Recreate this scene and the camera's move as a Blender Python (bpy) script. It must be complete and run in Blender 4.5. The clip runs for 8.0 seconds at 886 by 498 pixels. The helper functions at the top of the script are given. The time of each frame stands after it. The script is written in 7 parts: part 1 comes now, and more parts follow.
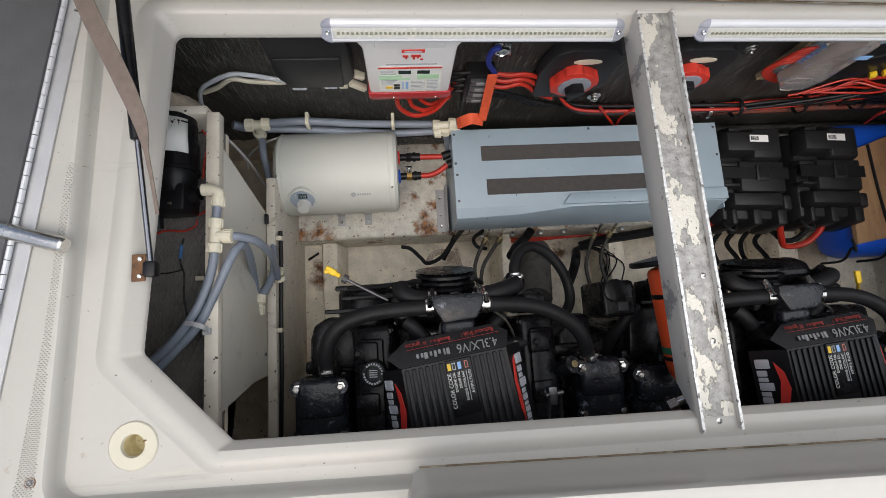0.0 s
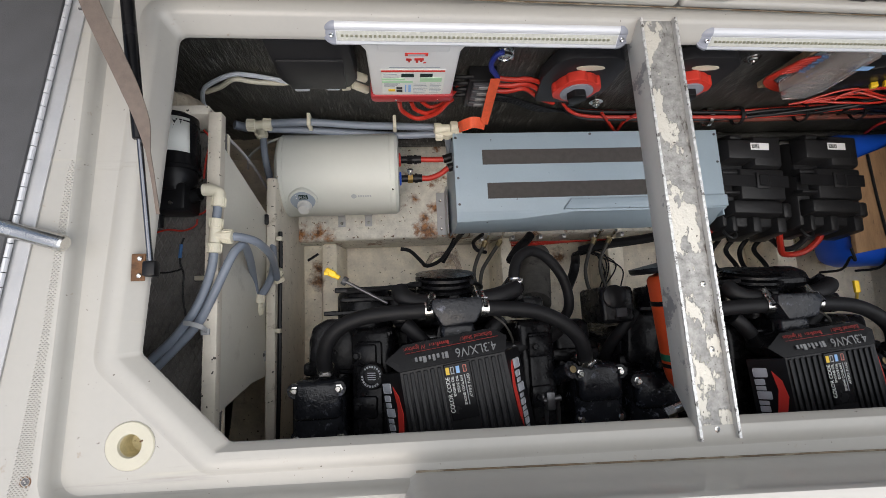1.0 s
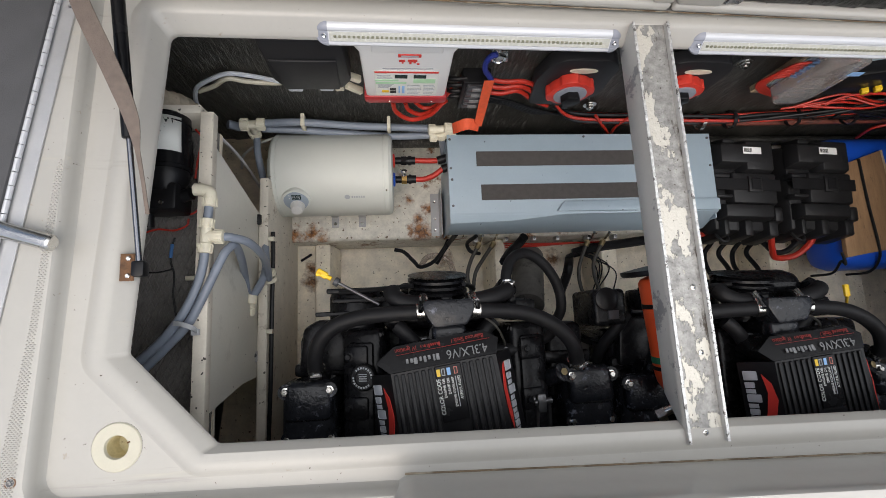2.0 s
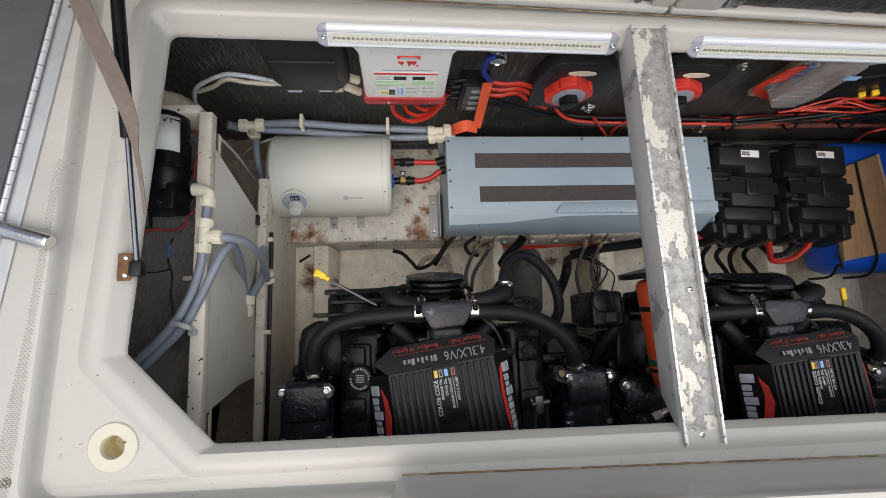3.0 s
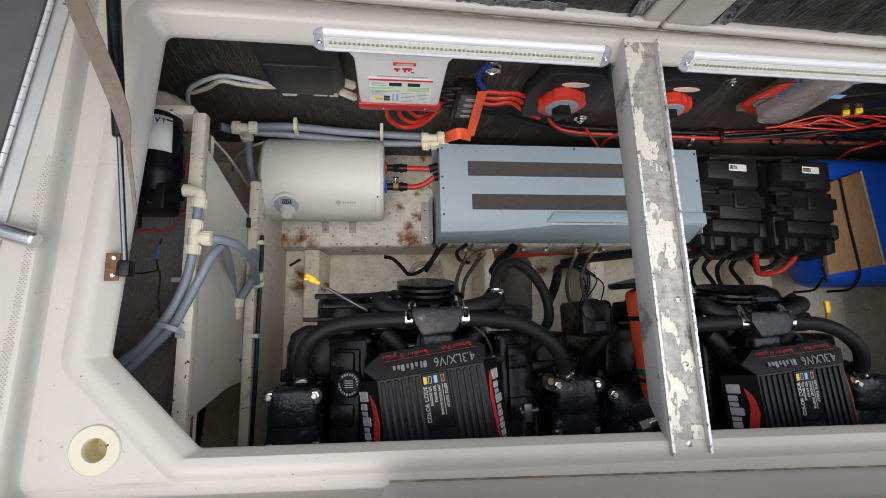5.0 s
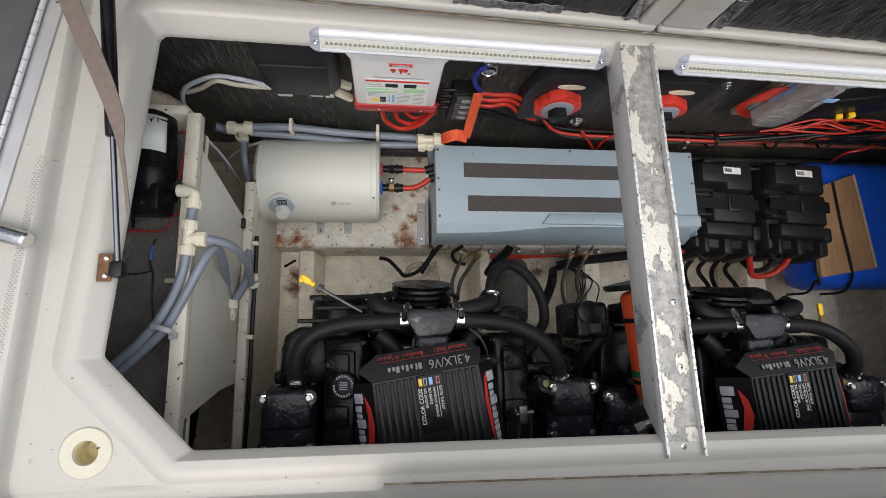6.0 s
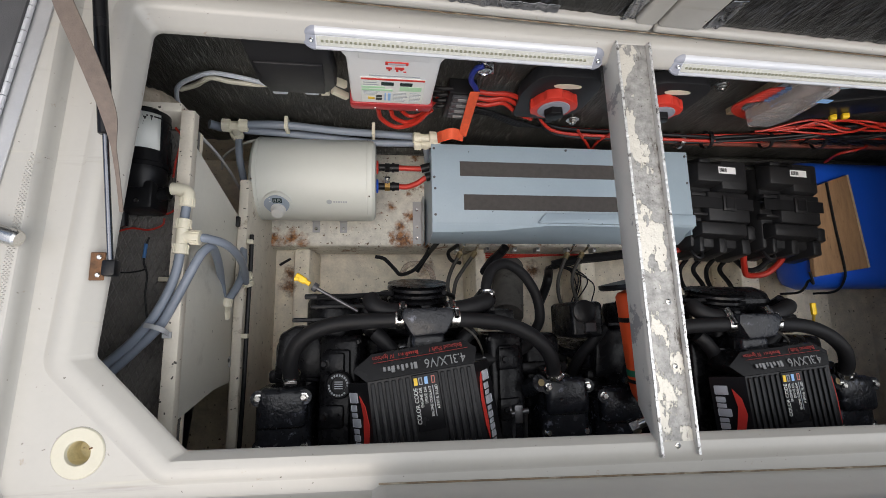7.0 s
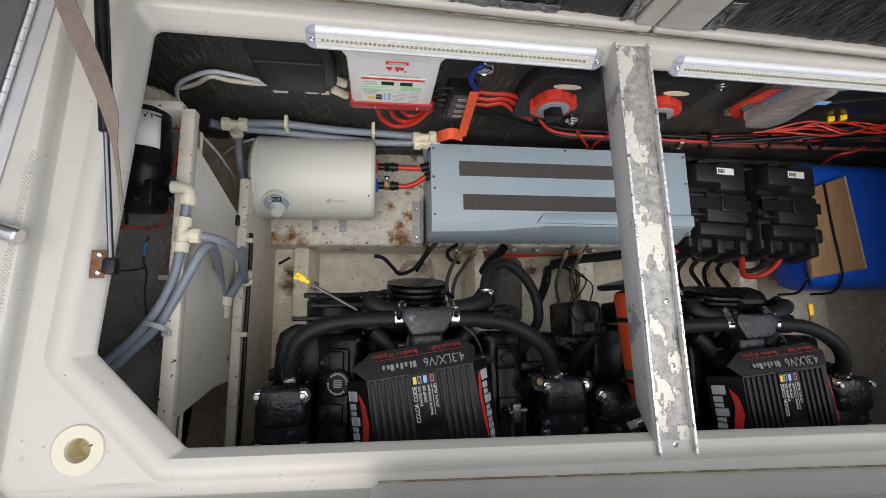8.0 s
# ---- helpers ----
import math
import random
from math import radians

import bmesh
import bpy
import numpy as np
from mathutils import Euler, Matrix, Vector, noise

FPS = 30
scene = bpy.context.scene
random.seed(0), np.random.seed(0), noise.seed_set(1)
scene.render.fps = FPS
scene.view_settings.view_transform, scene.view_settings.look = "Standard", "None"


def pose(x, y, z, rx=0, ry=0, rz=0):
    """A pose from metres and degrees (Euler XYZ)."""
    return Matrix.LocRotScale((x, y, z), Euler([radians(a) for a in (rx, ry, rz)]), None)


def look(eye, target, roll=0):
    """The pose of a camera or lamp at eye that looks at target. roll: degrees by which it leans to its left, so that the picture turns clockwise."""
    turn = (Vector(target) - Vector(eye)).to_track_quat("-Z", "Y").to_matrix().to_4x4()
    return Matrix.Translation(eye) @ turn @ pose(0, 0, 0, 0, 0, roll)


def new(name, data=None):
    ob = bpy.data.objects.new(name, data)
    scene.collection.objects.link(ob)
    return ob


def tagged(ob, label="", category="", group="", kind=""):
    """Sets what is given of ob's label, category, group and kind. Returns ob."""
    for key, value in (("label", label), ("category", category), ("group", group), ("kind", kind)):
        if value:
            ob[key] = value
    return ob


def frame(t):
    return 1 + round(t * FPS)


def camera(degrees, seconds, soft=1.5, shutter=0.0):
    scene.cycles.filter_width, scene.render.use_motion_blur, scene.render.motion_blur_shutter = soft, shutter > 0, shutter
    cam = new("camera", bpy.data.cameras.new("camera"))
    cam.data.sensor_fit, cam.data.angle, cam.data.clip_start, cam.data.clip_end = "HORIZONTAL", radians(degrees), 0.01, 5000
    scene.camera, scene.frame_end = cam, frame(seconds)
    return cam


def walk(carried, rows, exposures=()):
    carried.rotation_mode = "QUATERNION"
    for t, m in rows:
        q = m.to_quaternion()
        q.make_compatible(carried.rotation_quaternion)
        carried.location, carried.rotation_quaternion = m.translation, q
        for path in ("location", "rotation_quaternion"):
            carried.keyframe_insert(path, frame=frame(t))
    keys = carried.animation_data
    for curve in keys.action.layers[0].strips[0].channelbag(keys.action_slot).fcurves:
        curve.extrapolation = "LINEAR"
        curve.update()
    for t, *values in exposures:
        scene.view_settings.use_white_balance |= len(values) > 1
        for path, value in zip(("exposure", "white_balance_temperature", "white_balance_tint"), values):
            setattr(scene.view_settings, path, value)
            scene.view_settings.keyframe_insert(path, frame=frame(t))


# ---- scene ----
cam = camera(88.2, 8.0, soft=0.75)
# seconds, eye, turn
PATH = [
    (0, 0.0138, -0.0112, 0.7510, 8.435, -4.450, -3.659),
    (0.5, 0.0116, -0.0082, 0.7514, 8.451, -4.406, -3.333),
    (1, 0.0112, -0.0069, 0.7512, 8.568, -4.727, -2.791),
    (1.5, 0.0165, -0.0046, 0.7517, 8.602, -5.042, -2.578),
    (3, 0.0215, -0.0064, 0.7530, 8.824, -5.435, -2.225),
    (3.5, 0.0189, -0.0062, 0.7547, 9.205, -5.504, -2.029),
    (4, 0.0187, -0.0048, 0.7542, 9.493, -5.938, -1.765),
    (4.5, 0.0186, -0.0093, 0.7542, 9.583, -6.398, -1.508),
    (6, 0.0191, -0.0078, 0.7526, 9.780, -7.339, -1.203),
    (6.5, 0.0178, -0.0056, 0.7535, 9.736, -7.578, -1.241),
    (7, 0.0198, -0.0056, 0.7513, 9.547, -7.861, -1.142),
    (7.5, 0.0203, -0.0069, 0.7529, 9.497, -8.036, -1.018),
    (8, 0.0177, -0.0072, 0.7539, 9.502, -8.072, -0.949),
]
walk(cam, [(t, pose(x, y, z, a, b, c)) for t, x, y, z, a, b, c in PATH], exposures=[(0.0, 0.14), (3.0, 0.18), (8.0, 0.22)])

# ---- light: an overcast sky over the open cockpit ----
world = bpy.data.worlds.new("sky")
scene.world = world
world.use_nodes = True
wn = world.node_tree.nodes
sky = wn.new("ShaderNodeTexSky")
sky.sky_type, sky.sun_disc = "NISHITA", False
sky.sun_elevation, sky.sun_rotation = radians(58), radians(200)
sky.air_density, sky.dust_density, sky.ozone_density = 1.0, 4.0, 1.0
wn["Background"].inputs["Strength"].default_value = 0.12
world.node_tree.links.new(sky.outputs["Color"], wn["Background"].inputs["Color"])
sun = new("sun", bpy.data.lights.new("sun", "SUN"))
sun.data.energy, sun.data.angle, sun.data.color = 2.85, radians(100), (1.0, 0.985, 0.95)
sun.matrix_world = look((0, 0, 0), (-0.22, 0.15, -1.0))


# ---- materials ----
def shader(name, base, rough=0.5, metal=0.0, vary=0.12, scale=30.0, bump=0.15, fine=300.0, dirt_glint=None, dirt_glint_amount=0.0,
           dirt_glint_scale=6.0, coat=0.0, spec=0.5, stretch=(1, 1, 1), sharp=0.12, specks=None, speck_scale=110, speck_edge=0.70):
    """Grain at two sizes, soft stains (or painted glints) and a fine relief."""
    m = bpy.data.materials.new(name)
    m.use_nodes = True
    n, l = m.node_tree.nodes, m.node_tree.links
    b = n["Principled BSDF"]
    co = n.new("ShaderNodeTexCoord")
    mp = n.new("ShaderNodeMapping")
    mp.inputs["Scale"].default_value = stretch
    l.new(co.outputs["Object"], mp.inputs["Vector"])
    big = n.new("ShaderNodeTexNoise")
    big.inputs["Scale"].default_value, big.inputs["Detail"].default_value = scale, 6
    small = n.new("ShaderNodeTexNoise")
    small.inputs["Scale"].default_value, small.inputs["Detail"].default_value = fine, 3
    for t in (big, small):
        l.new(mp.outputs["Vector"], t.inputs["Vector"])
    add = n.new("ShaderNodeMath")
    add.operation = "MULTIPLY_ADD"
    add.inputs[1].default_value = 0.35
    l.new(small.outputs["Fac"], add.inputs[0])
    l.new(big.outputs["Fac"], add.inputs[2])
    ramp = n.new("ShaderNodeMapRange")
    ramp.inputs["From Min"].default_value, ramp.inputs["From Max"].default_value = 0.4, 0.95
    ramp.inputs["To Min"].default_value, ramp.inputs["To Max"].default_value = 1 - vary, 1 + vary
    l.new(add.outputs[0], ramp.inputs["Value"])
    mul = n.new("ShaderNodeMix")
    mul.data_type, mul.blend_type = "RGBA", "MULTIPLY"
    mul.inputs["Factor"].default_value = 1.0
    mul.inputs["A"].default_value = (*base, 1)
    l.new(ramp.outputs["Result"], mul.inputs["B"])
    colour = mul.outputs["Result"]
    if dirt_glint:
        st = n.new("ShaderNodeTexNoise")
        st.inputs["Scale"].default_value, st.inputs["Detail"].default_value, st.inputs["Roughness"].default_value = dirt_glint_scale, 9, 0.68
        l.new(mp.outputs["Vector"], st.inputs["Vector"])
        lo = n.new("ShaderNodeMapRange")
        edge = 0.72 - 0.32 * dirt_glint_amount
        lo.inputs["From Min"].default_value, lo.inputs["From Max"].default_value = edge, edge + sharp
        l.new(st.outputs["Fac"], lo.inputs["Value"])
        mx = n.new("ShaderNodeMix")
        mx.data_type = "RGBA"
        l.new(lo.outputs["Result"], mx.inputs["Factor"])
        l.new(colour, mx.inputs["A"])
        mx.inputs["B"].default_value = (*dirt_glint, 1)
        colour = mx.outputs["Result"]
    if specks:
        sp = n.new("ShaderNodeTexNoise")
        sp.inputs["Scale"].default_value, sp.inputs["Detail"].default_value = speck_scale, 2.5
        l.new(co.outputs["Object"], sp.inputs["Vector"])
        sc = n.new("ShaderNodeMapRange")
        sc.inputs["From Min"].default_value, sc.inputs["From Max"].default_value = speck_edge, speck_edge + 0.03
        l.new(sp.outputs["Fac"], sc.inputs["Value"])
        sm = n.new("ShaderNodeMix")
        sm.data_type = "RGBA"
        l.new(sc.outputs["Result"], sm.inputs["Factor"])
        l.new(colour, sm.inputs["A"])
        sm.inputs["B"].default_value = (*specks, 1)
        colour = sm.outputs["Result"]
    l.new(colour, b.inputs["Base Color"])
    rr = n.new("ShaderNodeMapRange")
    rr.inputs["To Min"].default_value, rr.inputs["To Max"].default_value = max(0.04, rough - 0.1), min(1, rough + 0.1)
    l.new(big.outputs["Fac"], rr.inputs["Value"])
    l.new(rr.outputs["Result"], b.inputs["Roughness"])
    b.inputs["Metallic"].default_value = metal
    b.inputs["Specular IOR Level"].default_value = spec
    b.inputs["Coat Weight"].default_value = coat
    bp = n.new("ShaderNodeBump")
    bp.inputs["Strength"].default_value, bp.inputs["Distance"].default_value = bump, 0.004
    l.new(add.outputs[0], bp.inputs["Height"])
    l.new(bp.outputs["Normal"], b.inputs["Normal"])
    return m


GELCOAT = shader("gelcoat", (0.39, 0.376, 0.343), 0.36, vary=0.05, scale=5, bump=0.05, fine=90, dirt_glint=(0.30, 0.26, 0.20), dirt_glint_amount=0.17, dirt_glint_scale=30, coat=0.15, sharp=0.06, specks=(0.08, 0.065, 0.05), speck_scale=150, speck_edge=0.735)
GLOSS_COAT = shader("polished_gelcoat", (0.50, 0.483, 0.445), 0.22, vary=0.04, scale=5, bump=0.02, fine=60, coat=0.2, specks=(0.10, 0.08, 0.06), speck_scale=120, speck_edge=0.77)
BILGE = shader("bilge_paint", (0.84, 0.76, 0.62), 0.5, vary=0.2, scale=22, bump=0.9, fine=130, dirt_glint=(0.30, 0.20, 0.11), dirt_glint_amount=0.40, dirt_glint_scale=9, sharp=0.25, specks=(0.10, 0.07, 0.045), speck_scale=85, speck_edge=0.68)
SHELF = shader("shelf_paint", (0.74, 0.71, 0.63), 0.5, vary=0.2, scale=40, bump=1.0, fine=150, specks=(0.16, 0.11, 0.07), speck_scale=75, speck_edge=0.66, dirt_glint=(0.24, 0.10, 0.035), dirt_glint_amount=0.50, dirt_glint_scale=13, sharp=0.10)
PANEL = shader("painted_panel", (0.70, 0.68, 0.605), 0.4, vary=0.07, scale=8, bump=0.1, fine=140, dirt_glint=(0.20, 0.17, 0.12), dirt_glint_amount=0.30, dirt_glint_scale=5, sharp=0.3, specks=(0.09, 0.075, 0.06), speck_scale=60, speck_edge=0.74)
PLY_WHITE = shader("painted_timber", (0.66, 0.61, 0.52), 0.55, vary=0.1, scale=24, bump=0.35, fine=200, dirt_glint=(0.2, 0.15, 0.09), dirt_glint_amount=0.40, dirt_glint_scale=18, specks=(0.06, 0.05, 0.04), speck_scale=90, speck_edge=0.68)


def foil(name, dark, glint_colour):
    """Black plastic foil, crinkled in upright creases whose glints are painted into the colour."""
    m = bpy.data.materials.new(name)
    m.use_nodes = True
    n, l = m.node_tree.nodes, m.node_tree.links
    b = n["Principled BSDF"]
    co = n.new("ShaderNodeTexCoord")
    mp = n.new("ShaderNodeMapping")
    mp.inputs["Scale"].default_value = (1.0, 0.6, 0.14)
    mp.inputs["Rotation"].default_value = (0, radians(6), 0)
    l.new(co.outputs["Object"], mp.inputs["Vector"])
    fine = n.new("ShaderNodeTexNoise")
    fine.inputs["Scale"].default_value, fine.inputs["Detail"].default_value, fine.inputs["Roughness"].default_value = 190, 4, 0.6
    broad = n.new("ShaderNodeTexNoise")
    broad.inputs["Scale"].default_value, broad.inputs["Detail"].default_value = 12, 4
    l.new(mp.outputs["Vector"], fine.inputs["Vector"])
    l.new(co.outputs["Object"], broad.inputs["Vector"])
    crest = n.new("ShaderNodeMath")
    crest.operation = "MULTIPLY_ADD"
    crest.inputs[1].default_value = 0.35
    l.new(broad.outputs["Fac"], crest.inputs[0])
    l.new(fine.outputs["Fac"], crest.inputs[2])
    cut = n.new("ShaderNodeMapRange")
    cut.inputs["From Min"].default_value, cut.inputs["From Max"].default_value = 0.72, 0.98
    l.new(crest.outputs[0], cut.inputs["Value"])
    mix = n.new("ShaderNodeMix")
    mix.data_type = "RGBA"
    mix.inputs["A"].default_value, mix.inputs["B"].default_value = (*dark, 1), (*glint_colour, 1)
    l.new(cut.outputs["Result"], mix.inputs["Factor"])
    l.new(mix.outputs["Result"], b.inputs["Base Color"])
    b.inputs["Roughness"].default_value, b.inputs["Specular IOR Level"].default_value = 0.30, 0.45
    bp = n.new("ShaderNodeBump")
    bp.inputs["Strength"].default_value, bp.inputs["Distance"].default_value = 1.0, 0.005
    l.new(fine.outputs["Fac"], bp.inputs["Height"])
    l.new(bp.outputs["Normal"], b.inputs["Normal"])
    return m


# second colour: the sheen painted on the crease crests
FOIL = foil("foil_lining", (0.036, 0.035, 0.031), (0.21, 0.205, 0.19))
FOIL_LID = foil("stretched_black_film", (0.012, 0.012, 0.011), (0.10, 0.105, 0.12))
SEAM = shader("dirty_seal", (0.16, 0.115, 0.07), 0.8, vary=0.5, scale=25, bump=0.4, dirt_glint=(0.33, 0.29, 0.22), dirt_glint_amount=0.7, dirt_glint_scale=18)
FOIL_SHEEN = shader("foil_silver", (0.24, 0.245, 0.26), 0.28, metal=0.9, vary=0.3, scale=30, bump=1.0, fine=100)


def stain(m, spots, colour, stretch=(1, 1, 1)):
    """Rust blooms with ragged edges round the given places (x, y, z, radius)."""
    n, l = m.node_tree.nodes, m.node_tree.links
    b = n["Principled BSDF"]
    raw = n.new("ShaderNodeTexCoord")
    co = n.new("ShaderNodeMapping")
    co.inputs["Scale"].default_value = stretch
    l.new(raw.outputs["Object"], co.inputs["Vector"])
    ns = n.new("ShaderNodeTexNoise")
    ns.inputs["Scale"].default_value, ns.inputs["Detail"].default_value, ns.inputs["Roughness"].default_value = 26, 8, 0.7
    l.new(co.outputs["Vector"], ns.inputs["Vector"])
    total = None
    for x, y, z, r in spots:
        d = n.new("ShaderNodeVectorMath")
        d.operation = "DISTANCE"
        d.inputs[1].default_value = (x * stretch[0], y * stretch[1], z * stretch[2])
        l.new(co.outputs["Vector"], d.inputs[0])
        k = n.new("ShaderNodeMapRange")
        k.inputs["From Min"].default_value, k.inputs["From Max"].default_value = 0.0, r
        k.inputs["To Min"].default_value, k.inputs["To Max"].default_value = 0.42, 0.0
        l.new(d.outputs["Value"], k.inputs["Value"])
        if total is None:
            total = k.outputs["Result"]
        else:
            mx = n.new("ShaderNodeMath")
            mx.operation = "MAXIMUM"
            l.new(total, mx.inputs[0])
            l.new(k.outputs["Result"], mx.inputs[1])
            total = mx.outputs[0]
    ad = n.new("ShaderNodeMath")
    ad.operation = "ADD"
    l.new(total, ad.inputs[0])
    l.new(ns.outputs["Fac"], ad.inputs[1])
    cut = n.new("ShaderNodeMapRange")
    cut.inputs["From Min"].default_value, cut.inputs["From Max"].default_value = 0.60, 0.86
    l.new(ad.outputs[0], cut.inputs["Value"])
    ramp = n.new("ShaderNodeMix")
    ramp.data_type = "RGBA"
    old = b.inputs["Base Color"].links[0].from_socket
    l.new(cut.outputs["Result"], ramp.inputs["Factor"])
    l.new(old, ramp.inputs["A"])
    tone = n.new("ShaderNodeTexNoise")
    tone.inputs["Scale"].default_value, tone.inputs["Detail"].default_value, tone.inputs["Roughness"].default_value = 60, 6, 0.7
    l.new(co.outputs["Vector"], tone.inputs["Vector"])
    part_way = n.new("ShaderNodeMapRange")
    part_way.inputs["From Min"].default_value, part_way.inputs["From Max"].default_value = 0.40, 0.62
    l.new(tone.outputs["Fac"], part_way.inputs["Value"])
    two = n.new("ShaderNodeMix")
    two.data_type = "RGBA"
    two.inputs["A"].default_value = (colour[0] * 0.38, colour[1] * 0.42, colour[2] * 0.6, 1)
    two.inputs["B"].default_value = (min(1, colour[0] * 1.7), colour[1] * 1.9, colour[2] * 2.0, 1)
    l.new(part_way.outputs["Result"], two.inputs["Factor"])
    l.new(two.outputs["Result"], ramp.inputs["B"])
    l.new(ramp.outputs["Result"], b.inputs["Base Color"])


stain(SHELF, ((-0.325, 0.285, -0.80, 0.05), (-0.270, 0.290, -0.80, 0.055), (-0.24, 0.275, -0.80, 0.04), (0.105, 0.285, -0.80, 0.07), (0.09, 0.33, -0.80, 0.04), (0.14, 0.36, -0.80, 0.05), (0.06, 0.40, -0.80, 0.03)), (0.26, 0.095, 0.024))
stain(BILGE, ((-0.278, 0.14, -0.885, 0.06), (-0.285, 0.17, -0.885, 0.05), (0.20, 0.21, -0.99, 0.05), (0.62, 0.2, -0.99, 0.06)), (0.20, 0.085, 0.03))
stain(GELCOAT, [(0.15, -0.2575, -0.003, 0.009), (0.75, -0.272, -0.003, 0.009), (-0.42, -0.253, -0.003, 0.010), (0.35, 0.553, 0.012, 0.010), (0.95, 0.545, 0.012, 0.010)], (0.30, 0.25, 0.18), (0.05, 1, 1))
RUBBER = shader("black_rubber", (0.010, 0.010, 0.011), 0.5, vary=0.3, scale=40, bump=0.12, fine=400, spec=0.2)
MAT = shader("rubber_mat", (0.155, 0.147, 0.137), 0.6, vary=0.25, scale=30, bump=0.2, fine=300, dirt_glint=(0.11, 0.10, 0.085), dirt_glint_amount=0.3, dirt_glint_scale=14)
BLACK_PAINT = shader("engine_paint", (0.007, 0.007, 0.008), 0.27, vary=0.35, scale=50, bump=0.3, fine=300, spec=0.2)
# bluish blotches: worn paint, and blue-white reflections painted into the colour
BLACK_CAST = shader("cast_elbow", (0.012, 0.013, 0.016), 0.24, vary=0.4, scale=60, bump=0.55, fine=200, dirt_glint=(0.13, 0.14, 0.175), dirt_glint_amount=0.40, dirt_glint_scale=42, sharp=0.10, spec=0.35)
BATTERY_BLACK = shader("battery_box_plastic", (0.013, 0.013, 0.014), 0.45, vary=0.2, scale=40, bump=0.3, fine=600, spec=0.4)
BLACK_PLASTIC = shader("black_plastic", (0.009, 0.009, 0.010), 0.34, vary=0.25, scale=40, bump=0.12, fine=500, spec=0.25)
GREY_PLASTIC = shader("grey_plastic", (0.05, 0.05, 0.055), 0.4, vary=0.15, scale=40, bump=0.1, fine=500)
CHARCOAL = shader("charcoal_plate", (0.018, 0.018, 0.020), 0.45, vary=0.15, scale=30, bump=0.1, fine=500)
HEATER = shader("cream_enamel", (0.60, 0.615, 0.57), 0.45, vary=0.03, scale=6, bump=0.03, fine=60)
WHITE_PLASTIC = shader("white_plastic", (0.80, 0.80, 0.79), 0.35, vary=0.03, scale=10, bump=0.03, fine=200)
CREAM_PLASTIC = shader("cream_fitting", (0.70, 0.66, 0.53), 0.42, vary=0.08, scale=30, bump=0.1, fine=300, dirt_glint=(0.4, 0.33, 0.2), dirt_glint_amount=0.2, dirt_glint_scale=40)
GREY_PIPE = shader("grey_pipe", (0.205, 0.235, 0.285), 0.36, vary=0.08, scale=20, bump=0.05, fine=200)
BLUE_GREY = shader("blue_grey_paint", (0.32, 0.40, 0.46), 0.38, vary=0.05, scale=12, bump=0.06, fine=160, dirt_glint=(0.16, 0.18, 0.2), dirt_glint_amount=0.12, dirt_glint_scale=30, specks=(0.07, 0.075, 0.08), speck_scale=60, speck_edge=0.735)
FELT = shader("grip_tape", (0.062, 0.057, 0.054), 0.85, vary=0.2, scale=60, bump=0.3, fine=500)
ALU = shader("anodised_aluminium", (0.58, 0.59, 0.61), 0.35, metal=0.25, vary=0.04, scale=20, bump=0.03, fine=300)
STEEL = shader("stainless_steel", (0.62, 0.61, 0.58), 0.25, metal=1.0, vary=0.12, scale=40, bump=0.05, fine=300)
CHROME = shader("chrome", (0.75, 0.75, 0.76), 0.12, metal=1.0, vary=0.06, scale=40, bump=0.02)
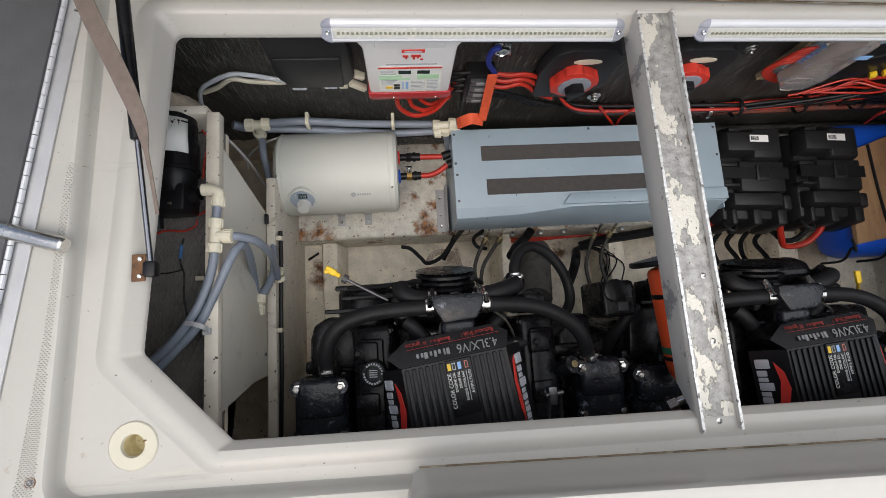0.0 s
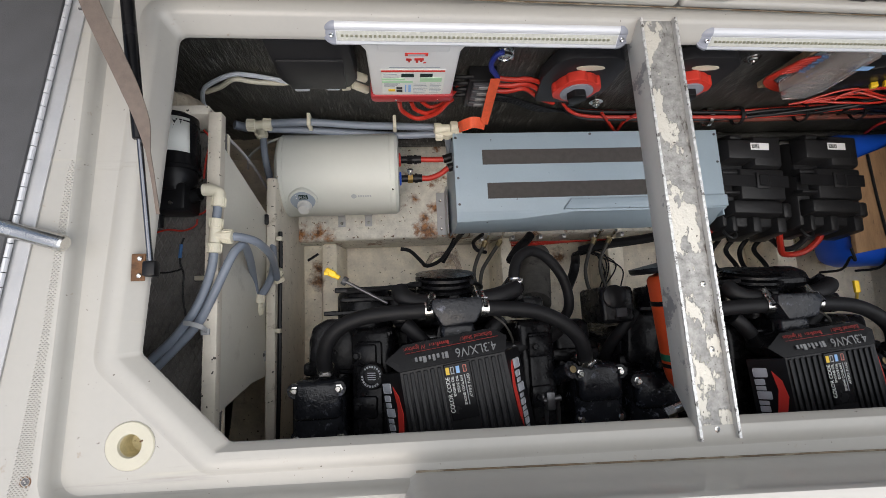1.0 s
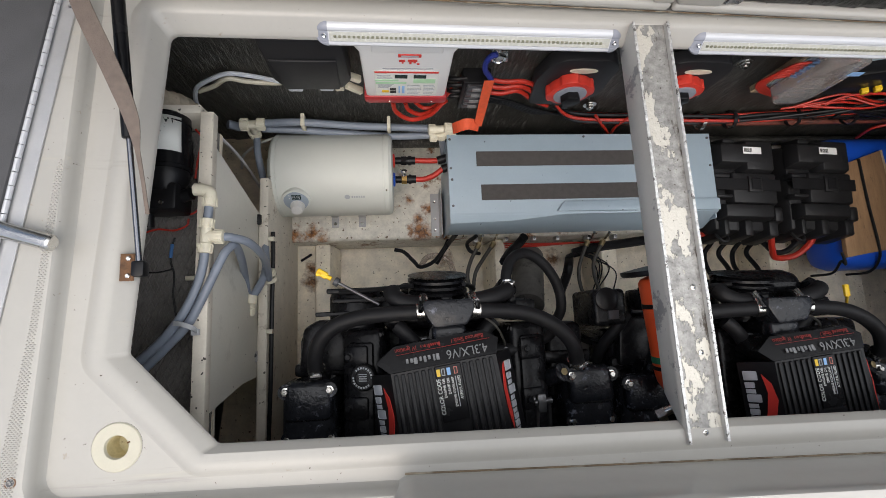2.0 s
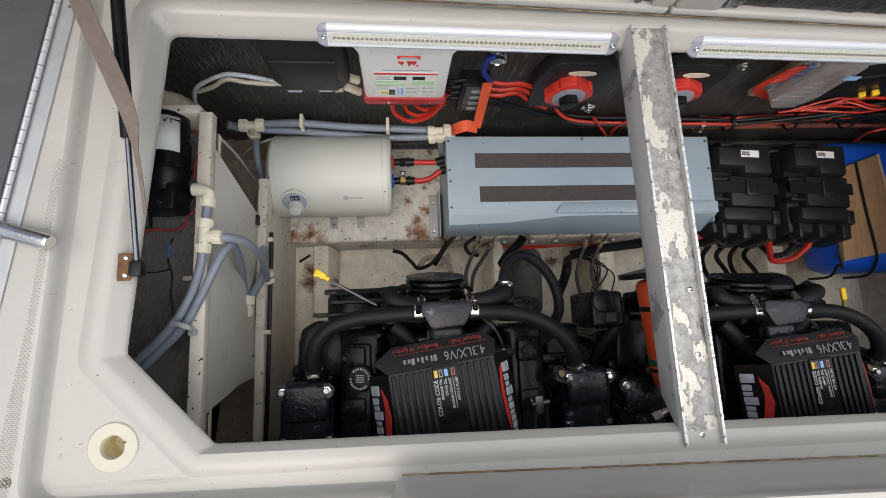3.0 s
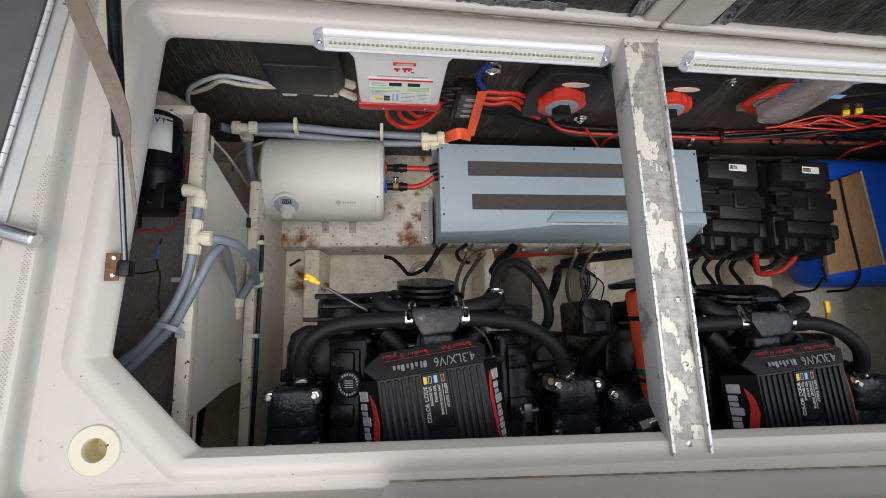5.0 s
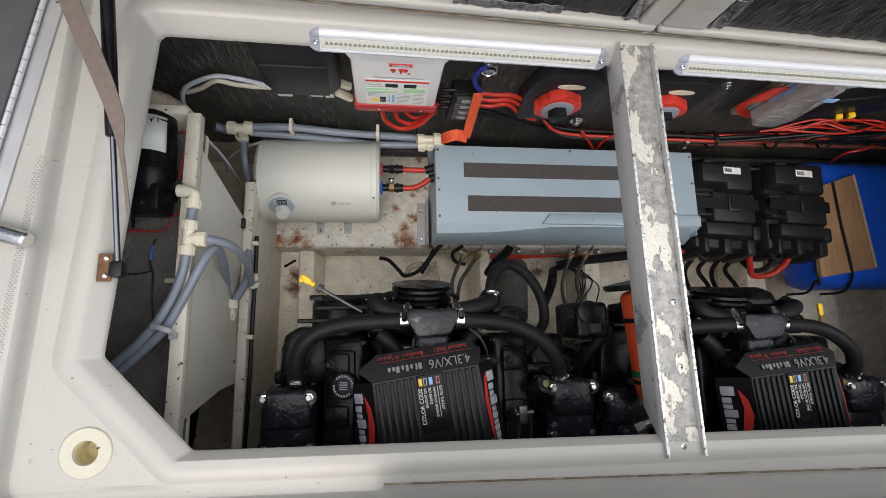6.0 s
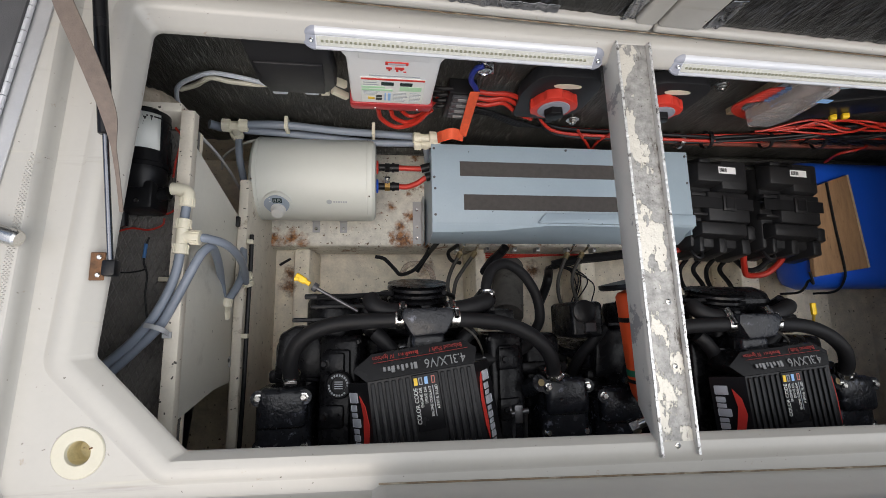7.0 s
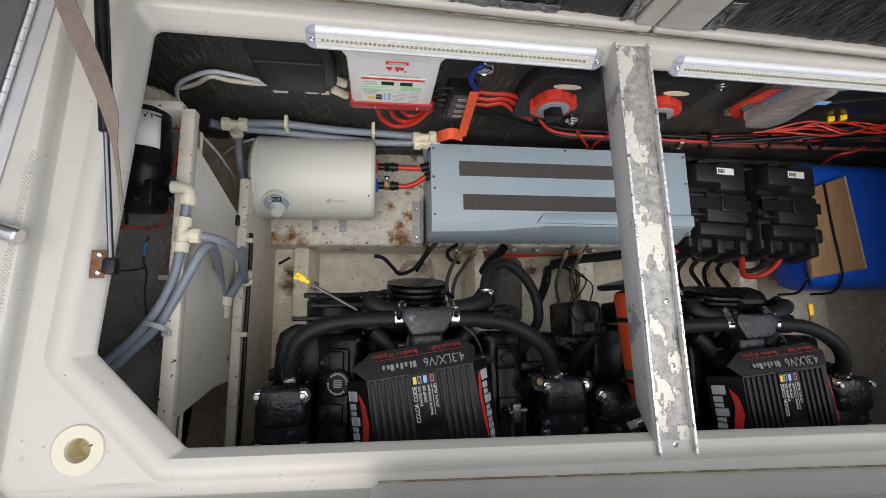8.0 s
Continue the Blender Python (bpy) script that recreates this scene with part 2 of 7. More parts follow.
def beam_paint():
    """Dull aluminium with cream paint flaking off in islands and dark grime in streaks."""
    m = shader("flaking_beam", (0.30, 0.295, 0.28), 0.45, metal=0.25, vary=0.45, scale=60, bump=0.5, fine=260)
    n, l = m.node_tree.nodes, m.node_tree.links
    b = n["Principled BSDF"]
    co = n.new("ShaderNodeTexCoord")
    sep = n.new("ShaderNodeSeparateXYZ")
    l.new(co.outputs["Object"], sep.inputs["Vector"])

    def field(scale, stretch, detail, rough):
        mp = n.new("ShaderNodeMapping")
        mp.inputs["Scale"].default_value = stretch
        l.new(co.outputs["Object"], mp.inputs["Vector"])
        t = n.new("ShaderNodeTexNoise")
        t.inputs["Scale"].default_value, t.inputs["Detail"].default_value, t.inputs["Roughness"].default_value = scale, detail, rough
        l.new(mp.outputs["Vector"], t.inputs["Vector"])
        return t.outputs["Fac"]

    def lean(x0, x1, y0, y1):
        k = n.new("ShaderNodeMapRange")
        k.inputs["From Min"].default_value, k.inputs["From Max"].default_value = x0, x1
        k.inputs["To Min"].default_value, k.inputs["To Max"].default_value = y0, y1
        l.new(sep.outputs["X"], k.inputs["Value"])
        return k.outputs["Result"]

    def sum_cut(a, c, lo, hi):
        ad = n.new("ShaderNodeMath")
        ad.operation = "ADD"
        l.new(a, ad.inputs[0])
        l.new(c, ad.inputs[1])
        cut = n.new("ShaderNodeMapRange")
        cut.inputs["From Min"].default_value, cut.inputs["From Max"].default_value = lo, hi
        l.new(ad.outputs[0], cut.inputs["Value"])
        return cut.outputs["Result"]

    def over(fac, colour, depth):
        mx = n.new("ShaderNodeMix")
        mx.data_type = "RGBA"
        old = b.inputs["Base Color"].links[0].from_socket
        l.new(fac, mx.inputs["Factor"])
        l.new(old, mx.inputs["A"])
        mx.inputs["B"].default_value = (*colour, 1)
        l.new(mx.outputs["Result"], b.inputs["Base Color"])
        if depth:
            bp = n.new("ShaderNodeBump")
            bp.inputs["Strength"].default_value, bp.inputs["Distance"].default_value = 0.8, depth
            l.new(fac, bp.inputs["Height"])
            l.new(b.inputs["Normal"].links[0].from_socket, bp.inputs["Normal"])
            l.new(bp.outputs["Normal"], b.inputs["Normal"])

    over(sum_cut(field(20, (1, 0.55, 1), 8, 0.62), lean(0.490, 0.545, 0.03, -0.10), 0.515, 0.53), (0.60, 0.575, 0.51), 0.0015)
    over(sum_cut(field(38, (1, 0.35, 1), 9, 0.72), lean(0.495, 0.540, -0.10, 0.07), 0.60, 0.68), (0.075, 0.062, 0.05), 0.0)
    over(sum_cut(field(150, (1, 1, 1), 3, 0.6), lean(0.47, 0.55, 0.0, 0.01), 0.66, 0.70), (0.09, 0.075, 0.06), 0.0)
    return m


BEAM_FACE = beam_paint()
BARE_EDGE = shader("bare_edge", (0.62, 0.62, 0.61), 0.35, metal=0.6, vary=0.35, scale=120, bump=0.4, fine=500, dirt_glint=(0.16, 0.15, 0.14), dirt_glint_amount=0.5, dirt_glint_scale=90, sharp=0.05)
BEAM_SIDE = shader("beam_side", (0.56, 0.55, 0.52), 0.4, vary=0.06, scale=14, bump=0.1, fine=160, dirt_glint=(0.27, 0.27, 0.275), dirt_glint_amount=0.36, dirt_glint_scale=12, sharp=0.03)
RED = shader("red_plastic", (0.62, 0.045, 0.028), 0.35, vary=0.08, scale=30, bump=0.05)
RED_CABLE = shader("red_cable", (0.46, 0.028, 0.015), 0.4, vary=0.12, scale=40, bump=0.05)
RED_STRIP = shader("dark_red_end", (0.38, 0.03, 0.035), 0.4, vary=0.06, scale=20, bump=0.05)
ORANGE = shader("orange_paint", (0.84, 0.10, 0.024), 0.42, vary=0.06, scale=12, bump=0.05)
ORANGE_WEB = shader("orange_webbing", (0.70, 0.10, 0.035), 0.7, vary=0.15, scale=90, bump=0.5, fine=600)
GREEN = shader("green_band", (0.02, 0.17, 0.085), 0.45, vary=0.1)
YELLOW = shader("yellow_plastic", (0.80, 0.52, 0.02), 0.4, vary=0.06)
BLUE = shader("blue_drum", (0.012, 0.095, 0.60), 0.38, vary=0.06, scale=6, bump=0.05)
NAVY = shader("blue_cord", (0.012, 0.025, 0.20), 0.6, vary=0.15, bump=0.4, fine=700)
PLYWOOD = shader("plywood", (0.33, 0.20, 0.105), 0.6, vary=0.22, scale=14, bump=0.2, fine=120, stretch=(6, 1, 1), dirt_glint=(0.10, 0.06, 0.03), dirt_glint_amount=0.34, dirt_glint_scale=16)
PLY_EDGE = shader("plywood_edge", (0.50, 0.37, 0.22), 0.65, vary=0.25, scale=60, bump=0.2, stretch=(1, 1, 6))
BRASS = shader("brass", (0.55, 0.36, 0.12), 0.35, metal=0.9, vary=0.15)
STRAP_BROWN = shader("brown_webbing", (0.15, 0.118, 0.098), 0.8, vary=0.18, scale=90, bump=0.5, fine=700)
LOCKER = shader("grey_carpet", (0.075, 0.075, 0.078), 0.85, vary=0.14, scale=24, bump=0.35, fine=600)
HINGE = shader("dull_aluminium", (0.46, 0.46, 0.46), 0.42, metal=0.5, vary=0.08, scale=20, bump=0.08)
RUST = shader("rust", (0.13, 0.065, 0.03), 0.85, vary=0.5, scale=60, bump=0.6)
WHITE_INK = shader("white_ink", (0.72, 0.72, 0.70), 0.5, vary=0.03)
GREY_INK = shader("grey_ink", (0.36, 0.38, 0.40), 0.5, vary=0.03)
SILVER_INK = shader("silver_ink", (0.46, 0.48, 0.52), 0.4, vary=0.04)
RED_INK = shader("red_ink", (0.60, 0.04, 0.03), 0.5, vary=0.04)
DARK_INK = shader("dark_ink", (0.02, 0.02, 0.02), 0.5, vary=0.04)
GREEN_INK = shader("pale_green_ink", (0.42, 0.66, 0.42), 0.5, vary=0.03)
DISPLAY = shader("display_glass", (0.012, 0.03, 0.03), 0.12, vary=0.1, bump=0.0)
PALE_BLUE = shader("pale_blue", (0.25, 0.45, 0.75), 0.5, vary=0.04)
CABLE_GREY = shader("weathered_cable", (0.05, 0.046, 0.04), 0.55, vary=0.3, scale=40, bump=0.2)
SOCKET = shader("cream_socket", (0.50, 0.475, 0.38), 0.45, vary=0.06, scale=30, bump=0.08, dirt_glint=(0.30, 0.25, 0.17), dirt_glint_amount=0.2, dirt_glint_scale=50)
SOCKET_STAIN = shader("stained_cup", (0.52, 0.45, 0.26), 0.5, vary=0.25, scale=60, bump=0.1, dirt_glint=(0.14, 0.09, 0.04), dirt_glint_amount=0.32, dirt_glint_scale=60)
DIODE = shader("diode", (0.24, 0.24, 0.17), 0.4, vary=0.1)
DARK_CHROME = shader("dark_chrome", (0.16, 0.165, 0.18), 0.2, metal=1.0, vary=0.1, scale=40, bump=0.02)
LENS = shader("ribbed_lens", (0.48, 0.48, 0.43), 0.25, vary=0.12, scale=160, bump=0.2, fine=400, coat=0.3)
CAP_GREY = shader("grey_cap", (0.27, 0.285, 0.33), 0.35, vary=0.04, scale=20, bump=0.03)
CAP_LIGHT = shader("pale_grey_cap", (0.60, 0.60, 0.58), 0.35, vary=0.04, scale=20, bump=0.03)
PANEL_GREY = shader("inlay_grey", (0.30, 0.35, 0.41), 0.35, vary=0.04, scale=20, bump=0.03)
BLACK_GLOSS = shader("gloss_black", (0.008, 0.008, 0.009), 0.25, vary=0.2, scale=30, bump=0.04, fine=200, spec=0.2)
STICKER = shader("paper_sticker", (0.72, 0.73, 0.69), 0.5, vary=0.03, scale=30, bump=0.03)
DUCT = shader("dusty_duct", (0.50, 0.43, 0.33), 0.8, vary=0.3, scale=40, bump=0.3, dirt_glint=(0.08, 0.06, 0.045), dirt_glint_amount=0.4, dirt_glint_scale=40)
PALE_CABLE = shader("pale_cable", (0.62, 0.66, 0.72), 0.4, vary=0.06, bump=0.05)
PALE_BLUE_CABLE = shader("blue_crimp", (0.05, 0.17, 0.42), 0.4, vary=0.06, bump=0.05)
GREY_CLIP = shader("grey_clip", (0.34, 0.35, 0.36), 0.45, vary=0.06, bump=0.05)
DARK_BOLT = shader("dark_bolt", (0.12, 0.12, 0.125), 0.35, metal=0.8, vary=0.3, scale=60, bump=0.2)
FUSE_GREY = shader("fuse_grey", (0.22, 0.22, 0.22), 0.5, vary=0.1)
RED_FADED = shader("faded_red", (0.16, 0.045, 0.03), 0.6, vary=0.3, scale=20, bump=0.2, dirt_glint=(0.05, 0.04, 0.035), dirt_glint_amount=0.5, dirt_glint_scale=14)
GREY_DIM = shader("dim_grey_ink", (0.20, 0.205, 0.21), 0.4, vary=0.04)
RED_DIM = shader("dim_red_ink", (0.22, 0.012, 0.008), 0.4, vary=0.04)
RED_SOFT = shader("pale_red_ink", (0.55, 0.16, 0.12), 0.5, vary=0.04)
RED_DARK = shader("faint_red_ink", (0.42, 0.05, 0.015), 0.5, vary=0.04)
BRASS_DARK = shader("tarnished_brass", (0.22, 0.17, 0.09), 0.5, metal=0.7, vary=0.3, scale=60)
SOOTY = shader("sooty_metal", (0.10, 0.095, 0.088), 0.75, vary=0.4, scale=30, bump=0.7, dirt_glint=(0.02, 0.02, 0.02), dirt_glint_amount=0.5, dirt_glint_scale=14)
CLEAR = bpy.data.materials.new("smoky_clear_plastic")
CLEAR.use_nodes = True
cb = CLEAR.node_tree.nodes["Principled BSDF"]
cb.inputs["Base Color"].default_value = (0.75, 0.68, 0.64, 1)
cb.inputs["Roughness"].default_value, cb.inputs["Transmission Weight"].default_value, cb.inputs["IOR"].default_value = 0.18, 0.85, 1.2


# ---- mesh helpers ----
def box(bm, x0, x1, y0, y1, z0, z1, m=None):
    v = [bm.verts.new((x, y, z)) for z in (z0, z1) for y in (y0, y1) for x in (x0, x1)]
    f = [bm.faces.new([v[i] for i in q]) for q in ((0, 2, 3, 1), (4, 5, 7, 6), (0, 1, 5, 4), (2, 6, 7, 3), (0, 4, 6, 2), (1, 3, 7, 5))]
    if m:
        bmesh.ops.transform(bm, matrix=m, verts=v)
    return f


def rounded(x0, x1, y0, y1, z0, z1, r=0.004, seg=2, m=None):
    bm = bmesh.new()
    box(bm, x0, x1, y0, y1, z0, z1)
    bmesh.ops.bevel(bm, geom=list(bm.edges), offset=r, segments=seg, profile=0.5, affect="EDGES")
    if m:
        bmesh.ops.transform(bm, matrix=m, verts=bm.verts)
    return bm


def rod(bm, a, b, r, r2=None, seg=16):
    a, b = Vector(a), Vector(b)
    d = b - a
    m = Matrix.Translation((a + b) / 2) @ d.to_track_quat("Z", "Y").to_matrix().to_4x4()
    bmesh.ops.create_cone(bm, cap_ends=True, segments=seg, radius1=r, radius2=r if r2 is None else r2, depth=d.length, matrix=m)


def rods(*list_of):
    bm = bmesh.new()
    for a, b, r, *rest in list_of:
        rod(bm, a, b, r, *rest)
    return bm


def lathe(profile, a, axis, seg=24, caps=True):
    """Turns (radius, along) rows about the axis from a."""
    bm = bmesh.new()
    m = Matrix.Translation(a) @ Vector(axis).to_track_quat("Z", "Y").to_matrix().to_4x4()
    rings = []
    for r, h in profile:
        rings.append([bm.verts.new(m @ Vector((max(r, 1e-5) * math.cos(k * 2 * math.pi / seg), max(r, 1e-5) * math.sin(k * 2 * math.pi / seg), h))) for k in range(seg)])
    for p, q in zip(rings, rings[1:]):
        for k in range(seg):
            bm.faces.new((p[k], p[(k + 1) % seg], q[(k + 1) % seg], q[k]))
    if caps:
        bm.faces.new(rings[0][::-1])
        bm.faces.new(rings[-1])
    return bm


def smooth_line(pts, n=8):
    p = [Vector(q) for q in pts]
    if len(p) < 3:
        return p
    p = [2 * p[0] - p[1]] + p + [2 * p[-1] - p[-2]]
    out = []
    for i in range(1, len(p) - 2):
        for k in range(n):
            t = k / n
            a, b, c, d = p[i - 1:i + 3]
            out.append(0.5 * (2 * b + (c - a) * t + (2 * a - 5 * b + 4 * c - d) * t * t + (3 * b - a - 3 * c + d) * t ** 3))
    return out + [p[-2]]


def tube(pts, r, seg=10, n=8, bm=None, ribs=0.0):
    """A bent hose or cable through the points."""
    bm = bm or bmesh.new()
    line = smooth_line(pts, n)
    side = None
    rings = []
    for i, q in enumerate(line):
        d = (line[min(i + 1, len(line) - 1)] - line[max(i - 1, 0)]).normalized()
        if side is None:
            side = d.orthogonal().normalized()
        side = (side - d * side.dot(d)).normalized()
        o = d.cross(side)
        rad = r * (1 + ribs * (i % 2))
        rings.append([bm.verts.new(q + rad * (math.cos(a) * side + math.sin(a) * o)) for a in (k * 2 * math.pi / seg for k in range(seg))])
    for p, q in zip(rings, rings[1:]):
        for k in range(seg):
            bm.faces.new((p[k], p[(k + 1) % seg], q[(k + 1) % seg], q[k]))
    bm.faces.new(rings[0][::-1])
    bm.faces.new(rings[-1])
    return bm


def ribbon(pts, width, thick, across, taper=None):
    """A flat strap through the points, its width along across."""
    bm = bmesh.new()
    line = smooth_line(pts, 8)
    rings = []
    for i, q in enumerate(line):
        d = (line[min(i + 1, len(line) - 1)] - line[max(i - 1, 0)]).normalized()
        s = Vector(across)
        f = np.interp(i / 8, range(len(taper)), taper) if taper else 1.0
        s = (s - d * s.dot(d)).normalized() * width * float(f) / 2
        o = d.cross(s).normalized() * thick / 2
        rings.append([bm.verts.new(q + a) for a in (s + o, o - s, -s - o, s - o)])
    for p, q in zip(rings, rings[1:]):
        for k in range(4):
            bm.faces.new((p[k], p[(k + 1) % 4], q[(k + 1) % 4], q[k]))
    bm.faces.new(rings[0][::-1])
    bm.faces.new(rings[-1])
    return bm


def prism(outline, z0, z1, m=None, bev=0.0):
    """A plate with the given outline, from z0 to z1."""
    bm = bmesh.new()
    lo = [bm.verts.new((x, y, z0)) for x, y in outline]
    hi = [bm.verts.new((x, y, z1)) for x, y in outline]
    bm.faces.new(lo[::-1])
    bm.faces.new(hi)
    k = len(lo)
    for i in range(k):
        bm.faces.new((lo[i], lo[(i + 1) % k], hi[(i + 1) % k], hi[i]))
    bmesh.ops.recalc_face_normals(bm, faces=bm.faces)
    if bev:
        bmesh.ops.bevel(bm, geom=list(bm.edges), offset=bev, segments=2, profile=0.5, affect="EDGES")
    if m:
        bmesh.ops.transform(bm, matrix=m, verts=bm.verts)
    return bm


def mesh_of(name, bm, material, soft=35):
    me = bpy.data.meshes.new(name)
    bmesh.ops.recalc_face_normals(bm, faces=bm.faces)
    for f in bm.faces:
        f.smooth = True
    for e in bm.edges:
        if len(e.link_faces) == 2 and e.calc_face_angle(0) > radians(soft):
            e.smooth = False
    bm.to_mesh(me)
    bm.free()
    me.materials.append(material)
    return me


def part(name, bm, material, parent=None, label=""):
    ob = new(name, mesh_of(name, bm, material))
    if parent:
        ob.parent = parent
        ob.matrix_parent_inverse = parent.matrix_basis.inverted()
    return tagged(ob, label)


def thing(name, at, label, category, group="", kind=""):
    ob = new(name)
    ob.empty_display_size = 0.05
    ob.matrix_basis = Matrix.Translation(at)
    return tagged(ob, label, category, group, kind)


def words(name, text, size, m, material, parent, squash=1.0, depth=0.0004, align="CENTER"):
    c = bpy.data.curves.new(name, "FONT")
    c.body, c.size, c.align_x, c.align_y, c.extrude = text, size, align, "CENTER", depth
    tmp = new(name, c)
    bpy.context.view_layer.update()
    me = bpy.data.meshes.new_from_object(tmp.evaluated_get(bpy.context.evaluated_depsgraph_get()))
    bpy.data.objects.remove(tmp)
    me.transform(m @ Matrix.Diagonal((squash, 1, 1, 1)))
    me.materials.clear()
    me.materials.append(material)
    ob = new(name, me)
    ob.parent = parent
    ob.matrix_parent_inverse = parent.matrix_basis.inverted()
    return ob


def frame_of(origin, right, up):
    """Local x to the right, y up, z out of the face."""
    r = Vector(right).normalized()
    u = Vector(up)
    u = (u - r * u.dot(r)).normalized()
    m = Matrix((r, u, r.cross(u))).transposed().to_4x4()
    return Matrix.Translation(origin) @ m


# ---- the hatch surround and the bay ----
def corner_path(corners, n=6):
    """A closed outline with rounded corners from (x, y, radius) rows."""
    out = []
    k = len(corners)
    for i, (x, y, r) in enumerate(corners):
        p, a, b = Vector((x, y)), Vector(corners[i - 1][:2]), Vector(corners[(i + 1) % k][:2])
        u, w = (a - p).normalized(), (b - p).normalized()
        half = u.angle(w) / 2
        t = r / math.tan(half)
        c = p + (u + w).normalized() * r / math.sin(half)
        s, e = p + u * t - c, p + w * t - c
        for j in range(n + 1):
            f = j / n
            q = (s * (1 - f) + e * f).normalized() * r
            out.append(c + q)
    return out


def far_y(x):
    return 0.534 - 0.012 * (x + 0.39)


def near_y(x):
    return -0.194 - 0.017 * (x + 0.284)


XR = 1.55
OPENING = [(-0.388, far_y(-0.388)), (-0.431, -0.045), (-0.284, -0.194), (XR, near_y(XR)), (XR, far_y(XR))]


def offset_corners(points, d, radii):
    """The outline moved outwards by d."""
    k, out = len(points), []
    for i, p in enumerate(points):
        a, p, b = Vector(points[i - 1]), Vector(p), Vector(points[(i + 1) % k])
        n1 = Vector(((p - a).y, -(p - a).x)).normalized()
        n2 = Vector(((b - p).y, -(b - p).x)).normalized()
        m = (n1 + n2) / (1 + n1.dot(n2))
        q = p - m * d if (Vector((0.5, 0.2)) - p).dot(m) > 0 else p + m * d
        out.append((q.x, q.y, radii[i] + max(d, 0)))
    return out


bm = bmesh.new()
loops = []
RAD = [0.016, 0.012, 0.012, 0.03, 0.03]
LOW = [(-0.371, 0.5095), (-0.4115, -0.043), (-0.2715, -0.1885), (XR, near_y(XR) * 0.975), (XR, far_y(XR) * 0.955)]
for f, z in ((0.0, -0.039), (0.0, -0.034), (0.06, -0.030), (0.3, -0.0225), (0.62, -0.0125), (0.86, -0.005), (1.0, -0.0015)):
    mid = [(a[0] + (b[0] - a[0]) * f, a[1] + (b[1] - a[1]) * f, r) for a, b, r in zip(LOW, OPENING, RAD)]
    ring = []
    for q in corner_path(mid):
        k = 0.55 * min(1.0, max(0.0, (0.46 - q.y) / 0.2))
        zz = z * (1 - k)
        w = (0.754 - zz) / (0.754 - z)
        ring.append(bm.verts.new((0.015 + (q.x - 0.015) * w, -0.005 + (q.y + 0.005) * w, zz)))
    loops.append(ring)
for d, z in ((0.006, 0.0005), (0.012, 0.001), (0.024, 0.0005), (0.029, -0.003), (0.033, -0.004), (0.039, -0.004)):
    loops.append([bm.verts.new((q.x, q.y, z)) for q in corner_path(offset_corners(OPENING, d, RAD))])
for p, q in zip(loops, loops[1:]):
    for i in range(len(p)):
        bm.faces.new((p[i], p[(i + 1) % len(p)], q[(i + 1) % len(p)], q[i]))
PAN = [(-0.462, 0.62), (-0.500, -0.240), (1.63, -0.290), (1.63, 0.62)]
outer = []
for d, z in ((-0.006, -0.004), (0.0, -0.004), (0.003, -0.001), (0.006, 0.008), (0.009, 0.016), (0.014, 0.0205), (0.020, 0.021), (0.03, 0.021), (0.9, 0.021), (0.93, -0.6)):
    outer.append([bm.verts.new((q.x, q.y, z)) for q in corner_path(offset_corners(PAN, d, [0.03] * 4))])
for p, q in zip(outer, outer[1:]):
    for i in range(len(p)):
        bm.faces.new((p[i], p[(i + 1) % len(p)], q[(i + 1) % len(p)], q[i]))
ring = [bm.verts.new((-0.404 + 0.0178 * math.cos(k * math.pi / 16), -0.176 + 0.0178 * math.sin(k * math.pi / 16), -0.004)) for k in range(32)]
for k in range(32):
    bm.edges.new((ring[k], ring[(k + 1) % 32]))
edges = [e for e in bm.edges if len(e.link_faces) < 2 and all(abs(v.co.z + 0.004) < 1e-6 for v in e.verts)]
bmesh.ops.triangle_fill(bm, use_beauty=True, use_dissolve=False, edges=edges)
deck = part("deck", bm, GELCOAT)
tagged(deck, "cream gelcoat boat deck with a moulded rim round the engine hatch", "deck", kind="structure")
for f in deck.data.polygons:
    if f.normal.z > 0.9995:
        f.use_smooth = False

DECK_SCREWS = ((-0.528, -0.209), (-0.57, 0.038))


def riser():
    """The upright glossy face of the cockpit step along the near side of the hatch."""
    foot = [(0.00, -0.2455), (1.66, -0.2960)]
    plan = corner_path([(0.0, foot[0][1], 0.035), (0.0, -0.75, 0.03), (1.66, -0.75, 0.03), (1.66, foot[1][1], 0.02)], 8)
    bm = bmesh.new()
    rows = []
    for d, z in ((0.004, -0.0035), (0.0015, 0.000), (0.0, 0.004), (0.0, 0.065), (0.0, 0.120), (-0.003, 0.129), (-0.010, 0.133), (-0.03, 0.135)):
        c = Vector((0.83, -0.50))
        rows.append([bm.verts.new((p.x + (p - c).normalized().x * d, p.y + (p - c).normalized().y * d, z)) for p in plan])
    for p, q in zip(rows, rows[1:]):
        for i in range(len(p)):
            bm.faces.new((p[i], p[(i + 1) % len(p)], q[(i + 1) % len(p)], q[i]))
    bm.faces.new(rows[-1])
    return bm


tagged(part("step_riser", riser(), GLOSS_COAT), "glossy cream gelcoat step face along the hatch", "step", kind="structure")

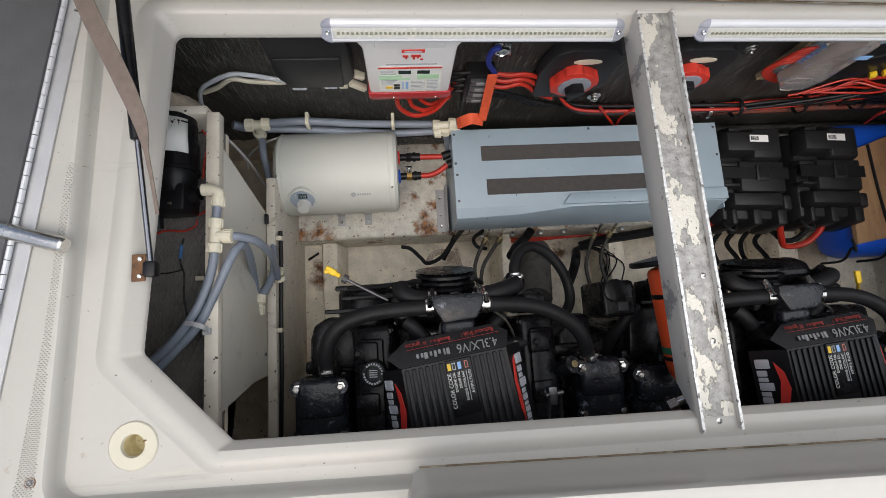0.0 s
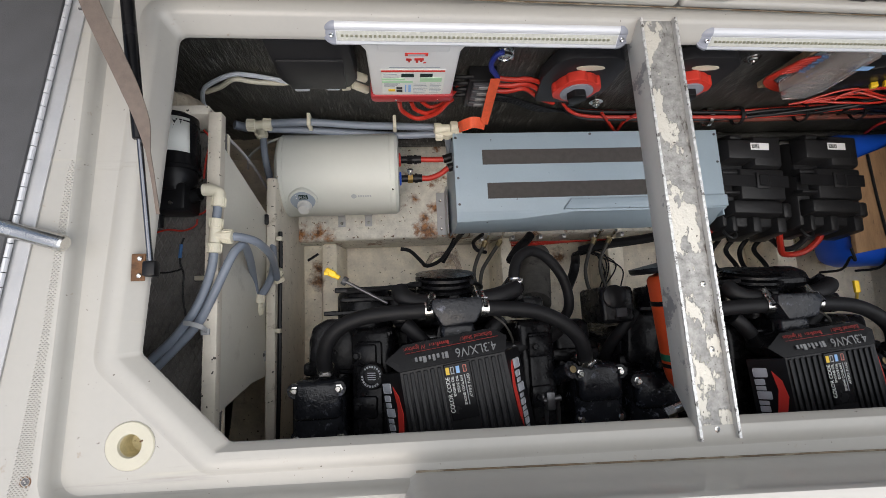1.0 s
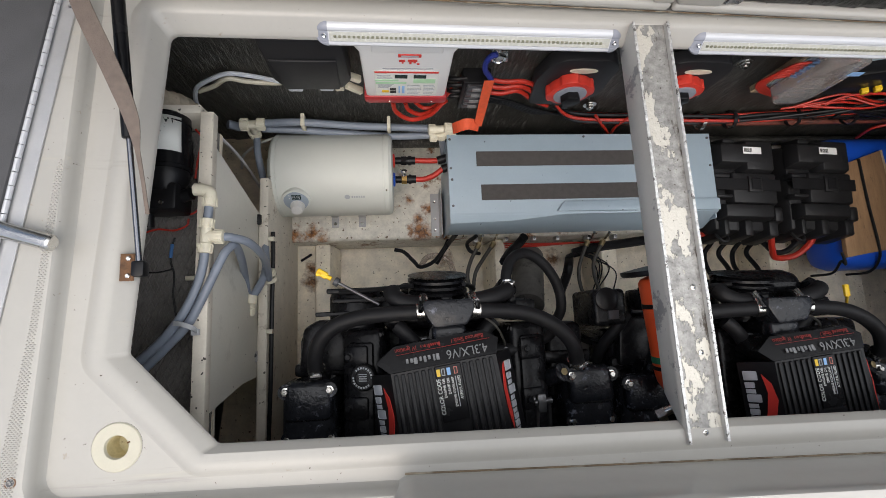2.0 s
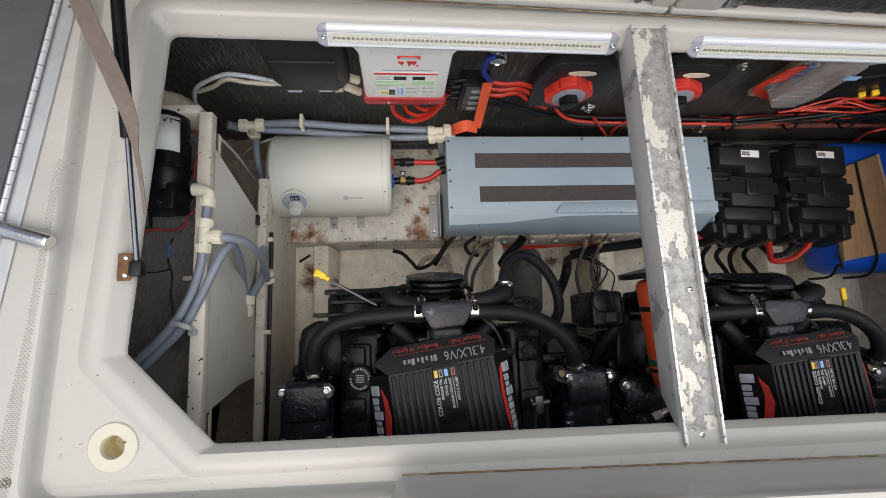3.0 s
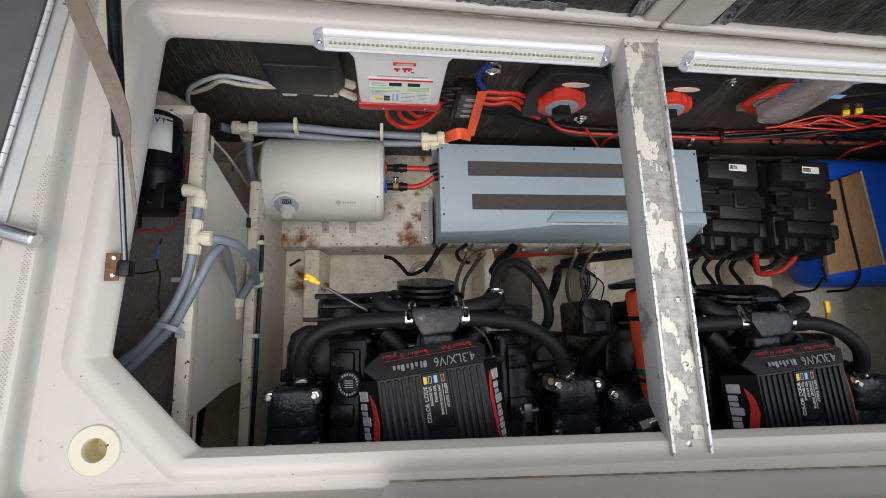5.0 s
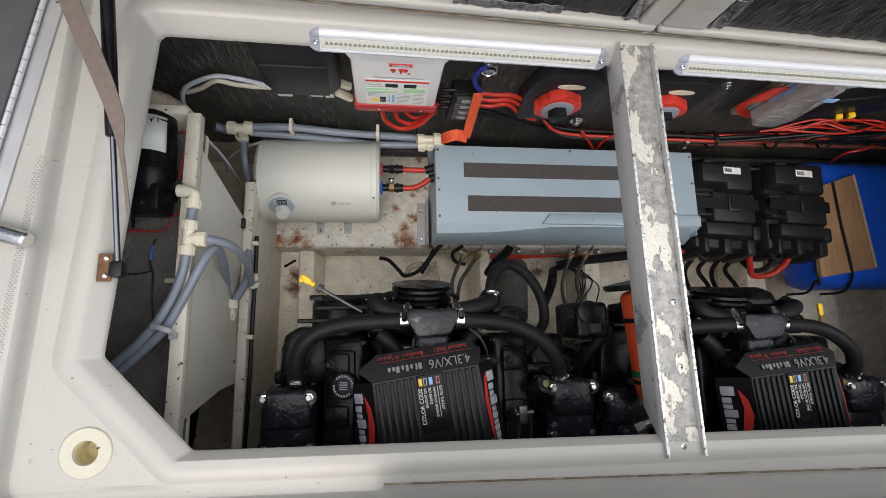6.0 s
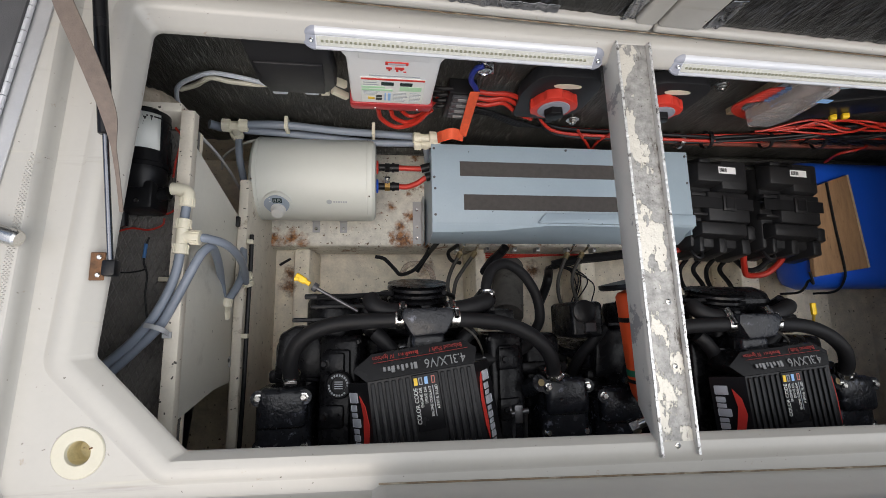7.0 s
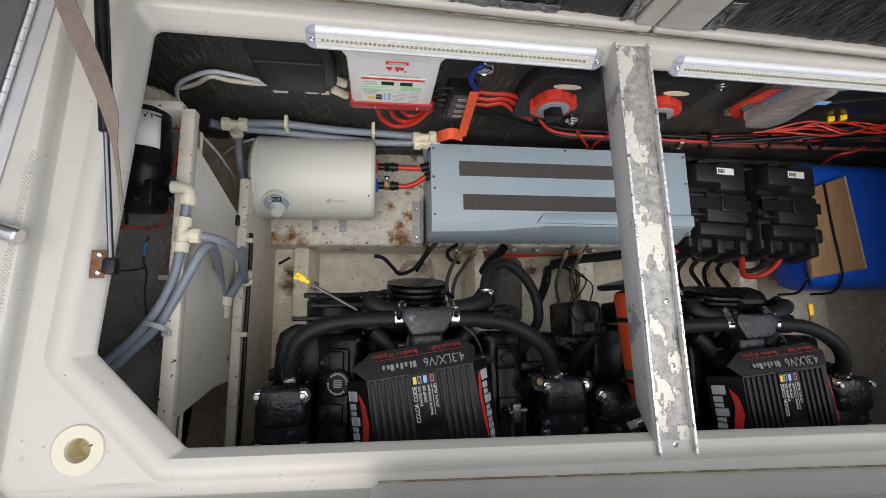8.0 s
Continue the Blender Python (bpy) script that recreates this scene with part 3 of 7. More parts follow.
fit = thing("deck_fitting", (-0.404, -0.176, 0.0), "round cream plastic socket set into the deck", "deck fitting")
part("flange", lathe([(0.0005, -0.034), (0.0150, -0.033), (0.0165, -0.030), (0.0165, 0.001), (0.0175, 0.0025), (0.034, 0.0025), (0.0355, 0.001), (0.0355, -0.006), (0.019, -0.006), (0.019, -0.040), (0.0005, -0.040)], (-0.404, -0.176, -0.0042), (0, 0, 1), 48), SOCKET, fit)
part("cup", lathe([(0.0005, -0.0325), (0.0146, -0.0315), (0.0161, -0.0290), (0.0161, -0.0025), (0.01645, -0.0025), (0.01645, -0.0335), (0.0005, -0.0335)], (-0.404, -0.176, -0.0042), (0, 0, 1), 40), SOCKET_STAIN, fit, "yellowed and stained cup inside the socket")
part("seal", lathe([(0.0355, -0.003), (0.0361, 0.0004), (0.0366, -0.003)], (-0.404, -0.176, -0.0042), (0, 0, 1), 48, False), BLACK_PLASTIC, fit, "thin dark bedding line")

part("notch", rounded(0.0155, 0.0205, -0.0012, 0.0012, 0.0020, 0.0032, 0.0004, 1, Matrix.Translation((-0.404, -0.176, -0.0042)) @ pose(0, 0, 0, 0, 0, 20)), RUST, fit, "rusty locating notch")
for x, y in DECK_SCREWS:
    sc = thing("deck_screw", (x, y, 0.021), "weathered countersunk screw in the cream deck", "screw", "deck screws")
    part("head", lathe([(0.0052, 0.0), (0.0050, 0.0010), (0.0040, 0.0014), (0.0018, 0.0006), (0.0005, 0.0004)], (x, y, 0.0208), (0, 0, 1), 16), DARK_BOLT, sc)
    part("stain_ring", lathe([(0.0052, 0.0), (0.0078, 0.0005), (0.0080, 0.0)], (x, y, 0.0209), (0, 0, 1), 20, False), RUST, sc, "rust ring round the screw")
tagged(part("riser_seal", tube([(0.02, -0.2440, -0.0035), (0.8, -0.2675, -0.0035), (1.6, -0.2920, -0.0035)], 0.0016, 6, 10), SEAM), "dirty seal line at the foot of the step", "seal", kind="structure")

# anti-slip patches of small raised lozenges
def grip(name, outline_x, y0, y1, step=0.0055):
    bm = bmesh.new()
    y, row = y0, 0
    while y < y1:
        xa, xb = outline_x(y)
        x = xa + (row % 2) * step / 2
        while x < xb:
            c = bm.verts.new((x, y, 0.0226))
            q = [bm.verts.new((x + a, y + b, 0.0210)) for a, b in ((-0.0026, 0), (0, -0.0021), (0.0026, 0), (0, 0.0021))]
            for i in range(4):
                bm.faces.new((q[i], q[(i + 1) % 4], c))
            x += step
        y += step * 0.5
        row += 1
    ob = part(name, bm, GELCOAT)
    return tagged(ob, "moulded anti-slip grip pattern on the cream deck", "grip", kind="stuff")


def lerp_x(y, rows):
    """Between (y, x) rows."""
    for (a, xa), (b, xb) in zip(rows, rows[1:]):
        if a <= y <= b:
            return xa + (xb - xa) * (y - a) / (b - a)
    return rows[0][1] if y < rows[0][0] else rows[-1][1]


grip("deck_grip", lambda y: (lerp_x(y, [(-0.40, -0.585), (-0.20, -0.545), (0.0, -0.520), (0.24, -0.502), (0.262, -0.496)]), lerp_x(y, [(-0.40, -0.532), (-0.20, -0.522), (0.0, -0.510), (0.24, -0.4935), (0.262, -0.4935)])), -0.40, 0.262)
grip("deck_grip", lambda y: (-0.36, -0.02 - 0.25 * max(0, y + 0.30)), -0.46, -0.292)

# front bulkhead, lined with wrinkled black foil
def foil_sheet(w, h, nx, nz, amp, seed):
    bm = bmesh.new()
    g = []
    for j in range(nz + 1):
        row = []
        for i in range(nx + 1):
            x, z = w * i / nx, h * j / nz
            s = x * 26 + z * 9
            a = noise.noise((s, z * 3.0, seed)) * 0.55 + noise.noise((s * 2.7, z * 7, seed + 3)) * 0.3 + abs(noise.noise((s * 5, z * 11, seed + 9))) * 0.35
            row.append(bm.verts.new((x, -amp * a, z)))
        g.append(row)
    for j in range(nz):
        for i in range(nx):
            bm.faces.new((g[j][i], g[j][i + 1], g[j + 1][i + 1], g[j + 1][i]))
    return bm


def solid(ob, t, offset=-1, facing=None):
    if facing and Vector(ob.data.polygons[0].normal).dot(Vector(facing)) < 0:
        ob.data.flip_normals()
    m = ob.modifiers.new("thickness", "SOLIDIFY")
    m.thickness, m.offset = t, offset
    return ob


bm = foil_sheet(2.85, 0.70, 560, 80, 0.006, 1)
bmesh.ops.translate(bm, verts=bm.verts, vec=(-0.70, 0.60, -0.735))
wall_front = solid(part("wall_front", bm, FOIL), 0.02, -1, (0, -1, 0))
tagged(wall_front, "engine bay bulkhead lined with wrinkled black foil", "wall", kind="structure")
bm = bmesh.new()
box(bm, -0.70, 2.15, 0.625, 0.66, -1.2, -0.01)
tagged(part("wall_front_panel", bm, BILGE), "painted bulkhead panel behind the foil lining", "wall", kind="structure")
bm = bmesh.new()
box(bm, -0.72, -0.70, -1.0, 0.66, -1.2, -0.01)
tagged(part("wall_left", bm, BILGE), "painted hull side of the engine bay", "wall", kind="structure")
bm = bmesh.new()
box(bm, 2.15, 2.17, -1.0, 0.66, -1.2, -0.01)
tagged(part("wall_right", bm, BILGE), "painted hull side of the engine bay", "wall", kind="structure")
bm = bmesh.new()
box(bm, -0.72, 2.17, -1.02, -1.0, -1.2, -0.01)
tagged(part("wall_back", bm, BILGE), "painted transom side of the engine bay", "wall", kind="structure")
bm = bmesh.new()
box(bm, -0.72, 2.17, -1.02, 0.66, -1.22, -1.0)
tagged(part("floor", bm, BILGE), "dirty cream painted bilge floor", "floor", kind="structure")
bm = rounded(-0.355, 2.14, 0.262, 0.62, -0.99, -0.80, 0.012, 3)
tagged(part("shelf", bm, SHELF), "cream painted moulded shelf with rust stains", "shelf", kind="structure")

# moulded stringers
def stringer(x0, x1, z1, y0=-0.99, y1=0.262, mat=BILGE):
    bm = prism([(x0 - 0.02, -0.99), (x1 + 0.02, -0.99), (x1, z1), (x0, z1)], y0, y1, pose(0, 0, 0, 90, 0, 0) @ Matrix.Diagonal((1, 1, -1, 1)), 0.010)
    return tagged(part("stringer", bm, mat), "cream painted moulded engine stringer", "stringer", kind="structure")


stringer(-0.268, -0.215, -0.85)
stringer(0.36, 0.40, -0.84)
stringer(0.76, 0.82, -0.85)
stringer(1.42, 1.50, -0.85)
stringer(1.56, 1.74, -0.80)

bm = rounded(-0.345, -0.262, -0.99, 0.264, -1.0, -0.885, 0.010, 2)
tagged(part("bilge_step", bm, BILGE), "low cream painted step moulded beside the stringer", "step", kind="structure")

# side box with mat, board and ledge
board = thing("side_board", (-0.37, 0.1, -0.52), "upright cream painted board with a bare worn top edge", "board")
UPRIGHT = Matrix(((0, 0, 1, 0), (1, 0, 0, 0), (0, 1, 0, 0), (0, 0, 0, 1)))
part("panel", prism([(-0.60, -0.232), (-0.179, -0.204), (-0.145, -0.420), (-0.133, -0.90), (0.255, -0.90), (0.303, -0.514), (0.372, -0.230), (0.372, -0.203), (-0.60, -0.203)], -0.383, -0.3610, UPRIGHT, 0.002), PANEL, board)
part("cap", rounded(-0.385, -0.3585, -0.60, 0.442, -0.222, -0.196, 0.002), PLY_WHITE, board, "worn painted timber edge")
part("end_rail", rounded(-0.69, -0.385, 0.438, 0.458, -0.29, -0.196, 0.003), PLY_WHITE, board)
ledge = part("side_ledge", rounded(-0.3605, -0.334, -0.60, 0.40, -0.98, -0.52, 0.006), PLY_WHITE)
tagged(ledge, "narrow cream painted timber ledge along the board", "ledge", kind="structure")
bm = bmesh.new()
box(bm, -0.69, -0.378, -0.60, 0.430, -0.30, -0.285)
tagged(part("side_shelf", bm, BILGE), "painted side shelf under the rubber mat", "shelf", kind="structure")

def mat_tread():
    bm = bmesh.new()
    box(bm, -0.689, -0.379, -0.60, 0.429, -0.285, -0.276)
    step = 0.0150
    ny, nx = int(1.02 / step), int(0.302 / step)
    for j in range(ny):
        for i in range(nx):
            x = -0.683 + (i + 0.5 * (j % 2)) * step
            y = -0.592 + j * step
            w, h = 0.0060, 0.0125
            lo = [bm.verts.new((x + a, y + b, -0.276)) for a, b in ((-w, 0), (0, -h), (w, 0), (0, h))]
            hi = [bm.verts.new((x + a * 0.7, y + b * 0.8, -0.2735)) for a, b in ((-w, 0), (0, -h), (w, 0), (0, h))]
            bm.faces.new(hi)
            for k in range(4):
                bm.faces.new((lo[k], lo[(k + 1) % 4], hi[(k + 1) % 4], hi[k]))
    return bm


tagged(part("rubber_mat", mat_tread(), MAT), "black rubber mat with a raised lozenge tread", "mat", kind="stuff")

# ---- the lid, held open above the far edge ----
LID = frame_of((0.0, 0.556, 0.012), (1, -0.029, 0), (0, -0.03, 1))
lid = thing("hatch_lid", (0.0, 0.556, 0.012), "open cream moulded hatch lid lined with black foil", "hatch lid")
bm = bmesh.new()
box(bm, -0.75, 2.25, 0.0, 0.80, -0.05, -0.035)
bmesh.ops.transform(bm, matrix=LID, verts=bm.verts)
part("skin", bm, GELCOAT, lid)
for name, a in (("rim", (-0.75, 0.5340, 0.0, 0.021)), ("rim", (0.5390, 2.25, 0.0, 0.019)), ("rib", (0.492, 0.5340, 0.021, 0.76)), ("rib", (0.5390, 0.626, 0.019, 0.76)), ("rib", (-0.75, -0.70, 0.021, 0.76)), ("rib", (2.20, 2.25, 0.019, 0.76)), ("rim", (-0.75, 2.25, 0.76, 0.80))):
    part(name, rounded(*a, -0.035, 0.0, 0.008, 3, LID), GELCOAT, lid)
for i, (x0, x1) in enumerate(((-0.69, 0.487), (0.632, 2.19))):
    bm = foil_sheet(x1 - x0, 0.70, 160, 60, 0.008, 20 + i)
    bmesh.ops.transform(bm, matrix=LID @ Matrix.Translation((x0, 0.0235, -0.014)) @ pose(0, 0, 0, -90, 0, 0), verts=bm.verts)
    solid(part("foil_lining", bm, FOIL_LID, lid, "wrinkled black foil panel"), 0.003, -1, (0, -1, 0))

for a, w, h, seed in (((0.14, 0.0225, -0.008), 0.20, 0.020, 41), ((0.630, 0.024, -0.008), 0.030, 0.08, 42), ((0.462, 0.024, -0.009), 0.026, 0.12, 43)):
    bm = foil_sheet(w, h, 40, 20, 0.012, seed)
    bmesh.ops.transform(bm, matrix=LID @ Matrix.Translation(a) @ pose(0, 0, 0, -90, 0, 0), verts=bm.verts)
    solid(part("torn_foil", bm, FOIL_SHEEN, lid, "crumpled silver foil edge"), 0.001)

tagged(part("hatch_seam", tube([LID @ Vector(v) for v in ((-0.75, -0.0035, -0.004), (0.2, -0.0025, -0.003), (0.8, -0.0035, -0.004), (2.25, -0.003, -0.004))], 0.0014, 8, 30), SEAM), "dirty brown seal line between hatch lid and rim", "seal", kind="structure")
# ---- the cross beam ----
beam = thing("cross_beam", (0.51, 0.16, -0.03), "flaking painted aluminium channel across the hatch opening", "beam")
by0, by1 = -0.229, 0.524
part("web", rounded(0.4775, 0.5405, by0, by1, -0.006, -0.001, 0.001, 1), BEAM_FACE, beam)


def beam_flange(x0, x1):
    """A side of the channel, cut back below where it rests on the rim."""
    side = [(by0, -0.010), (by0 + 0.022, -0.012), (by0 + 0.040, -0.022), (by0 + 0.075, -0.048), (by1, -0.048), (by1, 0.0075), (by0, 0.0075)]
    return prism(side, x0, x1, UPRIGHT, 0.0008)


def worn_edge(x0, x1, seed):
    """The bare, nicked top edge of a flange."""
    bm = bmesh.new()
    r = random.Random(seed)
    rows = []
    n = 240
    for i in range(n + 1):
        y = by0 + (by1 - by0) * i / n
        h = 0.0088 - 0.0012 * (r.random() > 0.75) * r.random()
        j = 0.0005 * (r.random() - 0.5)
        rows.append([bm.verts.new(v) for v in ((x0 - 0.0004, y, 0.0066), (x0 + j, y, h), (x1 + j, y, h), (x1 + 0.0004, y, 0.0066))])
    for p, q in zip(rows, rows[1:]):
        for k in range(3):
            bm.faces.new((p[k], p[k + 1], q[k + 1], q[k]))
        bm.faces.new((p[3], p[0], q[0], q[3]))
    bm.faces.new(rows[0])
    bm.faces.new(rows[-1][::-1])
    return bm


for i, (x0, x1) in enumerate(((0.4730, 0.4778), (0.5402, 0.5450))):
    fl = part("flange", beam_flange(x0, x1), BEAM_SIDE, beam, "painted side flange with scuffed edge")
    part("worn_edge", worn_edge(x0, x1, i), BARE_EDGE, fl, "bare nicked aluminium edge")
for x, y in ((0.523, 0.026), (0.521, -0.085), (0.509, -0.214)):
    part("bolt", lathe([(0.0050, 0), (0.0050, 0.002), (0.0028, 0.003), (0.0012, 0.0015)], (x, y, -0.001), (0, 0, 1), 12), STEEL, beam)
beam.matrix_basis = Matrix.Translation((0.511, 0.16, -0.03)) @ pose(0, 0, 0, 0, 0, 1.25)
# ---- lights on the hatch rim ----
def strip_light(x0, x1):
    t = thing("strip_light", ((x0 + x1) / 2, far_y((x0 + x1) / 2), -0.04), "slim white aluminium strip light screwed under the hatch rim", "strip light", "strip lights")
    m = Matrix.Translation((x0, far_y(x0) - 0.006, -0.009)) @ Matrix(((1, 0, 0, 0), (-0.012, 1, 0, 0), (0, 0, 1, 0), (0, 0, 0, 1)))
    length = x1 - x0
    def run(sec, a, b):
        bm = bmesh.new()
        p = [bm.verts.new((a, -y, -z)) for y, z in sec]
        q = [bm.verts.new((b, -y, -z)) for y, z in sec]
        bm.faces.new(p)
        bm.faces.new(q[::-1])
        for i in range(len(p)):
            bm.faces.new((p[i], p[(i + 1) % len(p)], q[(i + 1) % len(p)], q[i]))
        bmesh.ops.transform(bm, matrix=m, verts=bm.verts)
        return bm
    shell = [(0, 0), (0.006, 0.0008), (0.0100, 0.0040), (0.0122, 0.0080), (0.0120, 0.0098), (0.0128, 0.0108), (0.0228, 0.0246), (0.0240, 0.0246), (0.0268, 0.0282), (0.0262, 0.0325), (0.020, 0.038), (0.012, 0.040), (0, 0.040)]
    part("housing", run(shell, 0.020, length - 0.020), ALU, t)
    part("diffuser", run([(0.0124, 0.0110), (0.0134, 0.0101), (0.0234, 0.0238), (0.0222, 0.0246)], 0.022, length - 0.022), LENS, t, "clear ribbed light strip")
    bm = bmesh.new()
    n = int((length - 0.06) / 0.0085)
    for i in range(n):
        x = 0.030 + i * 0.0085
        box(bm, x, x + 0.0046, -0.0202, -0.0172, -0.0188, -0.0150)
    bmesh.ops.transform(bm, matrix=m, verts=bm.verts)
    tagged(part("diode", bm, DIODE, t), kind="stuff")
    for a, s in ((0.020, -1), (length - 0.020, 1)):
        bm = bmesh.new()
        rings = []
        for k in range(7):
            f = k / 6
            w = math.sqrt(max(0.02, 1 - f * f))
            rings.append([bm.verts.new((a + s * f * 0.024, -y * (0.35 + 0.65 * w) * 1.04, -0.020 + (0.020 - z) * w * 1.04)) for y, z in shell])
        for p, q in zip(rings, rings[1:]):
            for i in range(len(p)):
                bm.faces.new((p[i], p[(i + 1) % len(p)], q[(i + 1) % len(p)], q[i]))
        bm.faces.new(rings[0])
        bm.faces.new(rings[-1])
        bmesh.ops.transform(bm, matrix=m, verts=bm.verts)
        cap = part("end_cap", bm, CAP_GREY, t, "grey plastic end cap")
        part("screw", lathe([(0.0042, 0), (0.0042, 0.0016), (0.003, 0.0026), (0.001, 0.0014)], m @ Vector((a + s * 0.007, -0.0180, -0.0150)), (0, -0.80, 0.6), 12), CHROME, cap)
    return t


strip_light(-0.116, 0.457)
strip_light(0.603, 1.170)

# ---- left coaming: locker lid, hinge, strut, strap, tube ----
locker = thing("locker_lid", (-0.65, 0.2, 0.022), "dark grey carpeted locker lid with an aluminium piano hinge", "locker lid")
LM = Matrix.Translation((-0.513, 0.50, 0.026)) @ pose(0, 0, 0, 0, 0, -8.0)
part("panel", rounded(-0.42, -0.006, -0.85, 0.15, -0.004, 0.012, 0.003, 2, LM), LOCKER, locker)
part("leaf", rounded(-0.004, 0.021, -0.85, 0.15, -0.005, -0.001, 0.0008, 1, LM), HINGE, locker, "dull aluminium hinge leaf")
for i in range(46):
    y = -0.85 + i * 0.0217
    part("knuckle", rods((LM @ Vector((-0.004, y, 0.004)), LM @ Vector((-0.004, y + 0.0205, 0.004)), 0.0042, 0.0042, 10)), ALU, locker)
for y in (0.02, -0.35, -0.6):
    part("screw", lathe([(0.004, 0), (0.0035, 0.0012), (0.001, 0.0006)], LM @ Vector((0.013, y, -0.001)), (0, 0, 1), 12), CHROME, locker)

tube_end = thing("rail_tube", (-0.55, 0.15, 0.03), "short stainless steel rail tube lying on the deck", "tube")
part("tube", lathe([(0.010, 0), (0.0125, 0.003), (0.0125, 0.6)], (-0.487, 0.126, 0.036), (-0.95, 0.30, 0.0), 24), STEEL, tube_end)

strut = thing("gas_strut", (-0.384, 0.087, 0.000), "black gas strut holding the open hatch lid", "gas strut")
S0 = Vector((-0.382, 0.093, 0.004))
S1 = Vector((-0.399, 0.499, 0.070))
S2 = S0 + (S1 - S0) * 1.16
SM = Vector((-0.391, 0.288, 0.034))
SM = S0 + (S1 - S0) * ((SM - S0).length / (S1 - S0).length)
part("cylinder", lathe([(0.0075, 0.0), (0.0098, 0.002), (0.0098, (S2 - SM).length)], SM, S2 - SM, 24), BLACK_GLOSS, strut)
part("piston_rod", rods((S0, SM + (S2 - S0) * 0.02, 0.0042, 0.0042, 16)), DARK_CHROME, strut)
part("ball_end", rounded(-0.010, 0.010, -0.017, 0.008, -0.012, 0.008, 0.004, 2, Matrix.Translation(S0)), BLACK_PLASTIC, strut)
part("bracket", rounded(-0.0215, -0.0005, -0.022, 0.021, -0.003, 0.0, 0.001, 1, Matrix.Translation((-0.390, 0.092, 0.0035))), RUST, strut, "rusty steel mounting plate")
for dy in (-0.014, 0.013):
    part("bolt", lathe([(0.004, 0), (0.004, 0.003), (0.0025, 0.004)], (-0.398, 0.092 + dy, 0.0035), (0, 0, 1), 6), STEEL, strut)
part("lid_mount", rods((S2, S2 + Vector((0.0, 0.04, 0.03)), 0.008)), STEEL, strut)
strap = part("strap", ribbon([(-0.445, 0.502, 0.100), (-0.425, 0.453, 0.098), (-0.402, 0.402, 0.094), (-0.377, 0.343, 0.088), (-0.367, 0.301, 0.072), (-0.369, 0.263, 0.050), (-0.371, 0.223, 0.028), (-0.373, 0.175, 0.006)], 0.028, 0.0016, (1, 0.35, 0.15), [1, 1, 1, 0.95, 0.75, 0.25, 0.2, 0.2]), STRAP_BROWN)
tagged(strap, "worn brown webbing strap from lid to hatch rim", "strap")

# ---- side box: pump, duct, pipes ----
pump = thing("water_pump", (-0.475, 0.35, -0.2745), "black electric water pump lying on the rubber mat", "water pump")
PZ = -0.2225
part("motor", lathe([(0.020, 0), (0.041, 0.001), (0.046, 0.006), (0.046, 0.020), (0.047, 0.021), (0.047, 0.024), (0.046, 0.025), (0.046, 0.115), (0.049, 0.117), (0.049, 0.124), (0.02, 0.125)], (-0.464, 0.442, PZ), (0.04, -1, 0), 40), BLACK_GLOSS, pump)
bm = bmesh.new()
rows = []
for j in range(2):
    rows.append([bm.verts.new((-0.464 + j * 0.003 + 0.0468 * math.sin(a), 0.428 - j * 0.075, PZ + 0.0468 * math.cos(a))) for a in (radians(-40 + 9 * k) for k in range(12))])
for k in range(11):
    bm.faces.new((rows[0][k], rows[0][k + 1], rows[1][k + 1], rows[1][k]))
sticker = part("sticker", bm, STICKER, pump, "white rating sticker with printed bars")
solid(sticker, 0.0005, 1)
bm = bmesh.new()
for j in range(13):
    y = 0.418 - j * 0.0052
    a0, a1 = -32, (52 if j in (0, 1) else 30 + 24 * random.random())
    h = 0.0055 if j == 0 else 0.0016
    n = 6
    ring = [[(-0.464 + 0.0476 * math.sin(radians(a0 + (a1 - a0) * k / n)), yy, PZ + 0.0476 * math.cos(radians(a0 + (a1 - a0) * k / n))) for k in range(n + 1)] for yy in (y, y - h)]
    for k in range(n):
        bm.faces.new([bm.verts.new(c) for c in (ring[0][k], ring[0][k + 1], ring[1][k + 1], ring[1][k])])
part("print", bm, DARK_INK, sticker)
part("neck", lathe([(0.044, 0), (0.044, 0.02), (0.037, 0.03), (0.037, 0.045)], (-0.461, 0.318, PZ), (0.05, -1, 0), 28), BLACK_PLASTIC, pump)
part("head", rounded(-0.505, -0.424, 0.232, 0.290, -0.266, -0.190, 0.008), BLACK_PLASTIC, pump)
part("port", rods(((-0.44, 0.262, -0.222), (-0.405, 0.270, -0.216), 0.013)), BLACK_PLASTIC, pump)
part("port", rods(((-0.50, 0.236, -0.235), (-0.50, 0.205, -0.24), 0.012)), BLACK_PLASTIC, pump)
for x, y in ((-0.498, 0.246), (-0.452, 0.246), (-0.452, 0.281)):
    part("screw", lathe([(0.0045, 0), (0.004, 0.002), (0.001, 0.001)], (x, y, -0.190), (0, 0, 1), 10), STEEL, pump)
part("foot", rounded(-0.52, -0.43, 0.33, 0.40, -0.2745, -0.262, 0.003), BLACK_PLASTIC, pump)

duct = part("vent_duct", tube([(-0.550, 0.500, -0.265), (-0.504, 0.500, -0.273), (-0.483, 0.510, -0.320), (-0.495, 0.540, -0.458)], 0.026, 18, 6, ribs=0.16), DUCT)
tagged(duct, "ribbed dusty beige vent duct", "duct")

def cable(name, pts, r, mat, label, cat="cable", n=8):
    return tagged(part(name, tube(pts, r, 8, n), mat), label, cat)


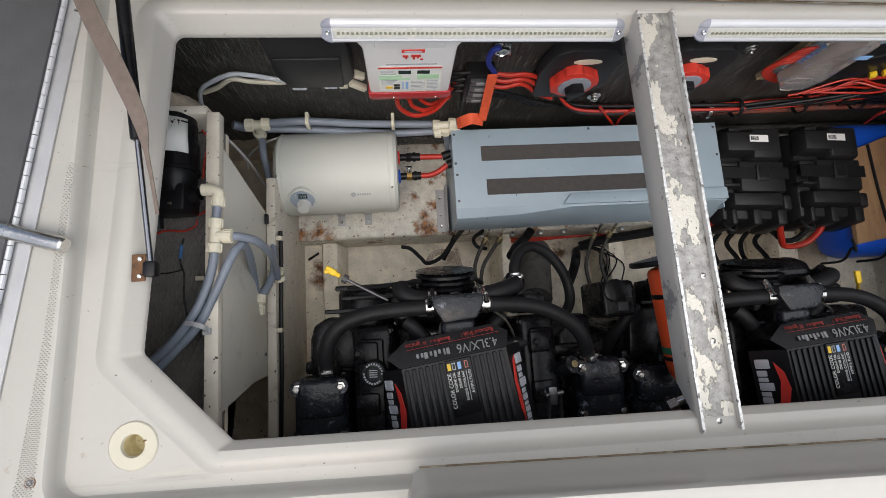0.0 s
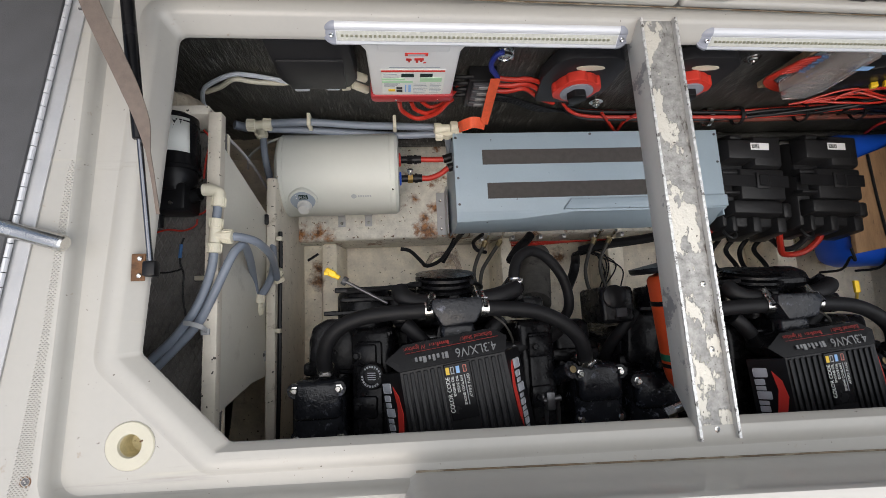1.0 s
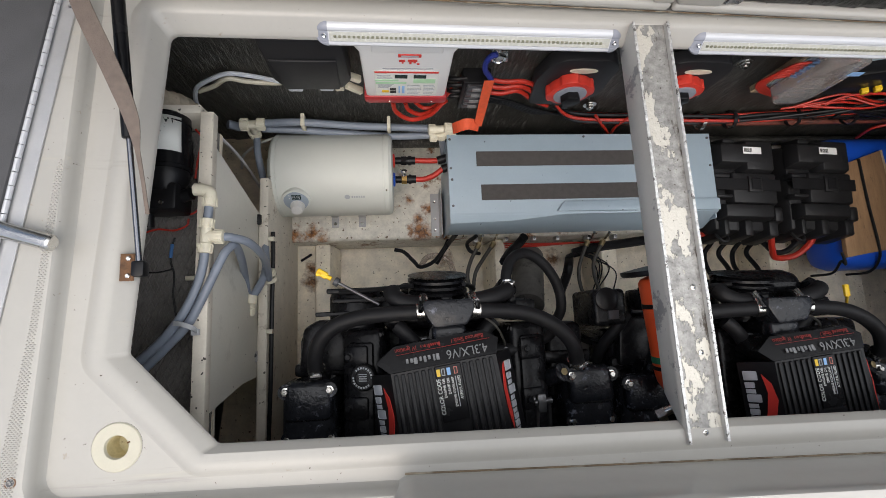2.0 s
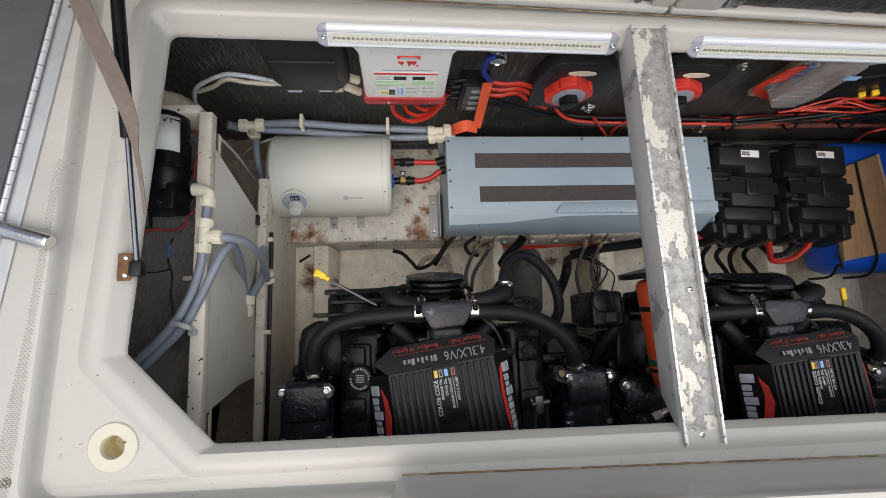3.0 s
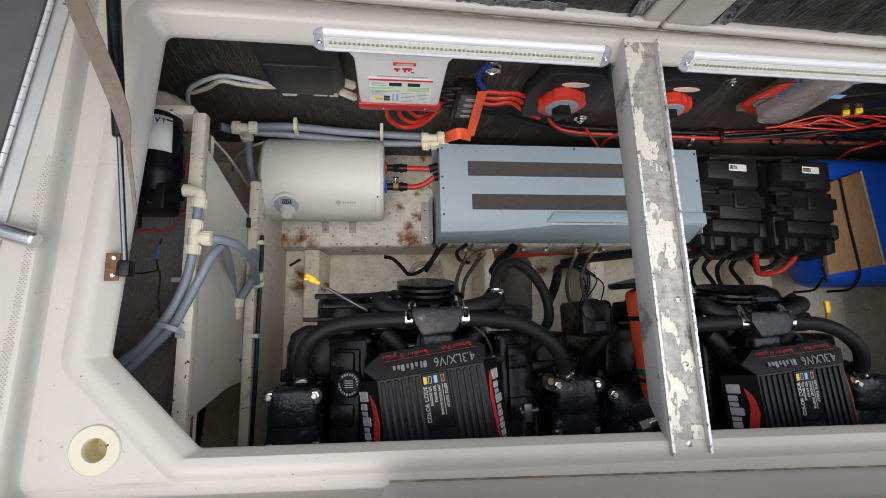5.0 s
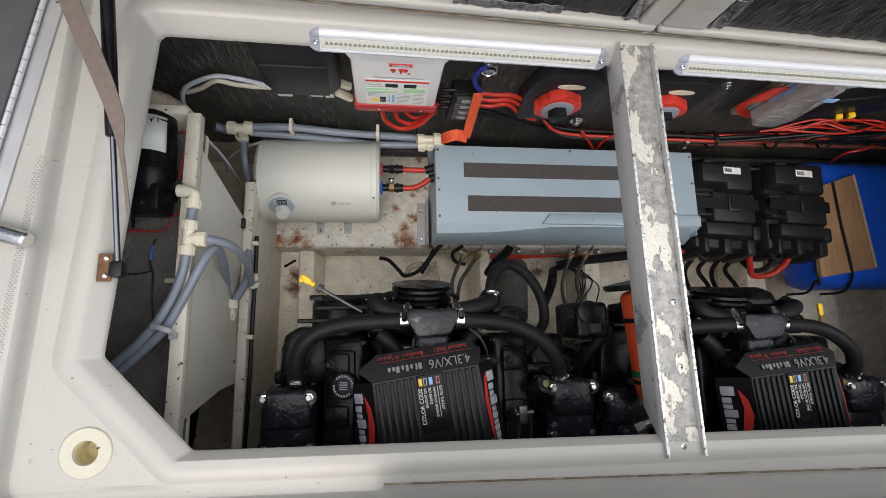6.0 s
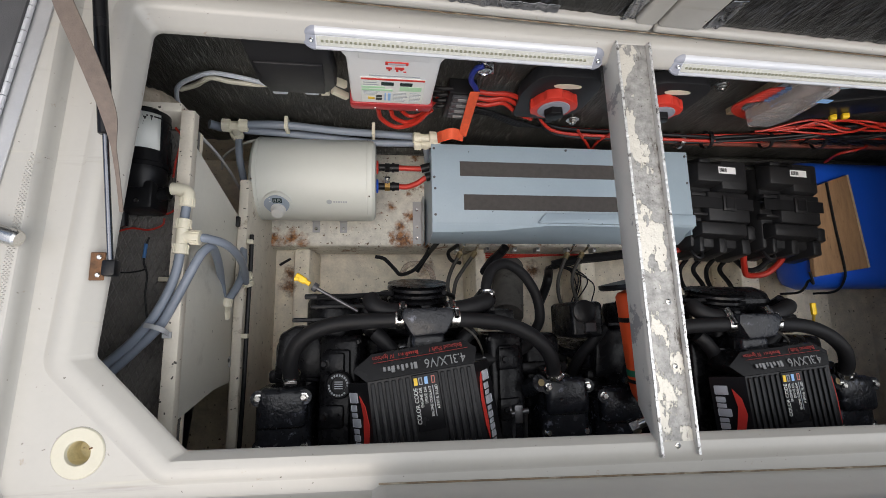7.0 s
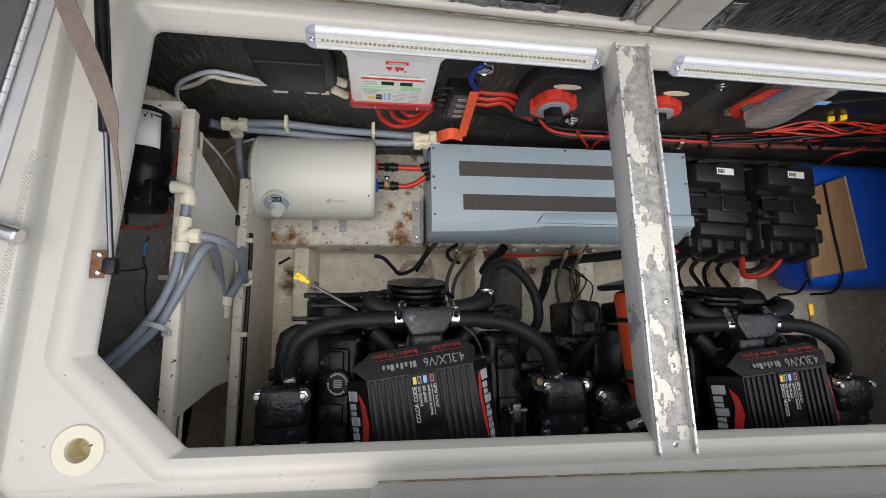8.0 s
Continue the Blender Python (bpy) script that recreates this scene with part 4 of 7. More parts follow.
cable("wire", [(-0.410, 0.419, -0.235), (-0.397, 0.397, -0.235), (-0.404, 0.346, -0.235), (-0.407, 0.309, -0.235)], 0.0022, RED_CABLE, "thin red wire along the pump")
cable("wire", [(-0.404, 0.252, -0.262), (-0.427, 0.237, -0.262), (-0.456, 0.252, -0.262), (-0.477, 0.264, -0.262)], 0.0022, RED_CABLE, "thin red wire looped on the mat")
cable("wire", [(-0.433, 0.229, -0.270), (-0.437, 0.214, -0.270), (-0.462, 0.204, -0.270), (-0.496, 0.207, -0.270), (-0.529, 0.198, -0.270)], 0.0022, RED_CABLE, "thin red wire lying on the mat")
cable("wire", [(-0.460, 0.188, -0.270), (-0.466, 0.164, -0.270), (-0.466, 0.134, -0.270), (-0.458, 0.107, -0.270), (-0.458, 0.062, -0.270), (-0.448, 0.004, -0.270)], 0.0020, BLACK_PLASTIC, "thin black wire lying on the mat")
cable("wire", [(-0.489, 0.108, -0.220), (-0.466, 0.108, -0.220), (-0.445, 0.112, -0.220), (-0.438, 0.116, -0.220)], 0.0018, BLACK_PLASTIC, "thin black wire from the strut bracket")
joint = part("wire_joint", rods(((-0.465, 0.174, -0.270), (-0.467, 0.144, -0.270), 0.0034)), PALE_BLUE_CABLE)
tagged(joint, "small blue crimp joint on a black wire", "crimp joint")
tagged(part("wire_clip", rounded(-0.010, 0.010, -0.005, 0.005, -0.0745, -0.066, 0.002, 2, Matrix.Translation((-0.425, 0.099, -0.200))), CREAM_PLASTIC), "small cream cable clip on the mat", "clip")

def nut(t, a, axis, r=0.0135, h=0.020):
    """A ribbed pipe nut."""
    bm = lathe([(r * 0.85, 0), (r, 0.001), (r, h - 0.001), (r * 0.85, h)], Vector(a) - Vector(axis).normalized() * h / 2, axis, 24)
    m = Vector(axis).to_track_quat("Z", "Y").to_matrix().to_4x4()
    for k in range(14):
        q = Matrix.Translation(a) @ m @ pose(0, 0, 0, 0, 0, k * 360 / 14)
        box(bm, r * 0.97, r * 1.08, -0.0011, 0.0011, -h * 0.42, h * 0.42, q)
    return part("nut", bm, CREAM_PLASTIC, t)


pf = thing("pipe_fitting", (-0.363, 0.204, -0.200), "cream plastic pipe elbow and tee on the board edge", "pipe fitting")
e0, e1, e2, e3, e4, e5 = (Vector(q) for q in [(-0.386, 0.270, -0.185), (-0.364, 0.268, -0.185), (-0.356, 0.247, -0.185), (-0.358, 0.230, -0.185), (-0.360, 0.199, -0.185), (-0.362, 0.149, -0.185)])
part("elbow", tube([e0, e0.lerp(e1, 0.7), e1 + Vector((0.008, -0.006, 0)), e2], 0.0125, 16), CREAM_PLASTIC, pf)
axis = e5 - e2
nut(pf, e2 + Vector((0, -0.004, 0)), axis)
part("pipe", rods((e2, e4, 0.0085)), GREY_PIPE, pf, "grey plastic pipe")
nut(pf, e4, axis)
part("tee", tube([e4, e4.lerp(e5, 0.5), e5], 0.0115, 16), CREAM_PLASTIC, pf)
te = Vector((-0.336, 0.172, -0.185))
part("branch", rods((e4.lerp(e5, 0.5), te, 0.0115)), CREAM_PLASTIC, pf)
nut(pf, te, te - e4.lerp(e5, 0.5))
nut(pf, e5, axis)

def pipe(pts, label, r=0.0088):
    return tagged(part("water_pipe", tube(pts, r, 14, 10), GREY_PIPE), label, "pipe")


pipe([e5, (-0.368, 0.112, -0.190), (-0.380, 0.068, -0.190), (-0.403, 0.019, -0.190), (-0.443, -0.028, -0.200), (-0.491, -0.069, -0.210), (-0.548, -0.120, -0.220)], "bent grey plastic water pipe over the board edge")
pipe([te, (-0.316, 0.172, -0.200), (-0.295, 0.167, -0.240), (-0.295, 0.154, -0.330), (-0.313, 0.137, -0.440), (-0.325, 0.114, -0.500)], "bent grey plastic water pipe from the tee")
pipe([(-0.335, 0.122, -0.190), (-0.369, 0.045, -0.190), (-0.396, -0.002, -0.195), (-0.446, -0.049, -0.210), (-0.494, -0.093, -0.220), (-0.542, -0.134, -0.230)], "bent grey plastic water pipe over the board edge")
pipe([(-0.337, 0.118, -0.190), (-0.326, 0.146, -0.200), (-0.320, 0.160, -0.230), (-0.337, 0.144, -0.320), (-0.361, 0.115, -0.420), (-0.367, 0.073, -0.460)], "grey plastic water pipe bending down to a joint")
pipe([(-0.357, 0.061, -0.460), (-0.340, 0.101, -0.480), (-0.334, 0.144, -0.500), (-0.348, 0.227, -0.540), (-0.365, 0.320, -0.600), (-0.376, 0.411, -0.620), (-0.382, 0.484, -0.580), (-0.393, 0.560, -0.595)], "grey plastic water pipe rising to the bulkhead", 0.0100)
pf = thing("pipe_fitting", (-0.364, 0.055, -0.470), "cream plastic pipe joint above the ledge", "pipe fitting")
for a, b in (((-0.367, 0.073, -0.460), (-0.365, 0.047, -0.460)), ((-0.355, 0.071, -0.460), (-0.359, 0.047, -0.460)), ((-0.364, 0.043, -0.470), (-0.367, 0.018, -0.480))):
    nut(pf, (Vector(a) + Vector(b)) / 2, Vector(b) - Vector(a), 0.0125, 0.022)
part("body", rods(((-0.359, 0.068, -0.465), (-0.366, 0.032, -0.475), 0.011)), CREAM_PLASTIC, pf)
pf = thing("pipe_fitting", (-0.323, 0.121, -0.500), "cream plastic pipe clip beside the ledge", "pipe fitting")
nut(pf, (-0.325, 0.129, -0.500), (0.2, -1, -0.5), 0.0155, 0.018)
nut(pf, (-0.325, 0.112, -0.520), (0.2, -1, -0.5), 0.0135, 0.014)
clip = thing("pipe_clip", (-0.384, 0.001, -0.190), "grey plastic saddle clip over two pipes", "clip")
part("band", ribbon([(-0.413, 0.004, -0.178), (-0.394, 0.001, -0.172), (-0.378, -0.006, -0.176), (-0.374, -0.014, -0.192)], 0.009, 0.0022, (0, 1, 0)), GREY_CLIP, clip)
part("foot", rounded(-0.008, 0.008, -0.006, 0.006, -0.004, 0.003, 0.001, 1, Matrix.Translation((-0.378, -0.015, -0.192))), GREY_CLIP, clip)
cable("black_pipe", [(-0.324, 0.246, -0.530), (-0.323, 0.166, -0.530), (-0.325, 0.026, -0.530), (-0.326, -0.153, -0.530), (-0.330, -0.325, -0.530)], 0.0058, BLACK_PLASTIC, "thin black pipe running beside the ledge", "pipe")
for q in ((-0.325, -0.025, -0.525), (-0.323, 0.225, -0.525)):
    tagged(part("pipe_clip", rounded(-0.010, 0.006, -0.006, 0.006, -0.008, 0.010, 0.002, 2, Matrix.Translation(q)), CREAM_PLASTIC), "small cream clip on the thin black pipe", "clip")
tab = thing("bolt_tab", (-0.363, -0.085, -0.515), "small grey metal tab bolted to the ledge", "bracket")
part("plate", rounded(-0.009, 0.006, -0.017, 0.010, -0.004, 0.002, 0.001, 1, Matrix.Translation((-0.363, -0.085, -0.515))), HINGE, tab)
part("bolt", lathe([(0.006, 0), (0.006, 0.004), (0.004, 0.007)], (-0.363, -0.085, -0.513), (0, 0, 1), 8), DARK_BOLT, tab)
tagged(part("hinge_block", rounded(-0.012, 0.010, -0.014, 0.014, -0.02, 0.006, 0.003, 2, Matrix.Translation((-0.362, 0.279, -0.515))), BLACK_PLASTIC), "small black block screwed to the ledge", "bracket")
cable("white_cable", [(-0.442, 0.490, -0.423), (-0.441, 0.490, -0.561), (-0.434, 0.470, -0.668), (-0.426, 0.440, -0.750), (-0.412, 0.400, -0.856)], 0.0042, WHITE_PLASTIC, "white cable hanging down beside the board")
cable("white_cable", [(-0.308, 0.560, -0.622), (-0.355, 0.550, -0.613), (-0.421, 0.550, -0.671), (-0.478, 0.540, -0.737), (-0.519, 0.540, -0.851)], 0.0040, WHITE_PLASTIC, "white cable bending behind the heater")
cable("black_cable", [(-0.420, 0.136, -0.380), (-0.395, 0.123, -0.420), (-0.366, 0.097, -0.460)], 0.0035, BLACK_PLASTIC, "thin black cable across the board")

# ---- bulkhead equipment ----
cable("white_cable", [(-0.498, 0.570, -0.462), (-0.487, 0.570, -0.407), (-0.462, 0.570, -0.347), (-0.430, 0.575, -0.319), (-0.373, 0.580, -0.291), (-0.327, 0.580, -0.296), (-0.280, 0.580, -0.314), (-0.239, 0.580, -0.335)], 0.0055, PALE_CABLE, "thick white cable clipped to the bulkhead")
cable("white_cable", [(-0.471, 0.585, -0.385), (-0.426, 0.585, -0.359), (-0.380, 0.585, -0.321), (-0.338, 0.585, -0.334), (-0.274, 0.585, -0.341), (-0.182, 0.580, -0.321), (-0.123, 0.580, -0.337)], 0.0062, CREAM_PLASTIC, "flat cream cable along the bulkhead")
for q, w in (((-0.222, 0.575, -0.333), 0.018), ((-0.146, 0.575, -0.329), 0.017)):
    tagged(part("cable_tape", rounded(-w, w, -0.012, 0.004, -0.012, 0.012, 0.004, 2, Matrix.Translation(q)), PALE_CABLE), "pale blue tape wrap on the bulkhead cable", "tape")
tagged(part("plug", rounded(-0.011, 0.011, -0.012, 0.01, -0.020, 0.018, 0.003, 2, Matrix.Translation((-0.115, 0.570, -0.312)) @ pose(0, 0, 0, 0, -8, 0)), CREAM_PLASTIC), "cream plastic cable plug on the bulkhead", "plug")
for q, a in (((-0.080, 0.570, -0.283), 35), ((-0.079, 0.570, -0.338), 42)):
    tagged(part("plug", rounded(-0.024, 0.024, -0.008, 0.01, -0.007, 0.007, 0.003, 2, Matrix.Translation(q) @ pose(0, 0, 0, 0, a, 0)), CREAM_PLASTIC), "cream plastic cable plug beside the charger", "plug")

cab = thing("junction_box", (-0.165, 0.60, -0.21), "dark charcoal plastic box on the bulkhead", "junction box")
part("body", prism([(-0.250, -0.10), (-0.085, -0.10), (-0.078, -0.255), (-0.100, -0.292), (-0.235, -0.292), (-0.252, -0.255)], -0.595, -0.545, pose(0, 0, 0, 90, 0, 0), 0.006), CHARCOAL, cab)
part("lid", prism([(-0.242, -0.165), (-0.100, -0.165), (-0.107, -0.285), (-0.232, -0.285)], -0.545, -0.538, pose(0, 0, 0, 90, 0, 0), 0.003), CHARCOAL, cab, "smooth dark lid")

CH = frame_of((-0.053, 0.530, -0.332), (1, 0, 0), (0, 0, 1))
charger = thing("battery_charger", (0.05, 0.60, -0.2), "white battery charger with dark red end cap on the bulkhead", "battery charger")
part("body", prism([(0.006, 0.028), (0.198, 0.028), (0.200, 0.215), (0.210, 0.235), (0.212, 0.30), (-0.008, 0.30), (-0.006, 0.235), (0.004, 0.215)], -0.066, 0.0, CH, 0.008), WHITE_PLASTIC, charger)
part("end_cap", prism([(0.010, 0.0), (0.194, 0.0), (0.203, 0.010), (0.203, 0.034), (0.001, 0.034), (0.001, 0.010)], -0.066, 0.004, CH, 0.006), RED_STRIP, charger, "dark red plastic end cap")
part("top_rail", rounded(0.030, 0.175, 0.225, 0.285, -0.002, 0.006, 0.003, 2, CH), WHITE_PLASTIC, charger)
face = part("face_label", rounded(0.030, 0.175, 0.040, 0.150, -0.001, 0.0008, 0.0003, 1, CH), STICKER, charger, "printed white control label")
def mark(x, y, w, h, mat, par, m=CH, z=0.0009, name="print_bar"):
    bm = bmesh.new()
    box(bm, x, x + w, y, y + h, z - 0.0004, z + 0.0006, m)
    return part(name, bm, mat, par)


mark(0.032, 0.141, 0.141, 0.006, RED_INK, face)
mark(0.032, 0.106, 0.052, 0.007, GREEN_INK, face)
mark(0.118, 0.098, 0.050, 0.018, GREEN_INK, face)
mark(0.032, 0.094, 0.070, 0.008, GREEN_INK, face)
mark(0.076, 0.119, 0.028, 0.014, DISPLAY, face, name="display")
mark(0.118, 0.119, 0.028, 0.014, DISPLAY, face, name="display")
mark(0.045, 0.054, 0.016, 0.010, YELLOW, face, name="button")
mark(0.064, 0.064, 0.014, 0.010, DARK_INK, face, name="button")
mark(0.064, 0.051, 0.014, 0.010, DARK_INK, face, name="button")
mark(0.084, 0.050, 0.003, 0.034, PALE_BLUE, face)
mark(0.092, 0.050, 0.006, 0.034, PALE_BLUE, face)
for j in range(7):
    mark(0.104, 0.048 + j * 0.0065, 0.02 + 0.014 * random.random(), 0.0022, GREY_INK, face)
    mark(0.142, 0.048 + j * 0.0065, 0.02 + 0.008 * random.random(), 0.0022, GREY_INK, face)
for j in range(4):
    mark(0.036 , 0.076 + j * 0.005, 0.024 + 0.014 * random.random(), 0.002, GREY_INK, face)
mark(0.036, 0.128, 0.030, 0.003, GREY_INK, face)
mark(0.036, 0.119, 0.034, 0.003, GREY_INK, face)
mark(0.050, 0.158, 0.110, 0.0025, GREY_INK, charger, name="print_bar")
for x, y, w, h in ((0.086, 0.186, 0.012, 0.007), (0.091, 0.180, 0.004, 0.008), (0.104, 0.187, 0.020, 0.007), (0.107, 0.178, 0.005, 0.010), (0.116, 0.182, 0.005, 0.006), (0.123, 0.176, 0.006, 0.004)):
    mark(x, y, w, h, RED_INK, charger, name="red_emblem")
part("badge", rounded(0.084, 0.132, 0.203, 0.213, -0.001, 0.002, 0.001, 2, CH), RED_INK, charger, "red and grey oval badge")
mark(0.090, 0.2058, 0.036, 0.005, SILVER_INK, charger, z=0.0022)
for x in (0.062, 0.165):
    part("screw", lathe([(0.003, 0), (0.0025, 0.0012)], CH @ Vector((x, 0.014, 0.004)), (0, -1, 0), 10), STEEL, charger)

cable("red_cable", [(0.016, 0.550, -0.369), (0.025, 0.545, -0.418), (0.066, 0.540, -0.455), (0.117, 0.540, -0.423), (0.149, 0.550, -0.368)], 0.0062, RED_CABLE, "thick red cable looped under the charger")
cable("red_cable", [(0.049, 0.560, -0.394), (0.059, 0.555, -0.427), (0.091, 0.550, -0.443), (0.126, 0.550, -0.416), (0.158, 0.560, -0.381)], 0.0058, RED_CABLE, "thick red cable looped under the charger")
cable("red_cable", [(0.077, 0.570, -0.413), (0.102, 0.565, -0.436), (0.136, 0.565, -0.416), (0.169, 0.575, -0.348)], 0.0055, RED_CABLE, "thick red cable looped under the charger")
for i in range(4):
    z = -0.285 - i * 0.030
    cable("black_cable", [(0.150 + 0.004 * i, 0.575, z - 0.01), (0.172, 0.570, z - 0.004), (0.20, 0.57, z)], 0.0055, BLACK_PLASTIC, "black cable into the fuse block")
    if i < 3:
        cable("red_cable", [(0.262, 0.572, z - 0.012), (0.30, 0.568, z - 0.012), (0.345, 0.570, z - 0.014 + 0.006 * i), (0.40, 0.572, z - 0.05 - 0.004 * i), (0.452, 0.575, z - 0.115 + 0.01 * i)], 0.0062, RED_CABLE, "thick red cable from fuse block to switch")
    cable("black_cable", [(0.255, 0.584, -0.405 - i * 0.008), (0.33, 0.582, -0.425 - i * 0.006), (0.42, 0.582, -0.475 - i * 0.008), (0.50, 0.584, -0.51), (0.62, 0.582, -0.525 - i * 0.006), (0.78, 0.584, -0.53)], 0.0046, BLACK_PLASTIC, "black cable along the bulkhead")
fuse = thing("fuse_block", (0.226, 0.60, -0.35), "black fuse block with grey terminals", "fuse block")
part("base", rounded(0.190, 0.262, 0.556, 0.598, -0.418, -0.283, 0.004), BLACK_PLASTIC, fuse)
for i in range(4):
    z = -0.300 - i * 0.030
    holder = part("fuse_holder", rounded(0.200, 0.254, 0.548, 0.558, z - 0.011, z + 0.011, 0.002), GREY_PLASTIC, fuse)
    part("terminal", rounded(0.214, 0.240, 0.545, 0.549, z - 0.006, z + 0.006, 0.001), FUSE_GREY, holder)

eye = thing("eye_plate", (0.260, 0.580, -0.196), "stainless eye plate with a dark blue cord", "eye plate")
part("plate", rounded(-0.018, 0.018, -0.004, 0.018, -0.030, 0.030, 0.002, 2, Matrix.Translation((0.263, 0.580, -0.196)) @ pose(0, 0, 0, 0, -12, 0)), STEEL, eye)
part("ring", tube([Vector((0.256, 0.565, -0.180)) + Vector((0.014 * math.cos(a), -0.006, 0.016 * math.sin(a))) for a in (k * math.pi / 5 for k in range(11))], 0.0034, 8, 4), CHROME, eye)
part("cord", tube([(0.247, 0.555, -0.155), (0.234, 0.555, -0.165), (0.228, 0.555, -0.193), (0.233, 0.555, -0.223), (0.247, 0.555, -0.248), (0.257, 0.555, -0.269)], 0.0065, 10, 8), NAVY, eye, "dark blue cord loop")
web = part("lashing_strap", ribbon([(0.247, 0.545, -0.251), (0.248, 0.540, -0.304), (0.252, 0.535, -0.391), (0.251, 0.520, -0.454)], 0.024, 0.002, (1, 0, -0.1)), ORANGE_WEB)
tagged(web, "orange webbing strap hanging from the blue cord", "strap")
tagged(part("lashing_strap", ribbon([(0.254, 0.520, -0.454), (0.220, 0.515, -0.428), (0.196, 0.515, -0.445), (0.184, 0.520, -0.473)], 0.030, 0.002, (0, 1, 0.5)), ORANGE_WEB), "folded orange webbing strap end", "strap")

def battery_switch(cx, cz):
    M = frame_of((cx, 0.565, cz), (1, 0, 0), (0, 0, 1))
    t = thing("battery_switch", (cx, 0.60, cz), "red battery isolator switch on a black moulded plate", "battery switch", "battery switches")
    part("plate", prism([(v.x, v.y) for v in corner_path([(-0.078, -0.085, 0.02), (0.050, -0.095, 0.03), (0.100, -0.030, 0.04), (0.098, 0.13, 0.05), (-0.070, 0.13, 0.05), (-0.092, 0.040, 0.04)])], -0.03, 0.004, M, 0.004), CHARCOAL, t)
    part("name_plate", prism([(0.035 * math.cos(a) + 0.012, 0.010 * math.sin(a) + 0.088) for a in (k * math.pi / 12 for k in range(24))], 0.004, 0.006, M), CREAM_PLASTIC, t, "pale oval plate")
    M = M @ Matrix.Translation((0, 0.020, 0))
    prof = []
    for k in range(48):
        a = k * 2 * math.pi / 48
        lobe = 0.060 if (k // 6) % 2 == 0 else 0.054
        prof.append((lobe * math.cos(a), lobe * math.sin(a)))
    part("ring", prism(prof, 0.004, 0.030, M, 0.003), RED, t, "red plastic ring with lobes")
    part("dial", lathe([(0.041, 0), (0.041, 0.003), (0.039, 0.004)], M @ Vector((0, 0, 0.030)), (0, -1, 0), 32), CAP_GREY, t, "grey printed dial")
    part("knob", prism([(0.026 * math.cos(a), 0.026 * math.sin(a)) for a in (k * math.pi / 3 for k in range(6))], 0.033, 0.052, M, 0.003), BLACK_PLASTIC, t)
    part("pointer", rounded(-0.009, 0.009, -0.046, 0.004, 0.034, 0.047, 0.003, 2, M), BLACK_PLASTIC, t)
    return t


battery_switch(0.462, -0.318)
battery_switch(0.752, -0.318)

# ---- wiring loom along the bulkhead ----
for i in range(5):
    a = i * 1.2566
    dy, dz = 0.011 * math.cos(a), 0.013 * math.sin(a)
    cable("red_cable" if i in (0, 2) else "black_cable",
          [(0.47, 0.582, -0.44), (0.56, 0.572 + dy, -0.505 + dz), (0.80, 0.572 + dy, -0.520 + dz * 1.1), (1.00, 0.566 + dy, -0.512 + dz), (1.18, 0.568 + dy, -0.498 - dz * 0.8), (1.40, 0.570 + dy, -0.470 + dz), (1.62, 0.575 + dy, -0.46 + dz), (2.0, 0.578 + dy, -0.45 + dz)],
          0.0050 if i in (0, 2) else 0.0055, RED_CABLE if i in (0, 2) else BLACK_PLASTIC, "thick red cable in the bulkhead loom" if i in (0, 2) else "black cable in the bulkhead loom")
tagged(part("cable_duct", tube([(0.60, 0.578, -0.548), (0.7, 0.578, -0.553), (1.1, 0.575, -0.560), (1.6, 0.578, -0.55), (2.1, 0.58, -0.55)], 0.010, 12), RED_FADED), "faded red conduit along the bulkhead", "conduit")
for x in (0.975, 1.07, 1.27, 1.45):
    z = -0.515 + (x - 0.97) * 0.08
    tagged(part("cable_tie", lathe([(0.027, -0.006), (0.0285, -0.006), (0.0285, 0.006), (0.027, 0.006), (0.027, -0.006)], (x, 0.568, z - 0.015), (1, 0.05, 0), 20, False), STEEL if x < 1 else BLACK_PLASTIC), "band clamped round the cable loom", "cable tie")
for i in range(7):
    r = random.Random(i)
    x = 1.30
    pts = [(1.17 + 0.02 * i, 0.565, -0.44 + 0.004 * i)]
    for k in range(1, 6):
        pts.append((1.19 + 0.11 * k + 0.05 * r.random(), 0.545 + 0.04 * r.random(), -0.430 + 0.065 * r.random() + 0.006 * k))
    cable("red_wire", pts, 0.0032, RED_CABLE, "thin red wire in a loose bundle")
for i in range(10):
    r = random.Random(50 + i)
    pts = [(1.15 + 0.06 * i, 0.56, -0.50)]
    for k in range(1, 6):
        pts.append((1.18 + 0.15 * k + 0.05 * r.random(), 0.55 + 0.03 * r.random(), -0.50 + 0.10 * r.random() + 0.01 * k))
    cable("black_wire", pts, 0.0045, BLACK_PLASTIC, "thin black wire in a loose bundle")
for i, pts in enumerate(([(0.609, 0.560, -0.474), (0.681, 0.560, -0.569), (0.719, 0.560, -0.616), (0.708, 0.560, -0.545), (0.722, 0.560, -0.468), (0.712, 0.560, -0.403)], [(0.719, 0.560, -0.616), (0.770, 0.560, -0.649), (0.808, 0.560, -0.627)], [(1.640, 0.555, -0.645), (1.607, 0.555, -0.566), (1.631, 0.555, -0.529), (1.634, 0.555, -0.491)])):
    cable("red_wire", pts, 0.0045, RED_CABLE, "thin red wire crossing the bulkhead")
